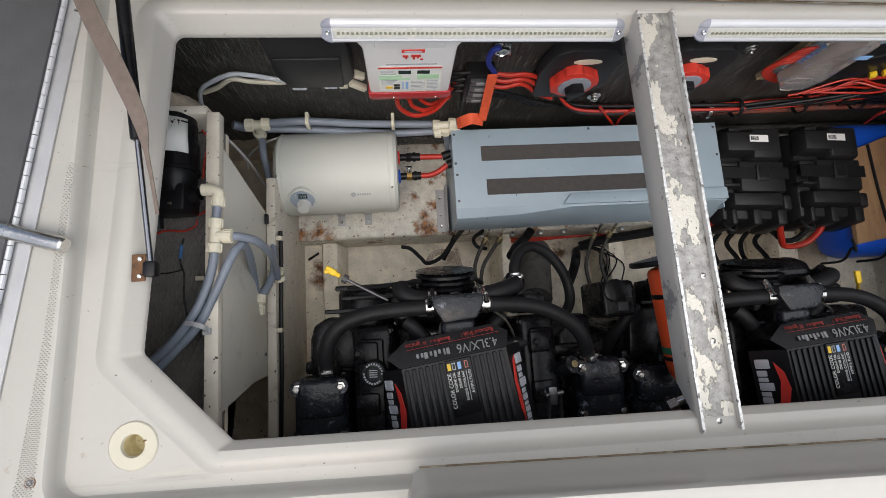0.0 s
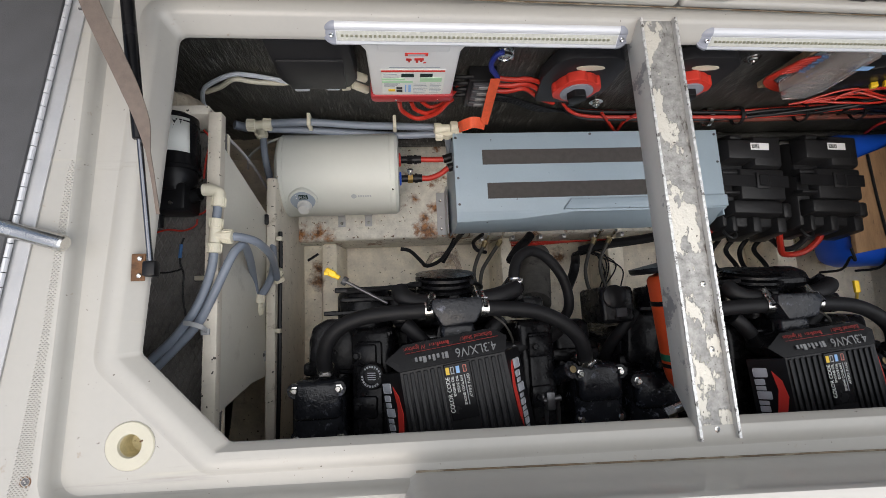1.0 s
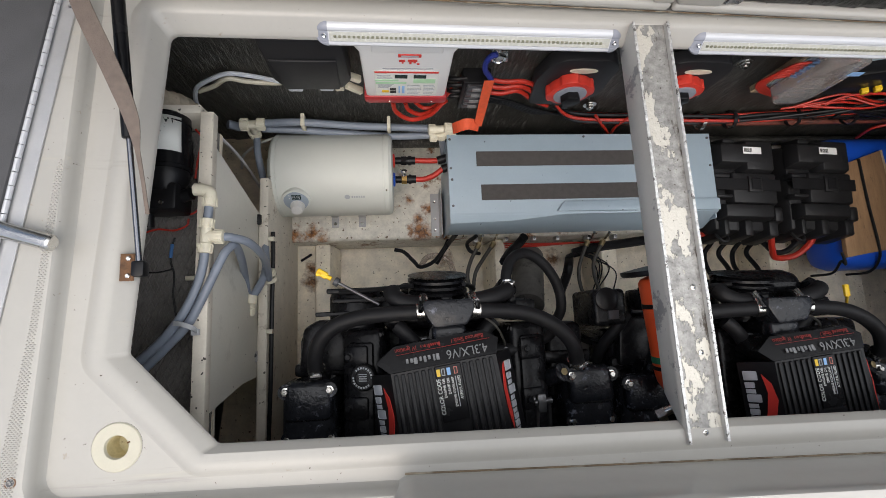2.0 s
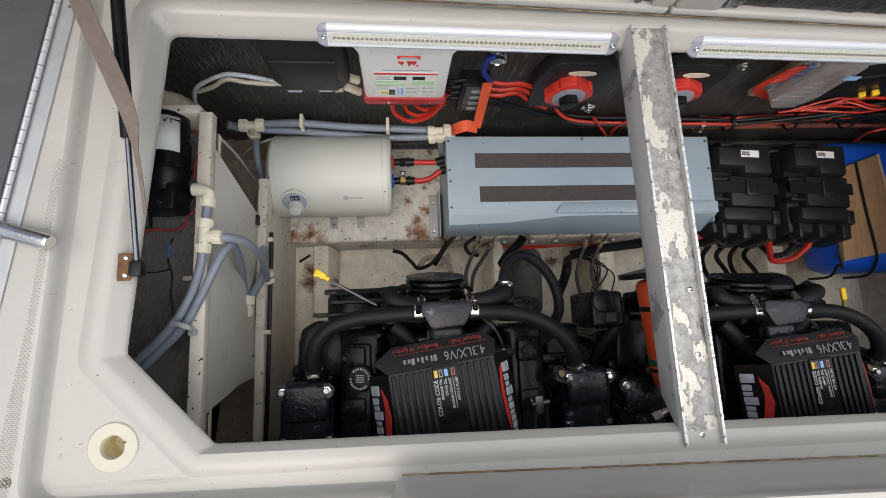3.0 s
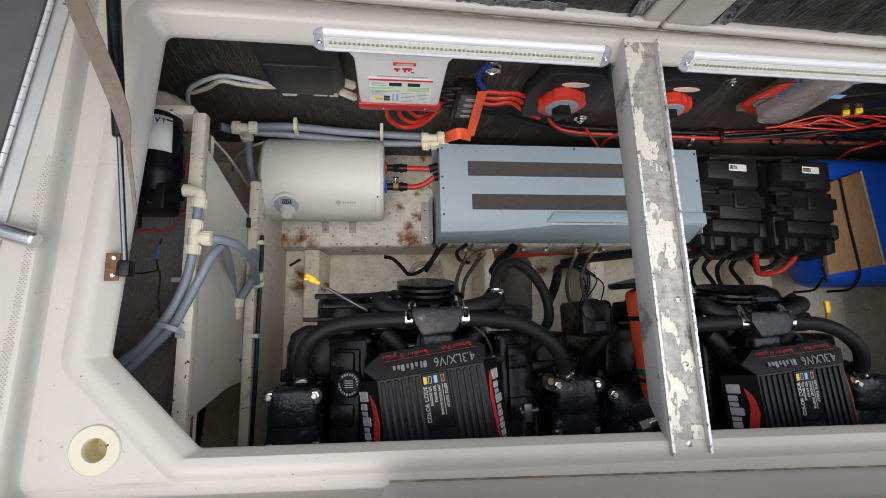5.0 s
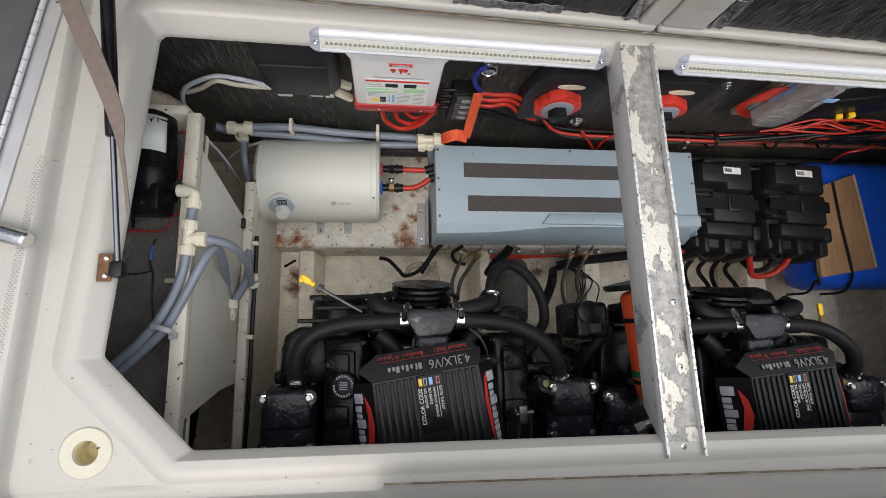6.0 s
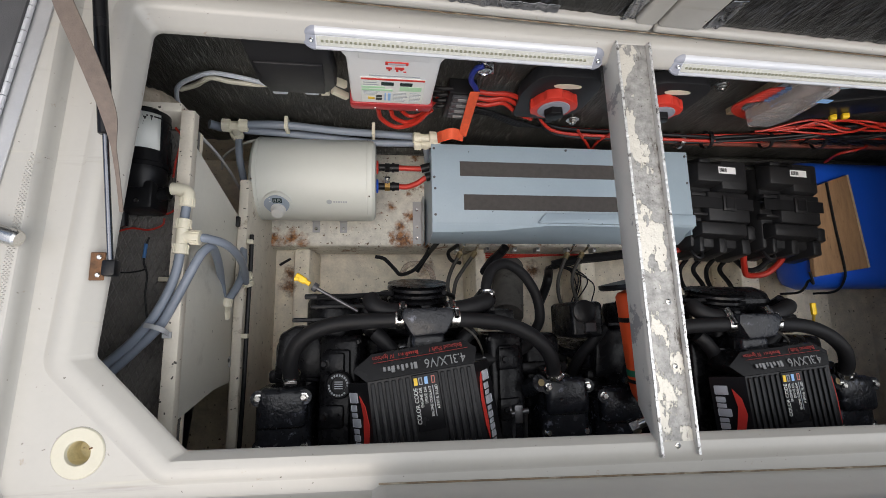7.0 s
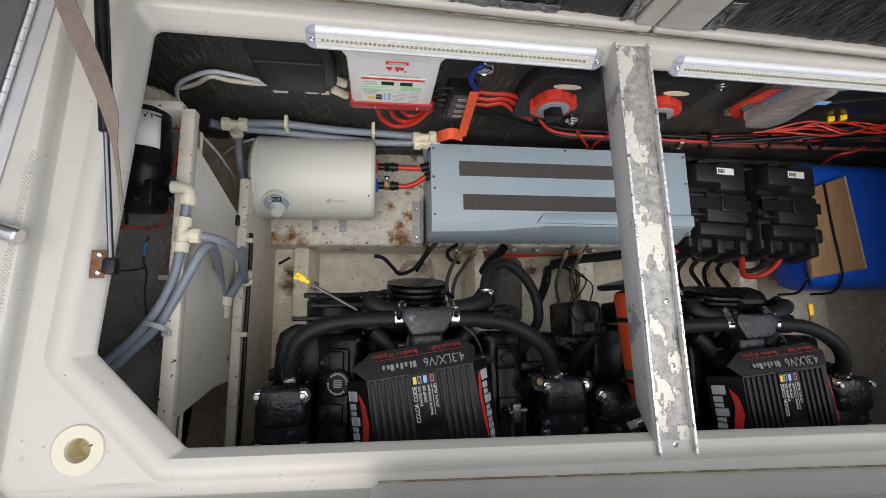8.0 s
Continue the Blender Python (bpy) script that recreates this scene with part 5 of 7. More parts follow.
for q in ((0.574, 0.570, -0.432), (0.872, 0.570, -0.209)):
    n_ = thing("stud_nut", q, "steel stud and nut through the foil lining", "bolt")
    part("stud", rods((Vector(q) + Vector((0, 0.03, 0)), Vector(q) - Vector((0, 0.012, 0)), 0.004)), STEEL, n_)
    part("nut", lathe([(0.0105, 0), (0.0105, 0.007), (0.0035, 0.008)], q, (0, -1, 0), 6), STEEL, n_)
    part("washer", lathe([(0.019, 0), (0.019, 0.0015)], Vector(q) + Vector((0, 0.004, 0)), (0, -1, 0), 20), STEEL, n_)

# plywood pad with a clear cover over cable ends
TM = frame_of((1.02, 0.582, -0.375), (1, 0, 0), (0, 0, 1))
bus = thing("terminal_board", (1.10, 0.60, -0.25), "plywood pad with a clear cover over red cable ends", "terminal board")
part("pad", rounded(0.0, 0.24, 0.0, 0.29, -0.018, 0.0, 0.002, 1, TM), PLY_EDGE, bus)
part("plate", rounded(0.012, 0.23, 0.010, 0.28, 0.0, 0.003, 0.001, 1, TM), BLUE_GREY, bus, "pale grey backing plate")
for i in range(6):
    y = 0.205 - i * 0.012
    part("cable_end", tube([TM @ Vector(v) for v in ((-0.008, y, 0.030), (-0.026, y - 0.002, 0.030), (-0.050 - 0.003 * i, y - 0.020, 0.030), (-0.052 - 0.002 * i, 0.115 - 0.004 * i, 0.030), (-0.020, 0.080 - 0.004 * i, 0.028), (0.03, 0.062 - 0.005 * i, 0.026))], 0.0040, 8, 6), RED_CABLE, bus)
    part("crimp", rods((TM @ Vector((-0.010, y, 0.030)), TM @ Vector((0.012, y, 0.030)), 0.0046)), PALE_BLUE_CABLE, bus)
cov = part("clear_cover", prism([(-0.030, 0.10), (0.020, 0.048), (0.080, 0.052), (0.100, 0.10), (0.085, 0.26), (-0.020, 0.26)], 0.030, 0.062, TM, 0.008), CLEAR, bus, "clear smoky plastic cover")
for i in range(6):
    part("slot", rounded(-0.022 + 0.004 * i, 0.045, 0.100 + i * 0.022, 0.103 + i * 0.022, 0.0625, 0.0645, 0.0008, 1, TM), CLEAR, cov)
part("sticker", rounded(0.070, 0.104, 0.205, 0.222, 0.0625, 0.0640, 0.0004, 1, TM), PALE_BLUE, cov)
for i in range(2):
    tagged(part("fuse_plug", rounded(-0.008, 0.008, -0.007, 0.007, -0.008, 0.008, 0.002, 2, Matrix.Translation((1.262, 0.538, -0.278)) @ Matrix.Translation((0.026 * i, 0, 0.012 * i)) @ pose(0, 0, 0, 0, -30, 0)), YELLOW), "small yellow blade fuse holder", "fuse")
tagged(part("relay_box", rounded(-0.10, 0.16, -0.02, 0.03, -0.05, 0.05, 0.008, 2, Matrix.Translation((1.233, 0.565, -0.249)) @ pose(0, 0, 0, 0, -20, 0)), BLACK_PLASTIC), "black relay box on the bulkhead", "relay box")

# wall pipes above the heater
pipe([(-0.455, 0.565, -0.538), (-0.428, 0.565, -0.560)], "short grey water pipe on the bulkhead", 0.0125)
pipe([(-0.359, 0.565, -0.533), (-0.248, 0.565, -0.527), (-0.107, 0.565, -0.552), (0.009, 0.565, -0.563), (0.132, 0.560, -0.563)], "grey water pipe along the bulkhead", 0.0110)
pipe([(-0.366, 0.560, -0.561), (-0.257, 0.560, -0.572), (-0.111, 0.560, -0.600), (0.009, 0.555, -0.609), (0.134, 0.550, -0.591)], "grey water pipe along the bulkhead", 0.0110)
pf = thing("pipe_fitting", (-0.389, 0.565, -0.558), "cream plastic tee on the bulkhead pipes", "pipe fitting")
for q, ax in (((-0.407, 0.560, -0.532), (1, 0, -0.1)), ((-0.361, 0.560, -0.529), (1, 0, -0.1)), ((-0.394, 0.555, -0.584), (0, -0.2, -1))):
    nut(pf, q, ax, 0.0165, 0.024)
part("body", rods(((-0.407, 0.560, -0.532), (-0.362, 0.560, -0.533), 0.013), ((-0.385, 0.560, -0.538), (-0.395, 0.555, -0.592), 0.013)), CREAM_PLASTIC, pf)
pf = thing("pipe_fitting", (0.152, 0.550, -0.547), "cream plastic manifold joint beside the grey box", "pipe fitting")
for q, ax in (((0.130, 0.550, -0.548), (1, 0, -0.1)), ((0.177, 0.550, -0.537), (1, 0, -0.1)), ((0.159, 0.540, -0.566), (0.1, -0.3, -1)), ((0.136, 0.540, -0.576), (1, 0, -0.1)), ((0.191, 0.540, -0.564), (1, 0, -0.1))):
    nut(pf, q, ax, 0.0150, 0.022)
part("body", rods(((0.124, 0.550, -0.548), (0.187, 0.550, -0.545), 0.012), ((0.125, 0.540, -0.572), (0.194, 0.540, -0.564), 0.012)), CREAM_PLASTIC, pf)
pipe([(0.159, 0.540, -0.566), (0.170, 0.530, -0.634), (0.181, 0.520, -0.713)], "grey water pipe dropping behind the grey box", 0.0105)
for q in ((-0.242, 0.555, -0.528), (0.002, 0.555, -0.548)):
    tagged(part("pipe_clip", rounded(-0.005, 0.005, -0.008, 0.03, -0.021, 0.021, 0.002, 2, Matrix.Translation(q)), CREAM_PLASTIC), "cream saddle clip holding two wall pipes", "clip")
tagged(part("foil_edge", tube([(-0.36, 0.585, -0.735), (-0.1, 0.580, -0.728), (0.2, 0.583, -0.738), (0.6, 0.58, -0.735), (1.2, 0.583, -0.735), (2.1, 0.583, -0.735)], 0.016, 10), FOIL), "rolled lower edge of the black foil lining", "lining", kind="structure")
# ---- water heater details ----
def on_tank(x, deg, out=0.0):
    """A place on the tank: deg from straight up towards the hatch."""
    a = radians(deg)
    return Vector((x, HY - (HR + out) * math.sin(a), HZ + (HR + out) * math.cos(a)))


heater = thing("water_heater", (-0.15, 0.445, -0.80), "cream cylindrical water heater lying on the shelf", "water heater")
HR, HY, HZ = 0.1265, 0.447, -0.660
tank = part("tank", lathe([(r * 1.0675, h * 1.045) for r, h in [(0.06, 0.0), (0.100, 0.001), (0.111, 0.005), (0.1185, 0.014), (0.1185, 0.024), (0.1175, 0.0245), (0.1175, 0.0258), (0.1185, 0.0263), (0.1185, 0.318), (0.1175, 0.3185), (0.1175, 0.3198), (0.1185, 0.3203), (0.1185, 0.332), (0.112, 0.341), (0.10, 0.344), (0.05, 0.345)]], (-0.350, HY, HZ), (1, 0, 0), 72), HEATER, heater)
for x, d in ((-0.336, 18), (-0.010, 38), (-0.336, 70)):
    part("screw", lathe([(0.003, 0), (0.0026, 0.0015)], on_tank(x, d), on_tank(0, d) - on_tank(0, d, -0.1), 10), STEEL, tank)
KD = 52
KM = frame_of(on_tank(-0.272, KD, 0.0), (1, 0, 0), (0, math.cos(radians(KD)), math.sin(radians(KD))))
shape = []
for k in range(32):
    a = k * 2 * math.pi / 32
    shape.append(((0.036 + 0.006 * math.cos(2 * a)) * math.cos(a) * (1.0 + 0.18 * math.sin(a)), 0.043 * math.sin(a)))
panel = part("control_panel", prism(shape, -0.012, 0.006, KM, 0.003), HEATER, heater, "raised cream control surround")
part("inlay", prism([(x * 0.84, y * 0.84) for x, y in shape], 0.006, 0.0075, KM, 0.0005), PANEL_GREY, panel, "blue-grey inlay")
part("display", rounded(-0.010, 0.016, 0.010, 0.026, 0.0074, 0.0084, 0.0003, 1, KM), DISPLAY, panel, "dark two digit display")
for x in (-0.004, 0.008):
    bm = bmesh.new()
    for a in ((x - 0.003, x + 0.003, 0.0225, 0.0235), (x - 0.003, x + 0.003, 0.0175, 0.0185), (x - 0.003, x + 0.003, 0.0125, 0.0135), (x - 0.004, x - 0.003, 0.013, 0.023), (x + 0.003, x + 0.004, 0.013, 0.023)):
        box(bm, *a, 0.0084, 0.0087)
    bmesh.ops.transform(bm, matrix=KM, verts=bm.verts)
    part("digit", bm, GREY_INK, panel)
for y in (0.014, 0.024):
    part("indicator", lathe([(0.0017, 0), (0.0015, 0.001)], KM @ Vector((-0.017, y, 0.0075)), KM.to_3x3() @ Vector((0, 0, 1)), 10), WHITE_INK, panel)
part("knob", lathe([(0.021, 0), (0.021, 0.004), (0.0175, 0.005), (0.017, 0.019), (0.0155, 0.0215), (0.004, 0.0205)], KM @ Vector((0.002, -0.014, 0.0065)), KM.to_3x3() @ Vector((0, 0, 1)), 36), CAP_LIGHT, panel, "pale grey round knob")
BM_ = frame_of(on_tank(-0.105, 47, 0.0006), (1, 0, 0), (0, math.cos(radians(47)), math.sin(radians(47))))
part("emblem", prism([(-0.020 + 0.008 * math.cos(a), 0.0075 * math.sin(a)) for a in (k * math.pi / 12 for k in range(24))], 0, 0.0008, BM_), GREY_INK, heater, "grey round emblem")
for i in range(6):
    part("emblem_bar", rounded(-0.008 + i * 0.0068, -0.0035 + i * 0.0068, -0.0032, 0.0032, 0, 0.0006, 0.0001, 1, BM_), GREY_INK, heater)
for q, mat_ in (((0.010, HY + 0.036, HZ + 0.030), RED), ((0.010, HY - 0.028, HZ + 0.040), BLUE)):
    col = part("port_collar", lathe([(0.020, 0), (0.022, 0.002), (0.020, 0.006), (0.012, 0.007)], q, (1, 0, 0), 24), mat_, heater, "coloured plastic port collar")
for y0, z0, lab, hot in ((HY + 0.036, HZ + 0.030, "hot water pipe with black push fittings", 1), (HY - 0.028, HZ + 0.040, "cold water pipe with brass valve and black fittings", 0)):
    t = thing("pipe_coupling", (0.05, y0, z0), lab, "pipe coupling")
    part("stub", rods(((0.004, y0, z0), (0.036, y0, z0), 0.011)), BLACK_PLASTIC, t)
    part("union", lathe([(0.013, 0), (0.0145, 0.001), (0.0145, 0.015), (0.013, 0.016)], (0.036, y0, z0), (1, 0, 0), 6), BLACK_PLASTIC if hot else BRASS, t)
    part("push_fitting", rods(((0.052, y0, z0), (0.080, y0, z0), 0.0125), ((0.058, y0, z0), (0.066, y0, z0), 0.015)), BLACK_PLASTIC, t)
    if not hot:
        part("valve", rods(((0.044, y0, z0), (0.044, y0 + 0.018, z0 + 0.014), 0.007), ((0.044, y0 + 0.018, z0 + 0.014), (0.044, y0 + 0.024, z0 + 0.018), 0.009)), STEEL, t)
    ends = [(0.080, y0, z0), (0.11, y0 - 0.001, z0), (0.150, y0 - 0.002, z0 + 0.002)] if hot else [(0.080, y0, z0), (0.105, y0, z0), (0.135, y0 + 0.010, z0 + 0.004), (0.162, y0 + 0.028, z0 + 0.01)]
    part("hose", tube(ends, 0.0085, 12), RED_CABLE, t, "red plastic hose")
    part("end_fitting", rods((ends[-1], (Vector(ends[-1]) + Vector((0.03, 0.008, 0.004))), 0.013)), BLACK_PLASTIC, t)
for x in (-0.19, -0.10):
    foot = part("foot", rounded(x - 0.012, x + 0.012, 0.308, 0.345, -0.799, -0.795, 0.001, 1), HINGE, heater, "thin steel mounting foot")
    bm = rounded(x - 0.012, x + 0.012, 0.342, 0.346, -0.799, -0.72, 0.001, 1)
    part("foot_upright", bm, HINGE, foot)
    part("bolt", lathe([(0.0055, 0), (0.0055, 0.003), (0.003, 0.005)], (x, 0.320, -0.795), (0, 0, 1), 8), STEEL, foot)
part("rear_foot", rounded(-0.20, -0.09, 0.50, 0.56, -0.80, -0.75, 0.004), HINGE, heater)

# ---- blue-grey equipment box ----
box_ = thing("equipment_cover", (0.6, 0.4, -0.80), "blue-grey painted metal box with two grip strips", "equipment box")
lid_ = part("lid", rounded(0.174, 1.015, 0.283, 0.535, -0.560, -0.55, 0.002), BLUE_GREY, box_)
part("side_panel", rounded(0.176, 0.180, 0.262, 0.531, -0.795, -0.560, 0.001, 1), BLUE_GREY, box_)
part("side_panel", rounded(1.009, 1.013, 0.262, 0.531, -0.795, -0.560, 0.001, 1), BLUE_GREY, box_)
part("back_panel", rounded(0.180, 1.009, 0.526, 0.530, -0.795, -0.560, 0.001, 1), BLUE_GREY, box_)
bm = bmesh.new()
secs = []
for x, ytop in ((0.174, 0.262), (0.36, 0.267), (0.56, 0.287), (1.015, 0.283)):
    secs.append([bm.verts.new(v) for v in ((x, 0.292, -0.5495), (x, ytop, -0.5515), (x, ytop - 0.006, -0.566), (x, 0.244, -0.640), (x, 0.248, -0.66), (x, 0.300, -0.66))])
for p, q in zip(secs, secs[1:]):
    for k in range(6):
        bm.faces.new((p[k], p[(k + 1) % 6], q[(k + 1) % 6], q[k]))
bm.faces.new(secs[0][::-1])
bm.faces.new(secs[-1])
part("front_apron", bm, BLUE_GREY, box_, "sloping folded front apron")
bm = prism([(0.495, 0.291), (1.015, 0.286), (1.015, 0.322), (0.520, 0.322)], -0.549, -0.540, None, 0.002)
part("front_strip", bm, BLUE_GREY, box_, "raised folded strip")
S1_ = [(0.260, 0.481, -0.548), (1.025, 0.476, -0.548), (1.019, 0.428, -0.548), (0.260, 0.435, -0.548)]
S2_ = [(0.270, 0.378, -0.548), (1.032, 0.360, -0.548), (1.027, 0.317, -0.548), (0.270, 0.330, -0.548)]
for q in (S1_, S2_):
    x0, x1 = q[0][0], 0.90
    part("grip_strip", rounded(x0, x1, q[3][1], q[0][1], -0.5505, -0.5480, 0.0006, 1), FELT, lid_, "dark worn grip tape")
for x, y in ((0.182, 0.520), (0.182, 0.430), (0.184, 0.395), (0.184, 0.315), (1.005, 0.52), (1.005, 0.43), (1.005, 0.31), (0.6, 0.527)):
    part("screw", lathe([(0.0042, 0), (0.0036, 0.0018), (0.001, 0.0008)], (x, y, -0.5502), (0, 0, 1), 10), DARK_BOLT, lid_)
side = thing("mounting_strip", (0.15, 0.36, -0.80), "scratched grey metal angle strip screwed to the shelf", "bracket")
part("strip", rounded(0.135, 0.166, 0.270, 0.42, -0.800, -0.796, 0.001, 1), HINGE, side)
part("upright", rounded(0.163, 0.167, 0.262, 0.42, -0.800, -0.72, 0.001, 1), HINGE, side)
for y in (0.29, 0.33, 0.39):
    part("screw", lathe([(0.005, 0), (0.0045, 0.002), (0.001, 0.001)], (0.148, y, -0.796), (0, 0, 1), 10), STEEL, side)

# ---- battery boxes ----
def frustum(x0, x1, y0, y1, z0, z1, inset, r=0.005, m=None):
    """A block whose sides lean in towards its top."""
    bm = bmesh.new()
    box(bm, x0, x1, y0, y1, z0, z1)
    for v in bm.verts:
        if v.co.z > (z0 + z1) / 2:
            v.co.x += inset if v.co.x < (x0 + x1) / 2 else -inset
            v.co.y += inset if v.co.y < (y0 + y1) / 2 else -inset
    bmesh.ops.bevel(bm, geom=list(bm.edges), offset=r, segments=2, profile=0.5, affect="EDGES")
    if m:
        bmesh.ops.transform(bm, matrix=m, verts=bm.verts)
    return bm


def battery_box(x, y):
    b = thing("battery_box", (x, y, -0.80), "black ribbed plastic battery box with a barcode sticker", "battery box", "battery boxes")
    m = Matrix.Translation((x, y, 0)) @ pose(0, 0, 0, 0, 0, -3)
    K = BATTERY_BLACK
    part("case", frustum(-0.100, 0.100, -0.140, 0.140, -0.80, -0.64, -0.006, 0.010, m), K, b)
    lid = part("lid", frustum(-0.112, 0.112, -0.150, 0.152, -0.645, -0.598, 0.012, 0.008, m), K, b)
    # two high ends with a low saddle between them
    part("raised_end", frustum(-0.106, 0.074, 0.062, 0.148, -0.602, -0.552, 0.012, 0.007, m), K, lid)
    part("raised_end", frustum(-0.020, 0.096, 0.040, 0.160, -0.602, -0.5535, 0.012, 0.007, m), K, lid)
    part("raised_end", frustum(-0.098, 0.082, -0.112, -0.052, -0.602, -0.556, 0.010, 0.007, m), K, lid)
    part("saddle", frustum(-0.060, 0.104, -0.062, 0.052, -0.602, -0.566, 0.008, 0.006, m), K, lid)
    part("saddle_slab", frustum(-0.110, -0.048, 0.024, 0.048, -0.605, -0.574, 0.005, 0.004, m), K, lid)
    part("saddle_slab", frustum(-0.110, -0.048, -0.042, -0.022, -0.605, -0.570, 0.005, 0.004, m), K, lid)
    for xx, w in ((-0.100, 0.046), (-0.030, 0.056), (0.052, 0.060)):
        part("front_rib", frustum(xx, xx + w, -0.172, -0.095, -0.690, -0.575, 0.014, 0.007, m), K, lid)
    part("corner_lug", frustum(0.084, 0.132, -0.118, -0.052, -0.63, -0.578, 0.010, 0.007, m), K, lid)
    part("corner_lug", frustum(0.080, 0.118, 0.070, 0.128, -0.63, -0.582, 0.010, 0.007, m), K, lid)
    part("end_lug", frustum(-0.074, -0.016, 0.140, 0.172, -0.64, -0.578, 0.008, 0.006, m), K, lid)
    part("handle", tube([m @ Vector(v) for v in ((-0.092, -0.150, -0.612), (-0.088, -0.168, -0.600), (-0.074, -0.176, -0.597), (-0.060, -0.168, -0.600), (-0.056, -0.150, -0.612))], 0.005, 8, 6), K, lid)
    part("strap", rounded(-0.114, 0.108, -0.014, 0.024, -0.5675, -0.5635, 0.001, 1, m), RUBBER, b, "black webbing strap")
    bk = part("buckle", rounded(-0.004, 0.042, -0.020, 0.032, -0.566, -0.5585, 0.003, 2, m), K, b, "square black strap buckle")
    part("buckle_bar", rounded(0.004, 0.034, -0.012, 0.024, -0.5590, -0.5570, 0.002, 1, m), RUBBER, bk)
    st = part("sticker", rounded(-0.020, 0.042, 0.103, 0.126, -0.5530, -0.5515, 0.0003, 1, m), WHITE_PLASTIC, lid, "white barcode sticker")
    bm = bmesh.new()
    xx = -0.016
    while xx < 0.010:
        w = 0.0008 + 0.0016 * random.random()
        box(bm, xx, xx + w, 0.108, 0.121, -0.5516, -0.5511, m)
        xx += w + 0.0012
    part("print", bm, DARK_INK, st)
    return b


battery_box(1.139, 0.364)
battery_box(1.404, 0.360)
cable("red_cable", [(1.255, 0.21, -0.64), (1.270, 0.175, -0.66), (1.305, 0.145, -0.69), (1.365, 0.148, -0.68), (1.395, 0.18, -0.65), (1.400, 0.21, -0.63)], 0.010, RED_CABLE, "thick red battery cable looped in front of the boxes")
cable("black_cable", [(1.225, 0.21, -0.66), (1.265, 0.19, -0.68), (1.315, 0.165, -0.70), (1.355, 0.17, -0.69), (1.385, 0.21, -0.66)], 0.009, RUBBER, "black battery cable looped in front of the boxes")
cable("red_cable", [(0.975, 0.235, -0.69), (1.005, 0.225, -0.67), (1.035, 0.23, -0.66)], 0.009, RED_CABLE, "red battery cable beside the grey box")

# ---- blue tank with the plywood ----
tank_ = thing("blue_tank", (1.72, 0.3, -0.80), "blue plastic tank lashed under a plywood board", "tank")
part("body", rounded(1.492, 1.99, 0.095, 0.560, -0.80, -0.622, 0.060, 6), BLUE, tank_)
PLY = [(1.504, 0.436, -0.600), (1.674, 0.494, -0.600), (1.700, 0.160, -0.600), (1.446, 0.129, -0.600)]
board_ = thing("plywood_board", (1.63, 0.3, -0.62), "rough plywood board tied on top of the blue tank", "board")
part("board", prism([(1.485, PLY[3][1]), PLY[2][:2], PLY[1][:2], (1.500, PLY[0][1])], -0.622, -0.606, None, 0.001), PLYWOOD, board_)
part("edge", prism([PLY[2][:2], (PLY[2][0] + 0.008, PLY[2][1] + 0.002), (PLY[1][0] + 0.008, PLY[1][1] + 0.002), PLY[1][:2]], -0.622, -0.6055), PLY_EDGE, board_, "pale layered plywood edge")
for a in ([(1.583, 0.462, -0.602), (1.589, 0.307, -0.602), (1.600, 0.166, -0.602), (1.618, 0.097, -0.602)], [(1.462, 0.146, -0.602), (1.469, 0.107, -0.602), (1.480, 0.065, -0.602)]):
    cord = part("cord", tube(a[:-1] + [(a[-1][0] - 0.006, 0.118, -0.621), (a[-1][0], 0.083, -0.665), (a[-1][0] + 0.004, 0.081, -0.75)], 0.0042, 8), RUBBER)
    tagged(cord, "black elastic cord over the plywood and tank", "cord")

# ---- engines ----
def ring_clamp(t, a, axis, r):
    c = part("hose_clamp", lathe([(r, -0.0085), (r + 0.0018, -0.0085), (r + 0.0018, 0.0085), (r, 0.0085), (r, -0.0085)], a, axis, 28), STEEL, t, "bright steel hose clamp")
    ax = Vector(axis).normalized()
    up = (Vector((0, 0.55, 0.8)) - ax * Vector((0, 0.55, 0.8)).dot(ax)).normalized()
    q = Vector(a) + up * (r + 0.003)
    sd = ax.cross(up)
    part("clamp_screw", rods((q - sd * 0.010, q + sd * 0.010, 0.0048, 0.0048, 8), (q + sd * 0.010, q + sd * 0.014, 0.0060, 0.0060, 6)), CHROME, c)
    return c


def bolt_at(t, a, axis=(0, 0, 1), r=0.0085, mat=None):
    return part("bolt", lathe([(r * 1.45, 0), (r * 1.45, 0.0015), (r, 0.002), (r, 0.0085), (r * 0.8, 0.0095)], a, axis, 6), mat or DARK_BOLT, t)


def merge(*parts_):
    bm = bmesh.new()
    for p in parts_:
        me = bpy.data.meshes.new("t")
        p.to_mesh(me)
        p.free()
        bm.from_mesh(me)
        bpy.data.meshes.remove(me)
    return bm


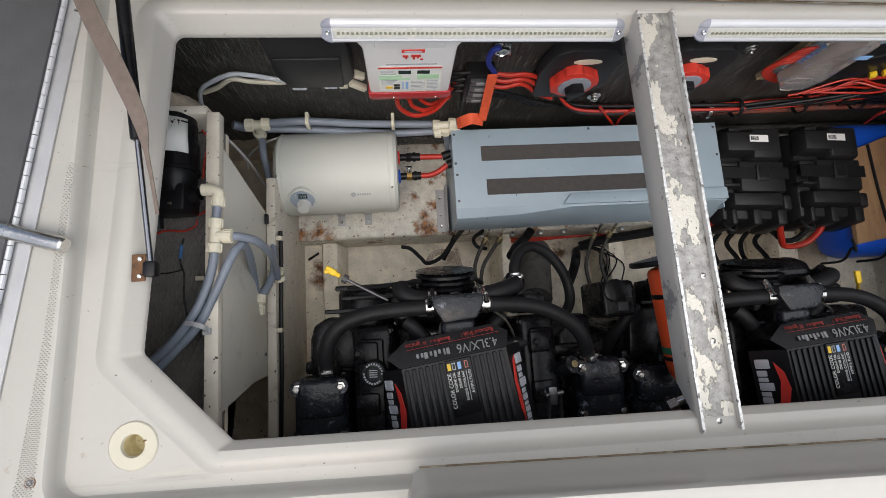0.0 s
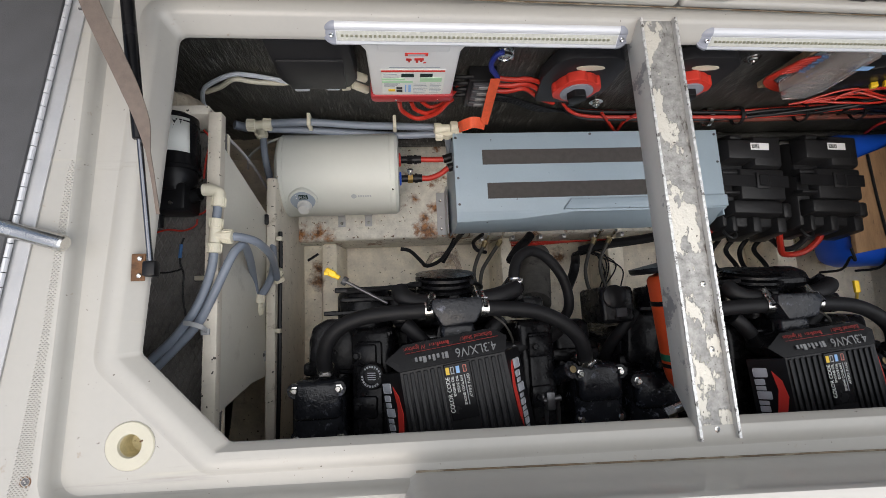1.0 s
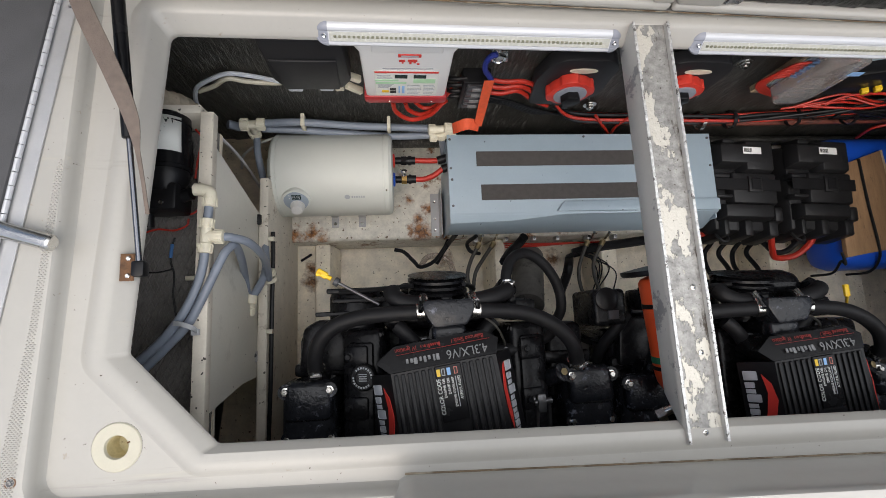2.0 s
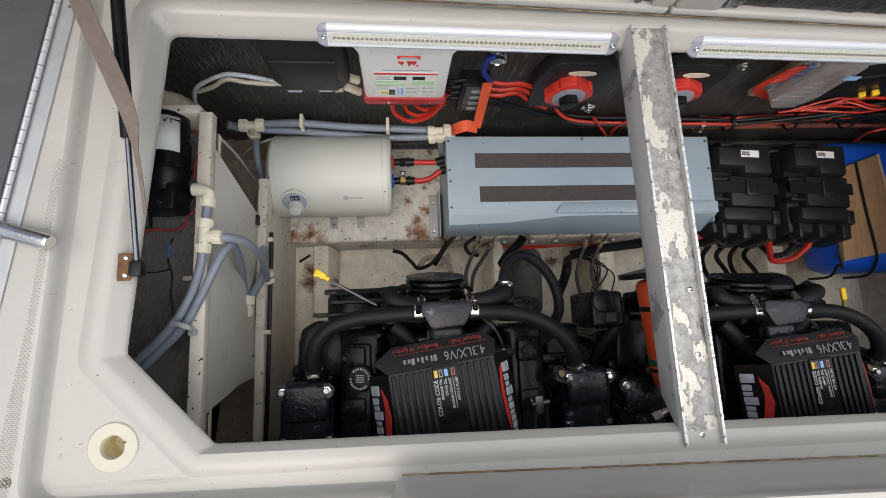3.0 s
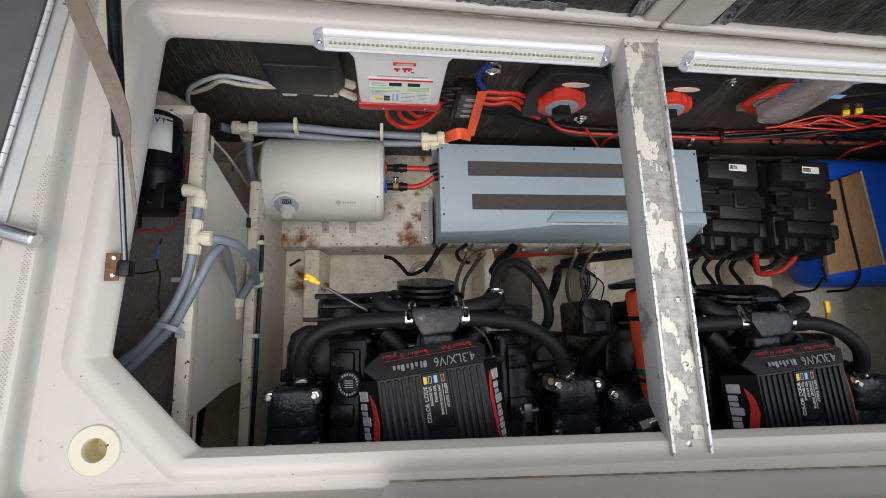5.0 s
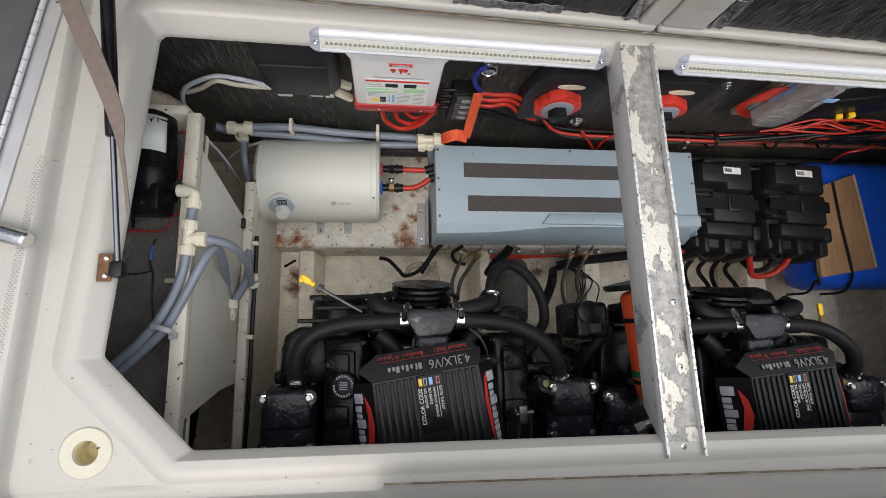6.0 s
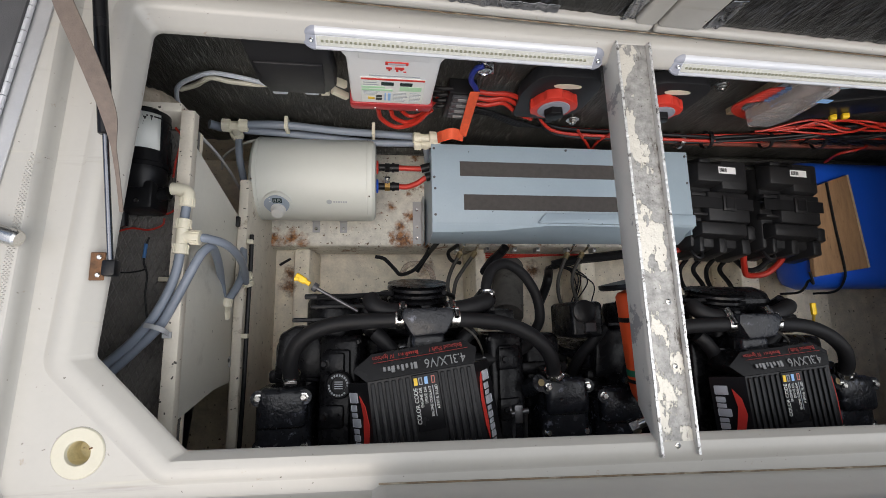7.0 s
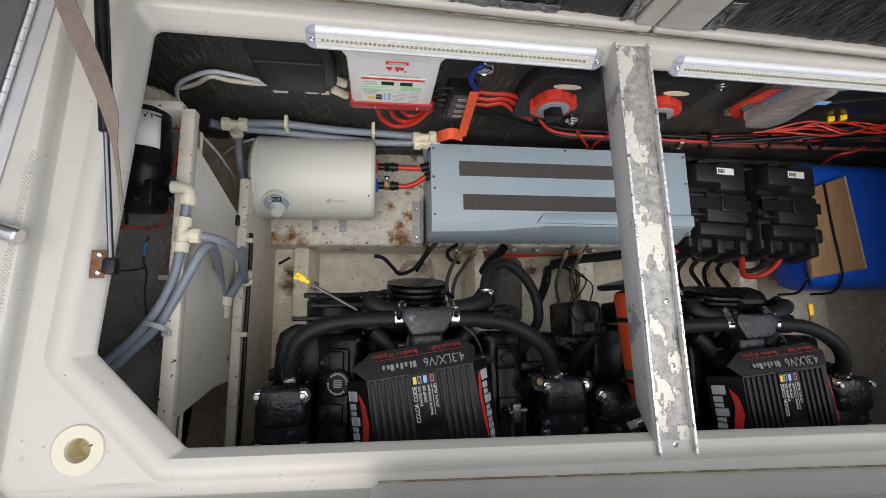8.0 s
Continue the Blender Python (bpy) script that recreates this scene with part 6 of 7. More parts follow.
def engine(dx, dy, cover, turn, dip, loop, label):
    """One V6 petrol engine; dx, dy shift it, cover and turn place its ribbed lid."""
    o = Vector((dx, dy, 0))
    M = Matrix.Translation(o)
    t = thing("engine", o + Vector((0.125, -0.3, -0.99)), label, "engine", "twin engines")

    def at(*p):
        return Vector(p) + o

    def moved(bm):
        bmesh.ops.transform(bm, matrix=M, verts=bm.verts)
        return bm

    part("block", moved(prism([(-0.10, -0.99), (0.35, -0.99), (0.40, -0.60), (0.33, -0.42), (-0.08, -0.42), (-0.15, -0.60)], 0.03, 0.72, pose(0, 0, 0, 90, 0, 0), 0.02)), BLACK_PAINT, t)
    part("intake", moved(rounded(0.015, 0.235, -0.55, -0.035, -0.43, -0.30, 0.015, 3)), BLACK_PAINT, t)
    for s, cx in ((-1, -0.060), (1, 0.306)):
        q = M @ Matrix.Translation((cx, -0.27, -0.335)) @ pose(0, 0, 0, 0, s * 16, 0)
        vc = part("valve_cover", rounded(-0.047, 0.047, -0.27, 0.245, -0.045, 0.035, 0.016, 3, q), BLACK_PAINT, t)
        part("cover_ridge", rounded(-0.030, 0.030, -0.26, 0.215, 0.034, 0.044, 0.006, 2, q), BLACK_PAINT, vc)
        for y in (0.185, 0.075, -0.03, -0.13):
            part("boss", rounded(-0.034, 0.020, y - 0.024, y + 0.024, 0.040, 0.052, 0.006, 2, q), BLACK_PAINT, vc)
            bolt_at(vc, q @ Vector((-0.022, y, 0.052)), q.to_3x3() @ Vector((0, 0, 1)), 0.0075, BLACK_PAINT)
        for y in (0.23, 0.13, 0.02):
            bolt_at(vc, q @ Vector((0.040 * -s, y, 0.020)), (0, 0, 1), 0.006, BLACK_PAINT)
        if s < 0:
            a = q @ Vector((0.014, 0.142, 0.050))
            ax = q.to_3x3() @ Vector((0, 0, 1))
            cap = part("oil_cap", lathe([(0.029, 0), (0.029, 0.012), (0.026, 0.016), (0.017, 0.0165), (0.016, 0.014)], a, ax, 14), BLACK_PLASTIC, t)
            cm = Matrix.Translation(a) @ q.to_3x3().to_4x4()
            bm = bmesh.new()
            for k in range(22):
                if k % 11 > 8:
                    continue
                box(bm, 0.0185, 0.0228, -0.0018, 0.0018, 0.0166, 0.0170, cm @ pose(0, 0, 0, 0, 0, k * 360 / 22))
            for k in range(4):
                box(bm, -0.009, 0.009, -0.0075 + k * 0.0045, -0.0055 + k * 0.0045, 0.0140, 0.0150, cm)
            part("print", bm, GREY_INK, cap)
    for s, cx in ((-1, -0.170), (1, 0.425)):
        part("manifold", moved(merge(rounded(cx - 0.050, cx + 0.050, -0.62, -0.03, -0.52, -0.375, 0.022, 3), rounded(cx - 0.058, cx + 0.058, -0.13, -0.10, -0.53, -0.36, 0.008, 2))), BLACK_PAINT, t)
        ex = cx - 0.012 if s < 0 else cx + 0.022
        elbow = part("exhaust_elbow", moved(merge(
            rounded(ex - 0.058, ex + 0.058, -0.285, -0.145, -0.44, -0.290, 0.026, 4),
            rounded(ex - 0.052, ex + 0.052, -0.215, -0.130, -0.335, -0.275, 0.016, 3),
            rods(((ex - 0.046, -0.150, -0.40), (ex - 0.046, -0.150, -0.279), 0.016), ((ex + 0.046, -0.150, -0.40), (ex + 0.046, -0.150, -0.279), 0.016), ((ex - 0.045, -0.252, -0.40), (ex - 0.045, -0.252, -0.300), 0.015), ((ex + 0.045, -0.252, -0.40), (ex + 0.045, -0.252, -0.300), 0.015)))), BLACK_CAST, t)
        for bx, by, bz in ((-0.046, -0.150, -0.279), (0.046, -0.150, -0.279), (-0.045, -0.252, -0.300), (0.045, -0.252, -0.300)):
            bolt_at(elbow, at(ex + bx, by, bz), (0, 0, 1), 0.0068, STEEL)
        hx = -0.163 if s < 0 else 0.417
        part("spigot", rods((at(hx, -0.145, -0.315), at(hx, -0.108, -0.285), 0.017), (at(hx, -0.125, -0.345), at(hx, -0.142, -0.30), 0.022)), BLACK_PAINT, elbow)
        if s < 0:
            line = [at(hx, -0.118, -0.290), at(-0.163, -0.082, -0.264), at(-0.145, -0.038, -0.246), at(-0.104, -0.010, -0.237), at(-0.039, 0.003, -0.230), at(0.075, 0.007, -0.222)]
        else:
            line = [at(hx, -0.128, -0.292), at(0.410, -0.100, -0.268), at(0.388, -0.062, -0.250), at(0.343, -0.026, -0.241), at(0.278, -0.003, -0.235), at(0.168, 0.007, -0.222)]
        part("coolant_hose", tube(line, 0.0166, 18, 10), RUBBER, t, "thick black rubber coolant hose")
        ring_clamp(t, line[0] + (line[1] - line[0]) * 0.25, line[1] - line[0], 0.0172)
        ring_clamp(t, line[-1] + (line[-2] - line[-1]) * 0.10, line[-1] - line[-2], 0.0172)
    th = part("thermostat_housing", moved(merge(prism([(0.068, 0.030), (0.172, 0.030), (0.176, 0.012), (0.158, -0.024), (0.088, -0.030), (0.066, 0.008)], -0.258, -0.192, None, 0.007), rounded(0.085, 0.158, -0.06, -0.02, -0.28, -0.215, 0.012, 3))), BLACK_CAST, t, "rough cast housing with worn paint and painted-in bluish reflections")
    part("plinth", moved(rods(((0.12, -0.055, -0.36), (0.12, -0.050, -0.235), 0.042))), BLACK_PAINT, th)
    for x, y, z in ((0.072, -0.062, -0.265), (0.165, -0.060, -0.262)):
        bolt_at(th, at(x, y, z), (0, 0.1, 1), 0.009)
    for pts in (((0.012, -0.020, -0.265), (0.030, -0.038, -0.262), (0.058, -0.072, -0.268), (0.066, -0.090, -0.285)), ((0.228, -0.018, -0.275), (0.205, -0.040, -0.272), (0.180, -0.070, -0.272), (0.165, -0.092, -0.285))):
        pts = [at(*p) for p in pts]
        part("bypass_hose", tube(pts, 0.0165, 14), RUBBER, t)
        ring_clamp(t, pts[2], pts[3] - pts[1], 0.0172)
    part("cross_hose", tube([at(0.225, -0.088, -0.30), at(0.29, -0.086, -0.31), at(0.345, -0.070, -0.33), at(0.38, -0.055, -0.35)], 0.0165, 14), RUBBER, t)
    part("stub_hose", tube([at(0.075, 0.022, -0.245), at(0.035, 0.026, -0.245), at(0.008, 0.040, -0.250), at(0.002, 0.055, -0.262)], 0.019, 16), RUBBER, t)
    part("stub_hose", tube([at(0.165, 0.024, -0.245), at(0.21, 0.030, -0.245), at(0.25, 0.042, -0.255), at(0.262, 0.05, -0.262)], 0.019, 16), RUBBER, t)
    ring_clamp(t, at(0.070, 0.022, -0.244), (1, 0, 0), 0.0198)
    ring_clamp(t, at(0.176, 0.025, -0.244), (1, 0.1, 0), 0.0198)
    prof = [(0.02, 0)]
    for k in range(4):
        prof += [(0.069, 0.002 + k * 0.013), (0.069, 0.005 + k * 0.013), (0.056, 0.0085 + k * 0.013), (0.069, 0.012 + k * 0.013)]
    part("pulley", moved(lathe(prof + [(0.050, 0.054), (0.02, 0.056)], (0.108, 0.042, -0.325), (0, 1, 0.25), 48)), BLACK_PAINT, t)
    part("pulley_hub", moved(rods(((0.108, -0.02, -0.32), (0.108, 0.05, -0.303), 0.035))), BLACK_PAINT, t)
    bolt_at(t, at(0.12, 0.036, -0.268), (0, 0.3, 1), 0.011, BLACK_PAINT)
    part("water_pump", moved(merge(rounded(-0.02, 0.235, -0.03, 0.02, -0.55, -0.30, 0.02, 3), rods(((0.108, 0.0, -0.55), (0.108, 0.09, -0.55), 0.085), ((0.0, 0.01, -0.42), (0.0, 0.06, -0.42), 0.05)))), BLACK_PAINT, t)
    alt = part("alternator", moved(merge(lathe([(0.03, 0), (0.062, 0.004), (0.066, 0.02), (0.066, 0.10), (0.060, 0.115), (0.03, 0.12)], (-0.085, -0.05, -0.40), (0, 1, 0), 28), rounded(-0.150, -0.03, 0.058, 0.070, -0.345, -0.335, 0.003), rounded(-0.135, 0.0, 0.035, 0.046, -0.34, -0.328, 0.003))), BLACK_PAINT, t)
    part("belt", moved(merge(tube([(-0.12, 0.060, -0.335), (0.0, 0.064, -0.30), (0.05, 0.066, -0.275)], 0.0055, 8), tube([(0.165, 0.066, -0.275), (0.20, 0.060, -0.36), (0.21, 0.05, -0.5)], 0.0055, 8))), RUBBER, t)
    part("bracket", moved(rounded(-0.175, -0.06, 0.006, 0.016, -0.342, -0.334, 0.002, 1)), BLACK_PAINT, t)
    part("shroud", moved(prism([(-0.205, -0.02), (-0.17, 0.0), (-0.10, -0.005), (-0.10, -0.12), (-0.215, -0.12)], -0.40, -0.345, None, 0.01)), BLACK_PAINT, t)
    if not loop:
        part("hump", moved(merge(rounded(0.06, 0.25, 0.02, 0.10, -0.40, -0.27, 0.045, 5))), BLACK_PAINT, t)
    if loop:
        part("loop_hose", tube([at(0.262, 0.058, -0.27), at(0.264, 0.085, -0.275), at(0.282, 0.120, -0.29), at(0.322, 0.136, -0.31), at(0.370, 0.112, -0.33), at(0.408, 0.060, -0.35), at(0.420, 0.0, -0.37), at(0.40, -0.045, -0.40)], 0.0125, 16, 8), RUBBER, t, "bent black rubber hose loop")
        ring_clamp(t, at(0.262, 0.062, -0.27), (0, 1, 0), 0.0132)
    part("outlet", moved(merge(rods(((0.25, 0.035, -0.30), (0.262, 0.055, -0.268), 0.024), ((0.22, 0.02, -0.33), (0.29, 0.03, -0.31), 0.028)), rounded(0.27, 0.34, -0.02, 0.03, -0.42, -0.31, 0.012, 2))), BLACK_PAINT, t)
    lk = part("linkage", moved(merge(rods(((0.312, -0.205, -0.285), (0.352, -0.200, -0.285), 0.007), ((0.32, -0.205, -0.285), (0.318, -0.27, -0.30), 0.005), ((0.345, -0.20, -0.285), (0.352, -0.26, -0.31), 0.005), ((0.30, -0.195, -0.287), (0.312, -0.198, -0.287), 0.010)), rounded(0.318, 0.338, -0.225, -0.185, -0.31, -0.276, 0.004))), DARK_BOLT, t)
    part("side_cylinder", moved(rods(((0.36, -0.16, -0.33), (0.38, -0.14, -0.275), 0.020))), BLACK_CAST, t)
    part("cap_ring", lathe([(0.006, 0), (0.008, 0.003), (0.004, 0.004)], at(0.381, -0.139, -0.274), (0.2, 0.2, 1), 16), BRASS_DARK, t, "copper coloured plug")
    for y, x in ((-0.085, 0.255), (-0.15, 0.262), (-0.21, 0.258)):
        bolt_at(t, at(x, y, -0.298), (0.1, 0, 1), 0.007)
    part("rail_pipe", tube([at(0.262, -0.09, -0.305), at(0.268, -0.2, -0.30), at(0.262, -0.32, -0.305)], 0.006, 8), DARK_BOLT, t)
    part("earth_wire", tube([at(0.19, 0.0, -0.25), at(0.225, -0.03, -0.24), at(0.245, -0.06, -0.262), at(0.255, -0.075, -0.295)], 0.0026, 6), CABLE_GREY, t)
    # ribbed lid
    C = Matrix.Translation(cover) @ pose(0, 0, 0, 0, 0, turn)
    lid = part("engine_lid", merge(prism([(-0.104, -0.34), (0.104, -0.34), (0.104, 0.0), (-0.104, 0.0)], -0.06, -0.006, C, 0.006)), BLACK_PLASTIC, t, "black ribbed plastic engine lid")
    secs = []
    bm = bmesh.new()
    for y, wt, wb in ((0.0, 0.106, 0.148), (-0.34, 0.112, 0.156)):
        secs.append([bm.verts.new(C @ Vector(v)) for v in ((-wb, y - 0.002, -0.064), (-wt, y, -0.004), (wt, y, -0.004), (wb, y - 0.002, -0.064))])
    for k in range(3):
        bm.faces.new((secs[0][k], secs[0][k + 1], secs[1][k + 1], secs[1][k]))
    bm.faces.new(secs[0])
    bm.faces.new(secs[1][::-1])
    part("skirt", bm, BLACK_PLASTIC, lid)
    bm = bmesh.new()
    f0 = [bm.verts.new(C @ Vector(v)) for v in ((-0.108, 0.001, -0.003), (0.108, 0.001, -0.003), (0.118, 0.030, -0.012), (0.092, 0.050, -0.020), (-0.092, 0.050, -0.020), (-0.132, 0.024, -0.012))]
    f1 = [bm.verts.new(v.co - Vector((0, 0, 0.07))) for v in f0]
    bm.faces.new(f0)
    bm.faces.new(f1[::-1])
    for k in range(6):
        bm.faces.new((f0[k], f1[k], f1[(k + 1) % 6], f0[(k + 1) % 6]))
    title = part("title_panel", bm, BLACK_GLOSS, lid, "glossy black front panel with red edge lines")
    T = C @ Matrix.Translation((0.0, 0.022, -0.0085)) @ pose(0, 0, 0, 19, 0, 180)
    words("lettering", "4.3LX/V6", 0.026, T @ Matrix.Translation((-0.050, 0.006, 0.0012)), GREY_DIM, title, 0.85)
    for k, w in enumerate((0.010, 0.006, 0.008, 0.008, 0.007, 0.011, 0.008, 0.008)):
        part("print_bar", rounded(0.006 + k * 0.0088, 0.006 + k * 0.0088 + w * 0.7, 0.000, 0.013 if k in (0, 1, 3, 5) else 0.009, 0.0010, 0.0016, 0.0012, 1, T), GREY_DIM, title)
    part("red_line", rounded(-0.100, 0.090, -0.0115, -0.0105, 0.0010, 0.0016, 0.0002, 1, T), RED_DIM, title)
    words("lettering", "Balanced Shaft /", 0.0125, T @ Matrix.Translation((-0.056, -0.0195, 0.0012)), RED_DIM, title, 0.85)
    for k, w in enumerate((0.0052, 0.0036, 0.0036, 0.0036, 0.0036, 0.0040, 0.0022, 0.0036, 0.0018, 0.0026)):
        part("print_bar", rounded(0.000 + k * 0.0042, 0.000 + k * 0.0042 + w * 0.7, -0.0225, -0.0145 if k in (0, 5) else -0.0172, 0.0010, 0.0016, 0.0002, 1, T), RED_DIM, title)
    words("lettering", "IV Ignition", 0.0125, T @ Matrix.Translation((0.070, -0.0195, 0.0012)), RED_DIM, title, 0.85)
    for x in [-0.097 + 0.0135 * k for k in range(6)] + [0.040 + 0.0135 * k for k in range(5)]:
        part("rib", rounded(x - 0.0042, x + 0.0042, -0.335, -0.004, -0.006, 0.0, 0.0022, 2, C), BLACK_PLASTIC, lid)
    pl = part("label_plate", rounded(-0.021, 0.032, -0.110, -0.002, -0.007, -0.0005, 0.0015, 1, C), BLACK_GLOSS, lid, "black colour code label")
    for x, mt in ((-0.0145, YELLOW), (-0.005, GREY_INK), (0.006, PALE_BLUE), (0.020, RED_SOFT)):
        part("colour_mark", rounded(x - 0.0035, x + 0.0035, -0.022, -0.008, -0.0006, 0.0002, 0.0001, 1, C), mt, pl)
        if mt in (GREY_INK, RED_SOFT):
            part("mark_centre", rounded(x - 0.0022, x + 0.0022, -0.0205, -0.0095, 0.0, 0.0004, 0.0001, 1, C), BLACK_PLASTIC, pl)
    L_ = C @ pose(0, 0, 0, 0, 0, 90)
    for text, x, size in (("COLOR CODE", -0.0165, 0.0115), ("ENGINE OIL", -0.0072, 0.0078), ("DRIVE OIL", 0.0020, 0.0078), ("ENGINE COOLANT", 0.0110, 0.0072), ("ATF/P.S. FLUID", 0.0240, 0.0078)):
        words("lettering", text, size, L_ @ Matrix.Translation((-0.026, -x, 0.0002)), WHITE_INK, pl, 0.92, 0.0003, "RIGHT")
    part("print_bar", rounded(0.0165, 0.0180, -0.085, -0.026, -0.0005, 0.0002, 0.0001, 1, C), GREY_INK, pl)
    part("nut_plate", rounded(-0.030, 0.034, -0.200, -0.112, -0.008, -0.003, 0.002, 1, C), BLACK_PLASTIC, lid)
    bolt_at(lid, C @ Vector((0.008, -0.140, -0.003)), (0, 0, 1), 0.0065, STEEL)
    for s in (-1, 1):
        G = C @ frame_of((s * 0.1295, -0.02, -0.0335), (0, -1, 0), (0.70, 0, 1) if s < 0 else (0.70, 0, -1))
        x = 0.000
        for k, w in enumerate((0.024, 0.015, 0.011, 0.020, 0.011, 0.015, 0.010, 0.013, 0.015, 0.011)):
            part("emblem_bar", rounded(x, x + w * 0.82, -0.027 if s < 0 else -0.012, (0.000 if k in (0, 3) else -0.008) if s < 0 else (0.016 if k in (0, 3) else 0.008), 0.0, 0.0016, 0.002 if w > 0.012 else 0.001, 2, G), SILVER_INK, lid)
            x += w
        part("red_emblem", prism([(0.006, 0.008), (0.045, 0.014), (0.085, 0.006), (0.118, -0.004), (0.098, 0.020), (0.060, 0.030), (0.026, 0.024)] if s < 0 else [(0.0, -0.016), (0.05, -0.024), (0.10, -0.018), (0.13, -0.022), (0.10, -0.032), (0.05, -0.036), (0.01, -0.026)], 0.0, 0.0014, G), RED_INK, lid, "red swoosh emblem")
    if dip:
        d = [Vector(p) for p in dip]
        part("dipstick_tube", rods((d[1], d[2], 0.0036)), DARK_BOLT, t)
        dh = part("dipstick_handle", merge(rounded(-0.017, 0.009, -0.0075, 0.0075, -0.005, 0.005, 0.004, 3, Matrix.Translation(d[0]) @ pose(0, 0, 0, 0, 0, math.degrees(math.atan2((d[1] - d[0]).y, (d[1] - d[0]).x)))), rods((d[0], d[0].lerp(d[1], 0.6), 0.005))), YELLOW, t, "yellow plastic dipstick handle")
        part("grip_ring", rounded(-0.016, -0.006, -0.0035, 0.0035, 0.005, 0.0085, 0.001, 1, Matrix.Translation(d[0])), YELLOW, dh)
        part("dipstick_seal", rods((d[0].lerp(d[1], 0.85), d[1] + (d[1] - d[0]) * 0.15, 0.0095)), GREY_PLASTIC, t)
    return t


engine(0.0, 0.0, (0.103, -0.098, -0.168), 8.0, [(-0.142, 0.095, -0.250), (-0.115, 0.078, -0.250), (-0.025, 0.026, -0.250)], True, "black V6 petrol engine with a ribbed plastic lid and yellow dipstick")
engine(0.761, -0.024, (0.914, -0.121, -0.172), 5.0, None, False, "black V6 petrol engine with a ribbed plastic lid, behind the beam")
tagged(part("dipstick", merge(rounded(-0.007, 0.007, -0.016, 0.016, -0.004, 0.004, 0.002, 2, Matrix.Translation((1.198, 0.017, -0.360))), rods(((1.197, 0.004, -0.360), (1.335, -0.035, -0.5), 0.004))), YELLOW), "yellow dipstick handle beside the second engine", "dipstick")

# ---- fire extinguisher between the engines ----
ext = thing("fire_extinguisher", (0.63, -0.05, -0.40), "orange automatic fire extinguisher lying between the engines", "fire extinguisher")
EA, EB = Vector((0.594, 0.058, -0.200)), Vector((0.621, -0.186, -0.214))
EL = (EB - EA).length
part("bottle", lathe([(0.018, -0.012), (0.046, -0.002), (0.0515, 0.006), (0.0515, EL * 0.80), (0.048, EL * 0.90), (0.038, EL * 0.98), (0.018, EL * 1.02)], EA, EB - EA, 40), ORANGE, ext)
part("band", lathe([(0.0515, -0.005), (0.0527, -0.005), (0.0527, 0.005), (0.0515, 0.005)], EA.lerp(EB, 0.23), EB - EA, 40), BLACK_PLASTIC, ext, "black retaining band")
part("band", lathe([(0.0515, -0.004), (0.0527, -0.004), (0.0527, 0.004), (0.0515, 0.004)], EA.lerp(EB, 0.77), EB - EA, 40), BLACK_PLASTIC, ext, "black retaining band")
part("green_band", lathe([(0.0516, -0.007), (0.0521, -0.007), (0.0521, 0.007), (0.0516, 0.007)], EA.lerp(EB, 0.70), EB - EA, 40), GREEN, ext, "green painted band")
part("head", lathe([(0.074, 0), (0.078, 0.004), (0.078, 0.012), (0.05, 0.016), (0.018, 0.020), (0.015, 0.05)], EA + Vector((-0.006, 0.010, -0.004)), EA - EB, 40), BLACK_PLASTIC, ext, "black head collar")
part("valve", rods((EA + Vector((-0.004, 0.03, 0)), EA + Vector((-0.006, 0.062, 0.004)), 0.010)), BRASS, ext)
bm = bmesh.new()
for k, (f0_, f1_, a0) in enumerate(((0.14, 0.18, 62), (0.34, 0.37, 58), (0.40, 0.43, 62), (0.46, 0.48, 60), (0.52, 0.55, 64))):
    n = 5
    for i in range(n):
        q = []
        for ff, aa in ((f0_, a0 - i * 5), (f0_, a0 - i * 5 - 3.4), (f1_, a0 - i * 5 - 3.4), (f1_, a0 - i * 5)):
            q.append(bm.verts.new(EA.lerp(EB, ff) + Vector((-0.0520 * math.sin(radians(aa)), 0, 0.0520 * math.cos(radians(aa))))))
        bm.faces.new(q)
part("print", bm, RED_DARK, ext, "faint printed bars")

# ---- between the engines and under the shelf edge ----
pump2 = thing("belt_pump", (0.55, -0.02, -0.6), "black belt-driven pump beside the second engine", "pump")
part("reservoir", rounded(0.49, 0.575, -0.045, 0.045, -0.48, -0.335, 0.012, 3), BLACK_PAINT, pump2)
part("filler_cap", lathe([(0.026, 0), (0.028, 0.004), (0.028, 0.012), (0.02, 0.016)], (0.520, 0.020, -0.335), (0, 0, 1), 24), BLACK_PLASTIC, pump2)
part("plate", rounded(0.525, 0.552, -0.030, -0.008, -0.336, -0.332, 0.001, 1), GREY_PLASTIC, pump2, "grey plate")
part("pulley", lathe([(0.02, 0), (0.075, 0.003), (0.075, 0.010), (0.066, 0.014), (0.075, 0.018), (0.075, 0.024), (0.02, 0.028)], (0.575, -0.10, -0.47), (0.15, 1, 0.2), 40), BLACK_PAINT, pump2)
part("hose", tube([(0.585, -0.02, -0.36), (0.555, -0.05, -0.355), (0.525, -0.10, -0.39), (0.52, -0.16, -0.45)], 0.014, 14), RUBBER, pump2)
tagged(part("steel_plate", rounded(0.535, 0.665, -0.30, -0.073, -0.72, -0.712, 0.001, 1), HINGE), "grey metal plate with a rusty stain between the engines", "plate")
fit_ = thing("hose_tail", (0.545, -0.22, -0.24), "steel threaded hose tail", "fitting")
part("barrel", rods(((0.563, -0.232, -0.220), (0.603, -0.210, -0.200), 0.011)), STEEL, fit_)
part("hex", rods(((0.557, -0.234, -0.220), (0.574, -0.227, -0.215), 0.0155, 0.0155, 6)), STEEL, fit_)

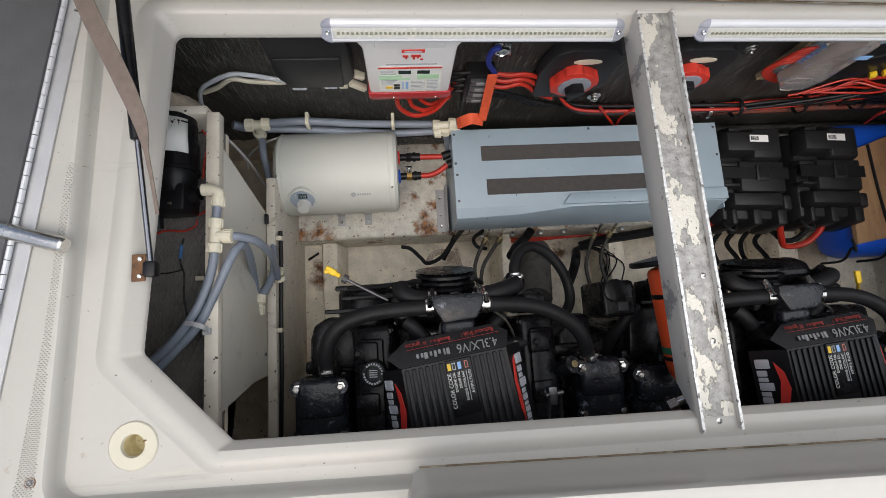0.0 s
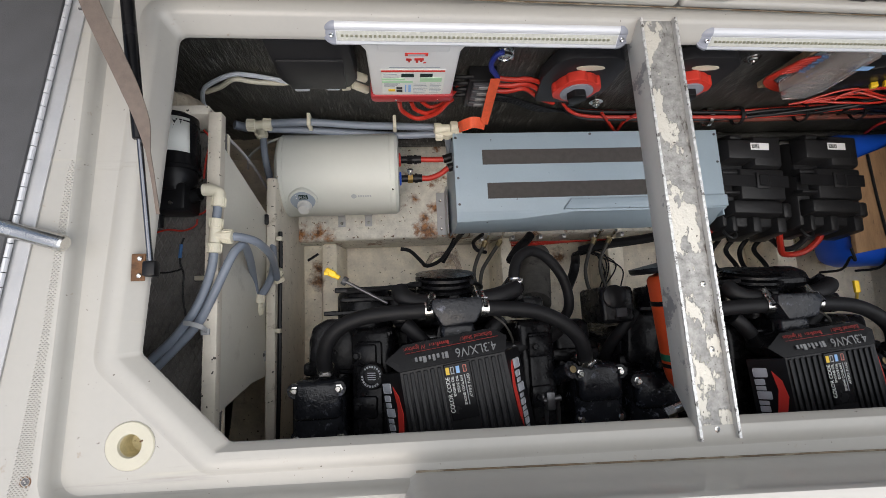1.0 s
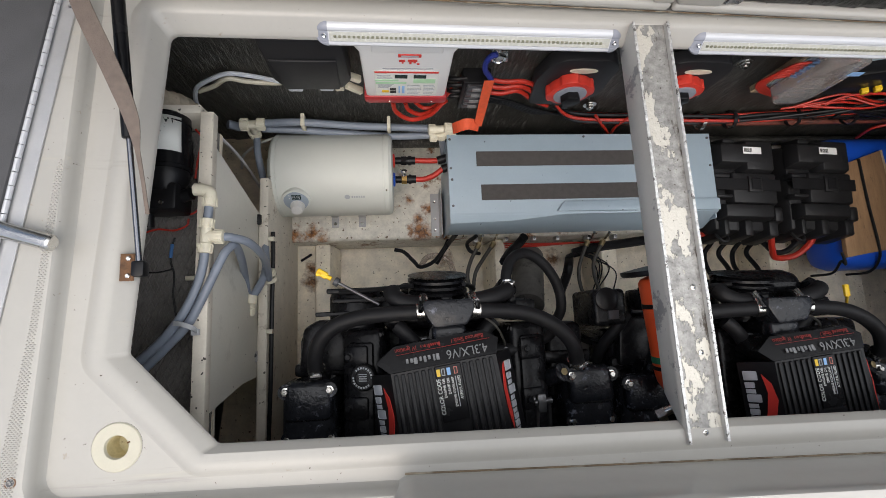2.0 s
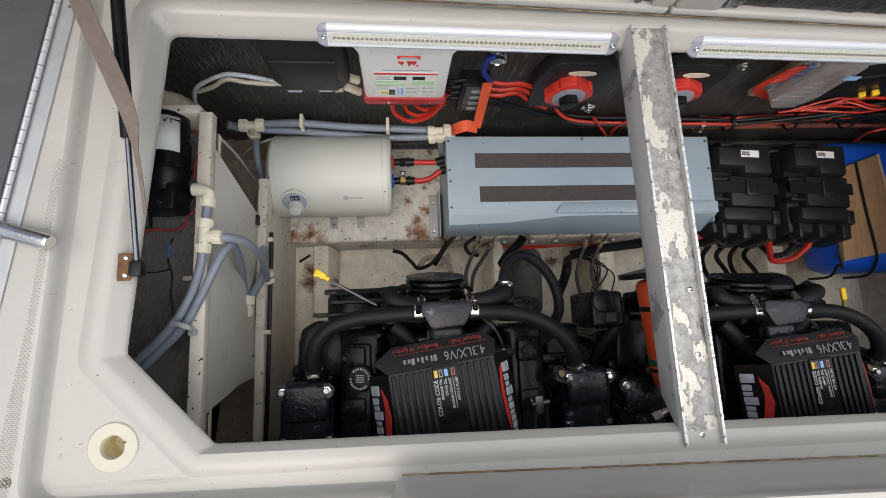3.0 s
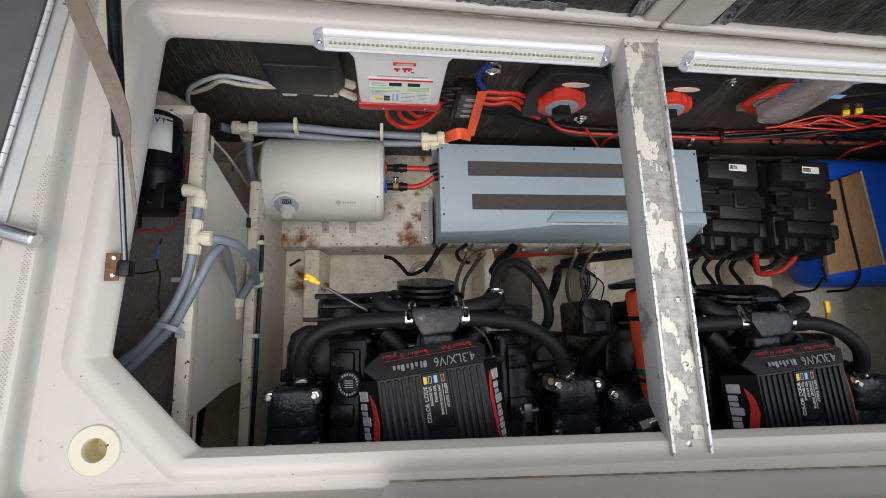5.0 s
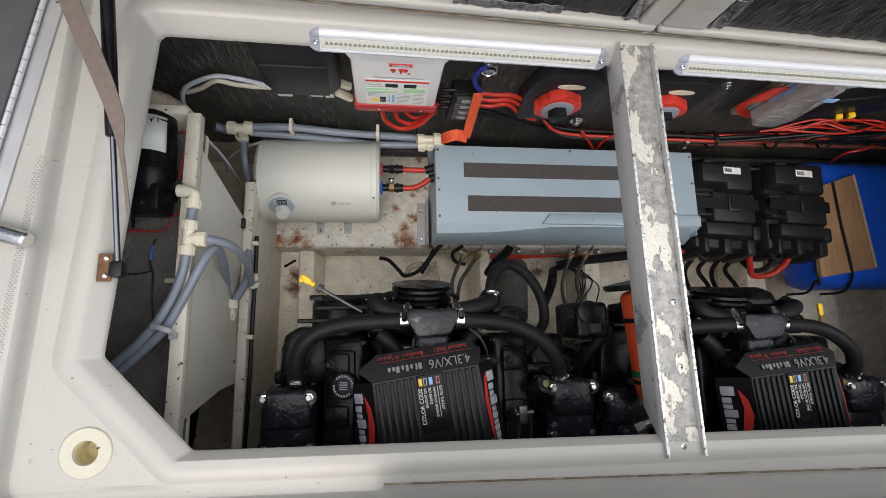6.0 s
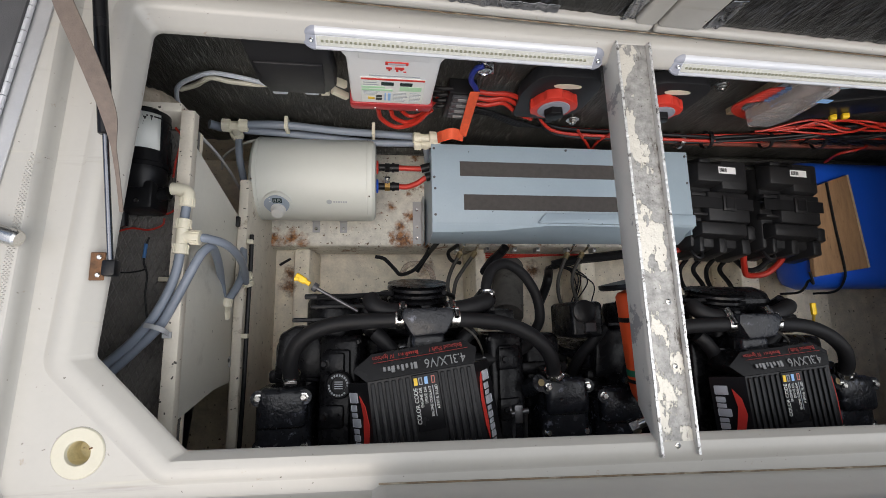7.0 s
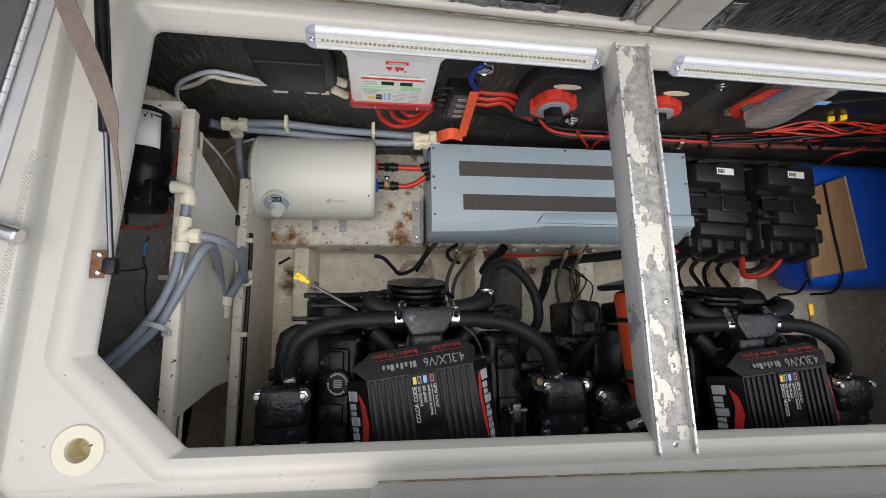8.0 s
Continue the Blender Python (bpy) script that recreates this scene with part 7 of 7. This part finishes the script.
for rod_, tail in (([(0.297, 0.252, -0.709), (0.317, 0.252, -0.901)], [(0.298, 0.237, -0.800), (0.265, 0.175, -0.800), (0.253, 0.121, -0.800), (0.269, 0.062, -0.800)]), ([(0.330, 0.252, -0.620), (0.370, 0.252, -0.891)], [(0.350, 0.238, -0.800), (0.310, 0.184, -0.800), (0.282, 0.139, -0.800), (0.270, 0.081, -0.800)]), ([(0.674, 0.252, -0.700), (0.743, 0.252, -0.920)], [(0.689, 0.234, -0.800), (0.663, 0.178, -0.800), (0.648, 0.119, -0.800), (0.661, 0.049, -0.800), (0.715, -0.024, -0.800)]), ([(0.732, 0.252, -0.713), (0.799, 0.252, -0.910)], [(0.746, 0.235, -0.800), (0.712, 0.176, -0.800), (0.703, 0.132, -0.800), (0.714, 0.075, -0.800), (0.737, 0.026, -0.800)])):
    t = thing("control_cable", rod_[1], "control cable with a bright rod at the shelf edge", "control cable")
    part("rod", rods((rod_[0], rod_[1], 0.0045)), STEEL, t)
    part("gland", rods((rod_[1], tail[0], 0.010), (tail[0], Vector(tail[0]).lerp(Vector(tail[1]), 0.25), 0.009)), BRASS_DARK, t)
    part("sheath", tube(tail, 0.0065, 10), CABLE_GREY, t)
cable("engine_cable", [(0.202, 0.250, -0.654), (0.194, 0.245, -0.820), (0.174, 0.217, -0.840), (0.153, 0.182, -0.860)], 0.008, RUBBER, "black cable dropping from the grey box")
cable("engine_cable", [(0.274, 0.250, -0.702), (0.258, 0.242, -0.800), (0.268, 0.214, -0.800), (0.303, 0.207, -0.820)], 0.0065, RUBBER, "black cable bending under the grey box")
cable("engine_hose", [(0.444, 0.250, -0.736), (0.431, 0.231, -0.760), (0.391, 0.200, -0.720), (0.350, 0.157, -0.660)], 0.015, RUBBER, "black hose with a clamp at the shelf edge", "hose")
cable("old_hose", [(0.006, 0.230, -0.820), (0.038, 0.221, -0.820), (0.072, 0.187, -0.820), (0.094, 0.167, -0.820), (0.140, 0.184, -0.820), (0.176, 0.226, -0.820), (0.195, 0.261, -0.820)], 0.0065, RUBBER, "old black hose hanging under the shelf edge", "hose")
cable("harness", [(0.780, 0.250, -1.217), (0.627, 0.164, -0.830), (0.603, 0.117, -0.800), (0.562, 0.062, -0.760)], 0.016, RUBBER, "taped black wiring harness between the engines", "harness")
for k in range(5):
    r = random.Random(300 + k)
    cable("thin_wire", [(0.621, 0.185, -0.830), (0.66 + 0.06 * r.random(), 0.20, -0.84), (0.70 + 0.10 * r.random(), 0.13 + 0.04 * r.random(), -0.84), (0.66 + 0.12 * r.random(), 0.06, -0.82)], 0.0024, RUBBER, "thin loose black wire between the engines")
for i, x in enumerate((0.29, 0.40, 0.50, 0.585, 0.70, 0.80)):
    t = thing("p_clip", (x, 0.258, -0.82), "small steel clip screwed to the shelf edge", "clip")
    part("band", rounded(x - 0.007, x + 0.007, 0.246, 0.2625, -0.845, -0.805, 0.003), HINGE, t)
    part("screw", lathe([(0.005, 0), (0.004, 0.003)], (x, 0.256, -0.806), (0, -0.3, 1), 8), DARK_BOLT, t)
for i in range(3):
    cable("red_wire", [(0.36, 0.245 - 0.006 * i, -0.845 - 0.006 * i), (0.5, 0.242 - 0.005 * i, -0.85), (0.65, 0.240, -0.842 - 0.008 * i), (0.84, 0.242, -0.85), (1.05, 0.24, -0.84 - 0.004 * i)], 0.0024, RED_CABLE, "thin red wire clipped along the shelf edge")
cable("black_conduit", [(0.66, 0.205, -0.87), (0.74, 0.222, -0.85), (0.84, 0.232, -0.845), (0.92, 0.240, -0.83), (0.96, 0.250, -0.80)], 0.017, RUBBER, "thick black conduit along the shelf edge", "conduit")
for i in range(4):
    r = random.Random(160 + i)
    x = 1.16 + 0.055 * i
    cable("black_cable", [(x, 0.22, -0.80), (x - 0.02, 0.18, -0.82), (x - 0.05 + 0.06 * r.random(), 0.12, -0.78), (x - 0.06, 0.05, -0.70)], 0.008, RUBBER, "black cable dropping behind the second engine")
tagged(part("clear_hose", tube([(0.10, 0.18, -0.90), (0.12, 0.205, -0.87), (0.16, 0.21, -0.86), (0.20, 0.19, -0.87), (0.215, 0.15, -0.88)], 0.010, 12), CLEAR), "yellowed clear hose loop under the shelf", "hose")
tagged(part("exhaust_pipe", tube([(0.50, 0.20, -0.90), (0.47, 0.12, -0.82), (0.44, 0.02, -0.74)], 0.055, 20, 8), SOOTY), "sooty grey exhaust pipe behind the first engine", "pipe")
tagged(part("dropped_clip", rounded(-0.004, 0.004, -0.022, 0.022, -0.004, 0.004, 0.002, 2, Matrix.Translation((-0.303, 0.220, -0.881)) @ pose(0, 0, 0, 0, 0, -58)), RUBBER), "dark rubber scrap lying on the bilge step", "scrap")
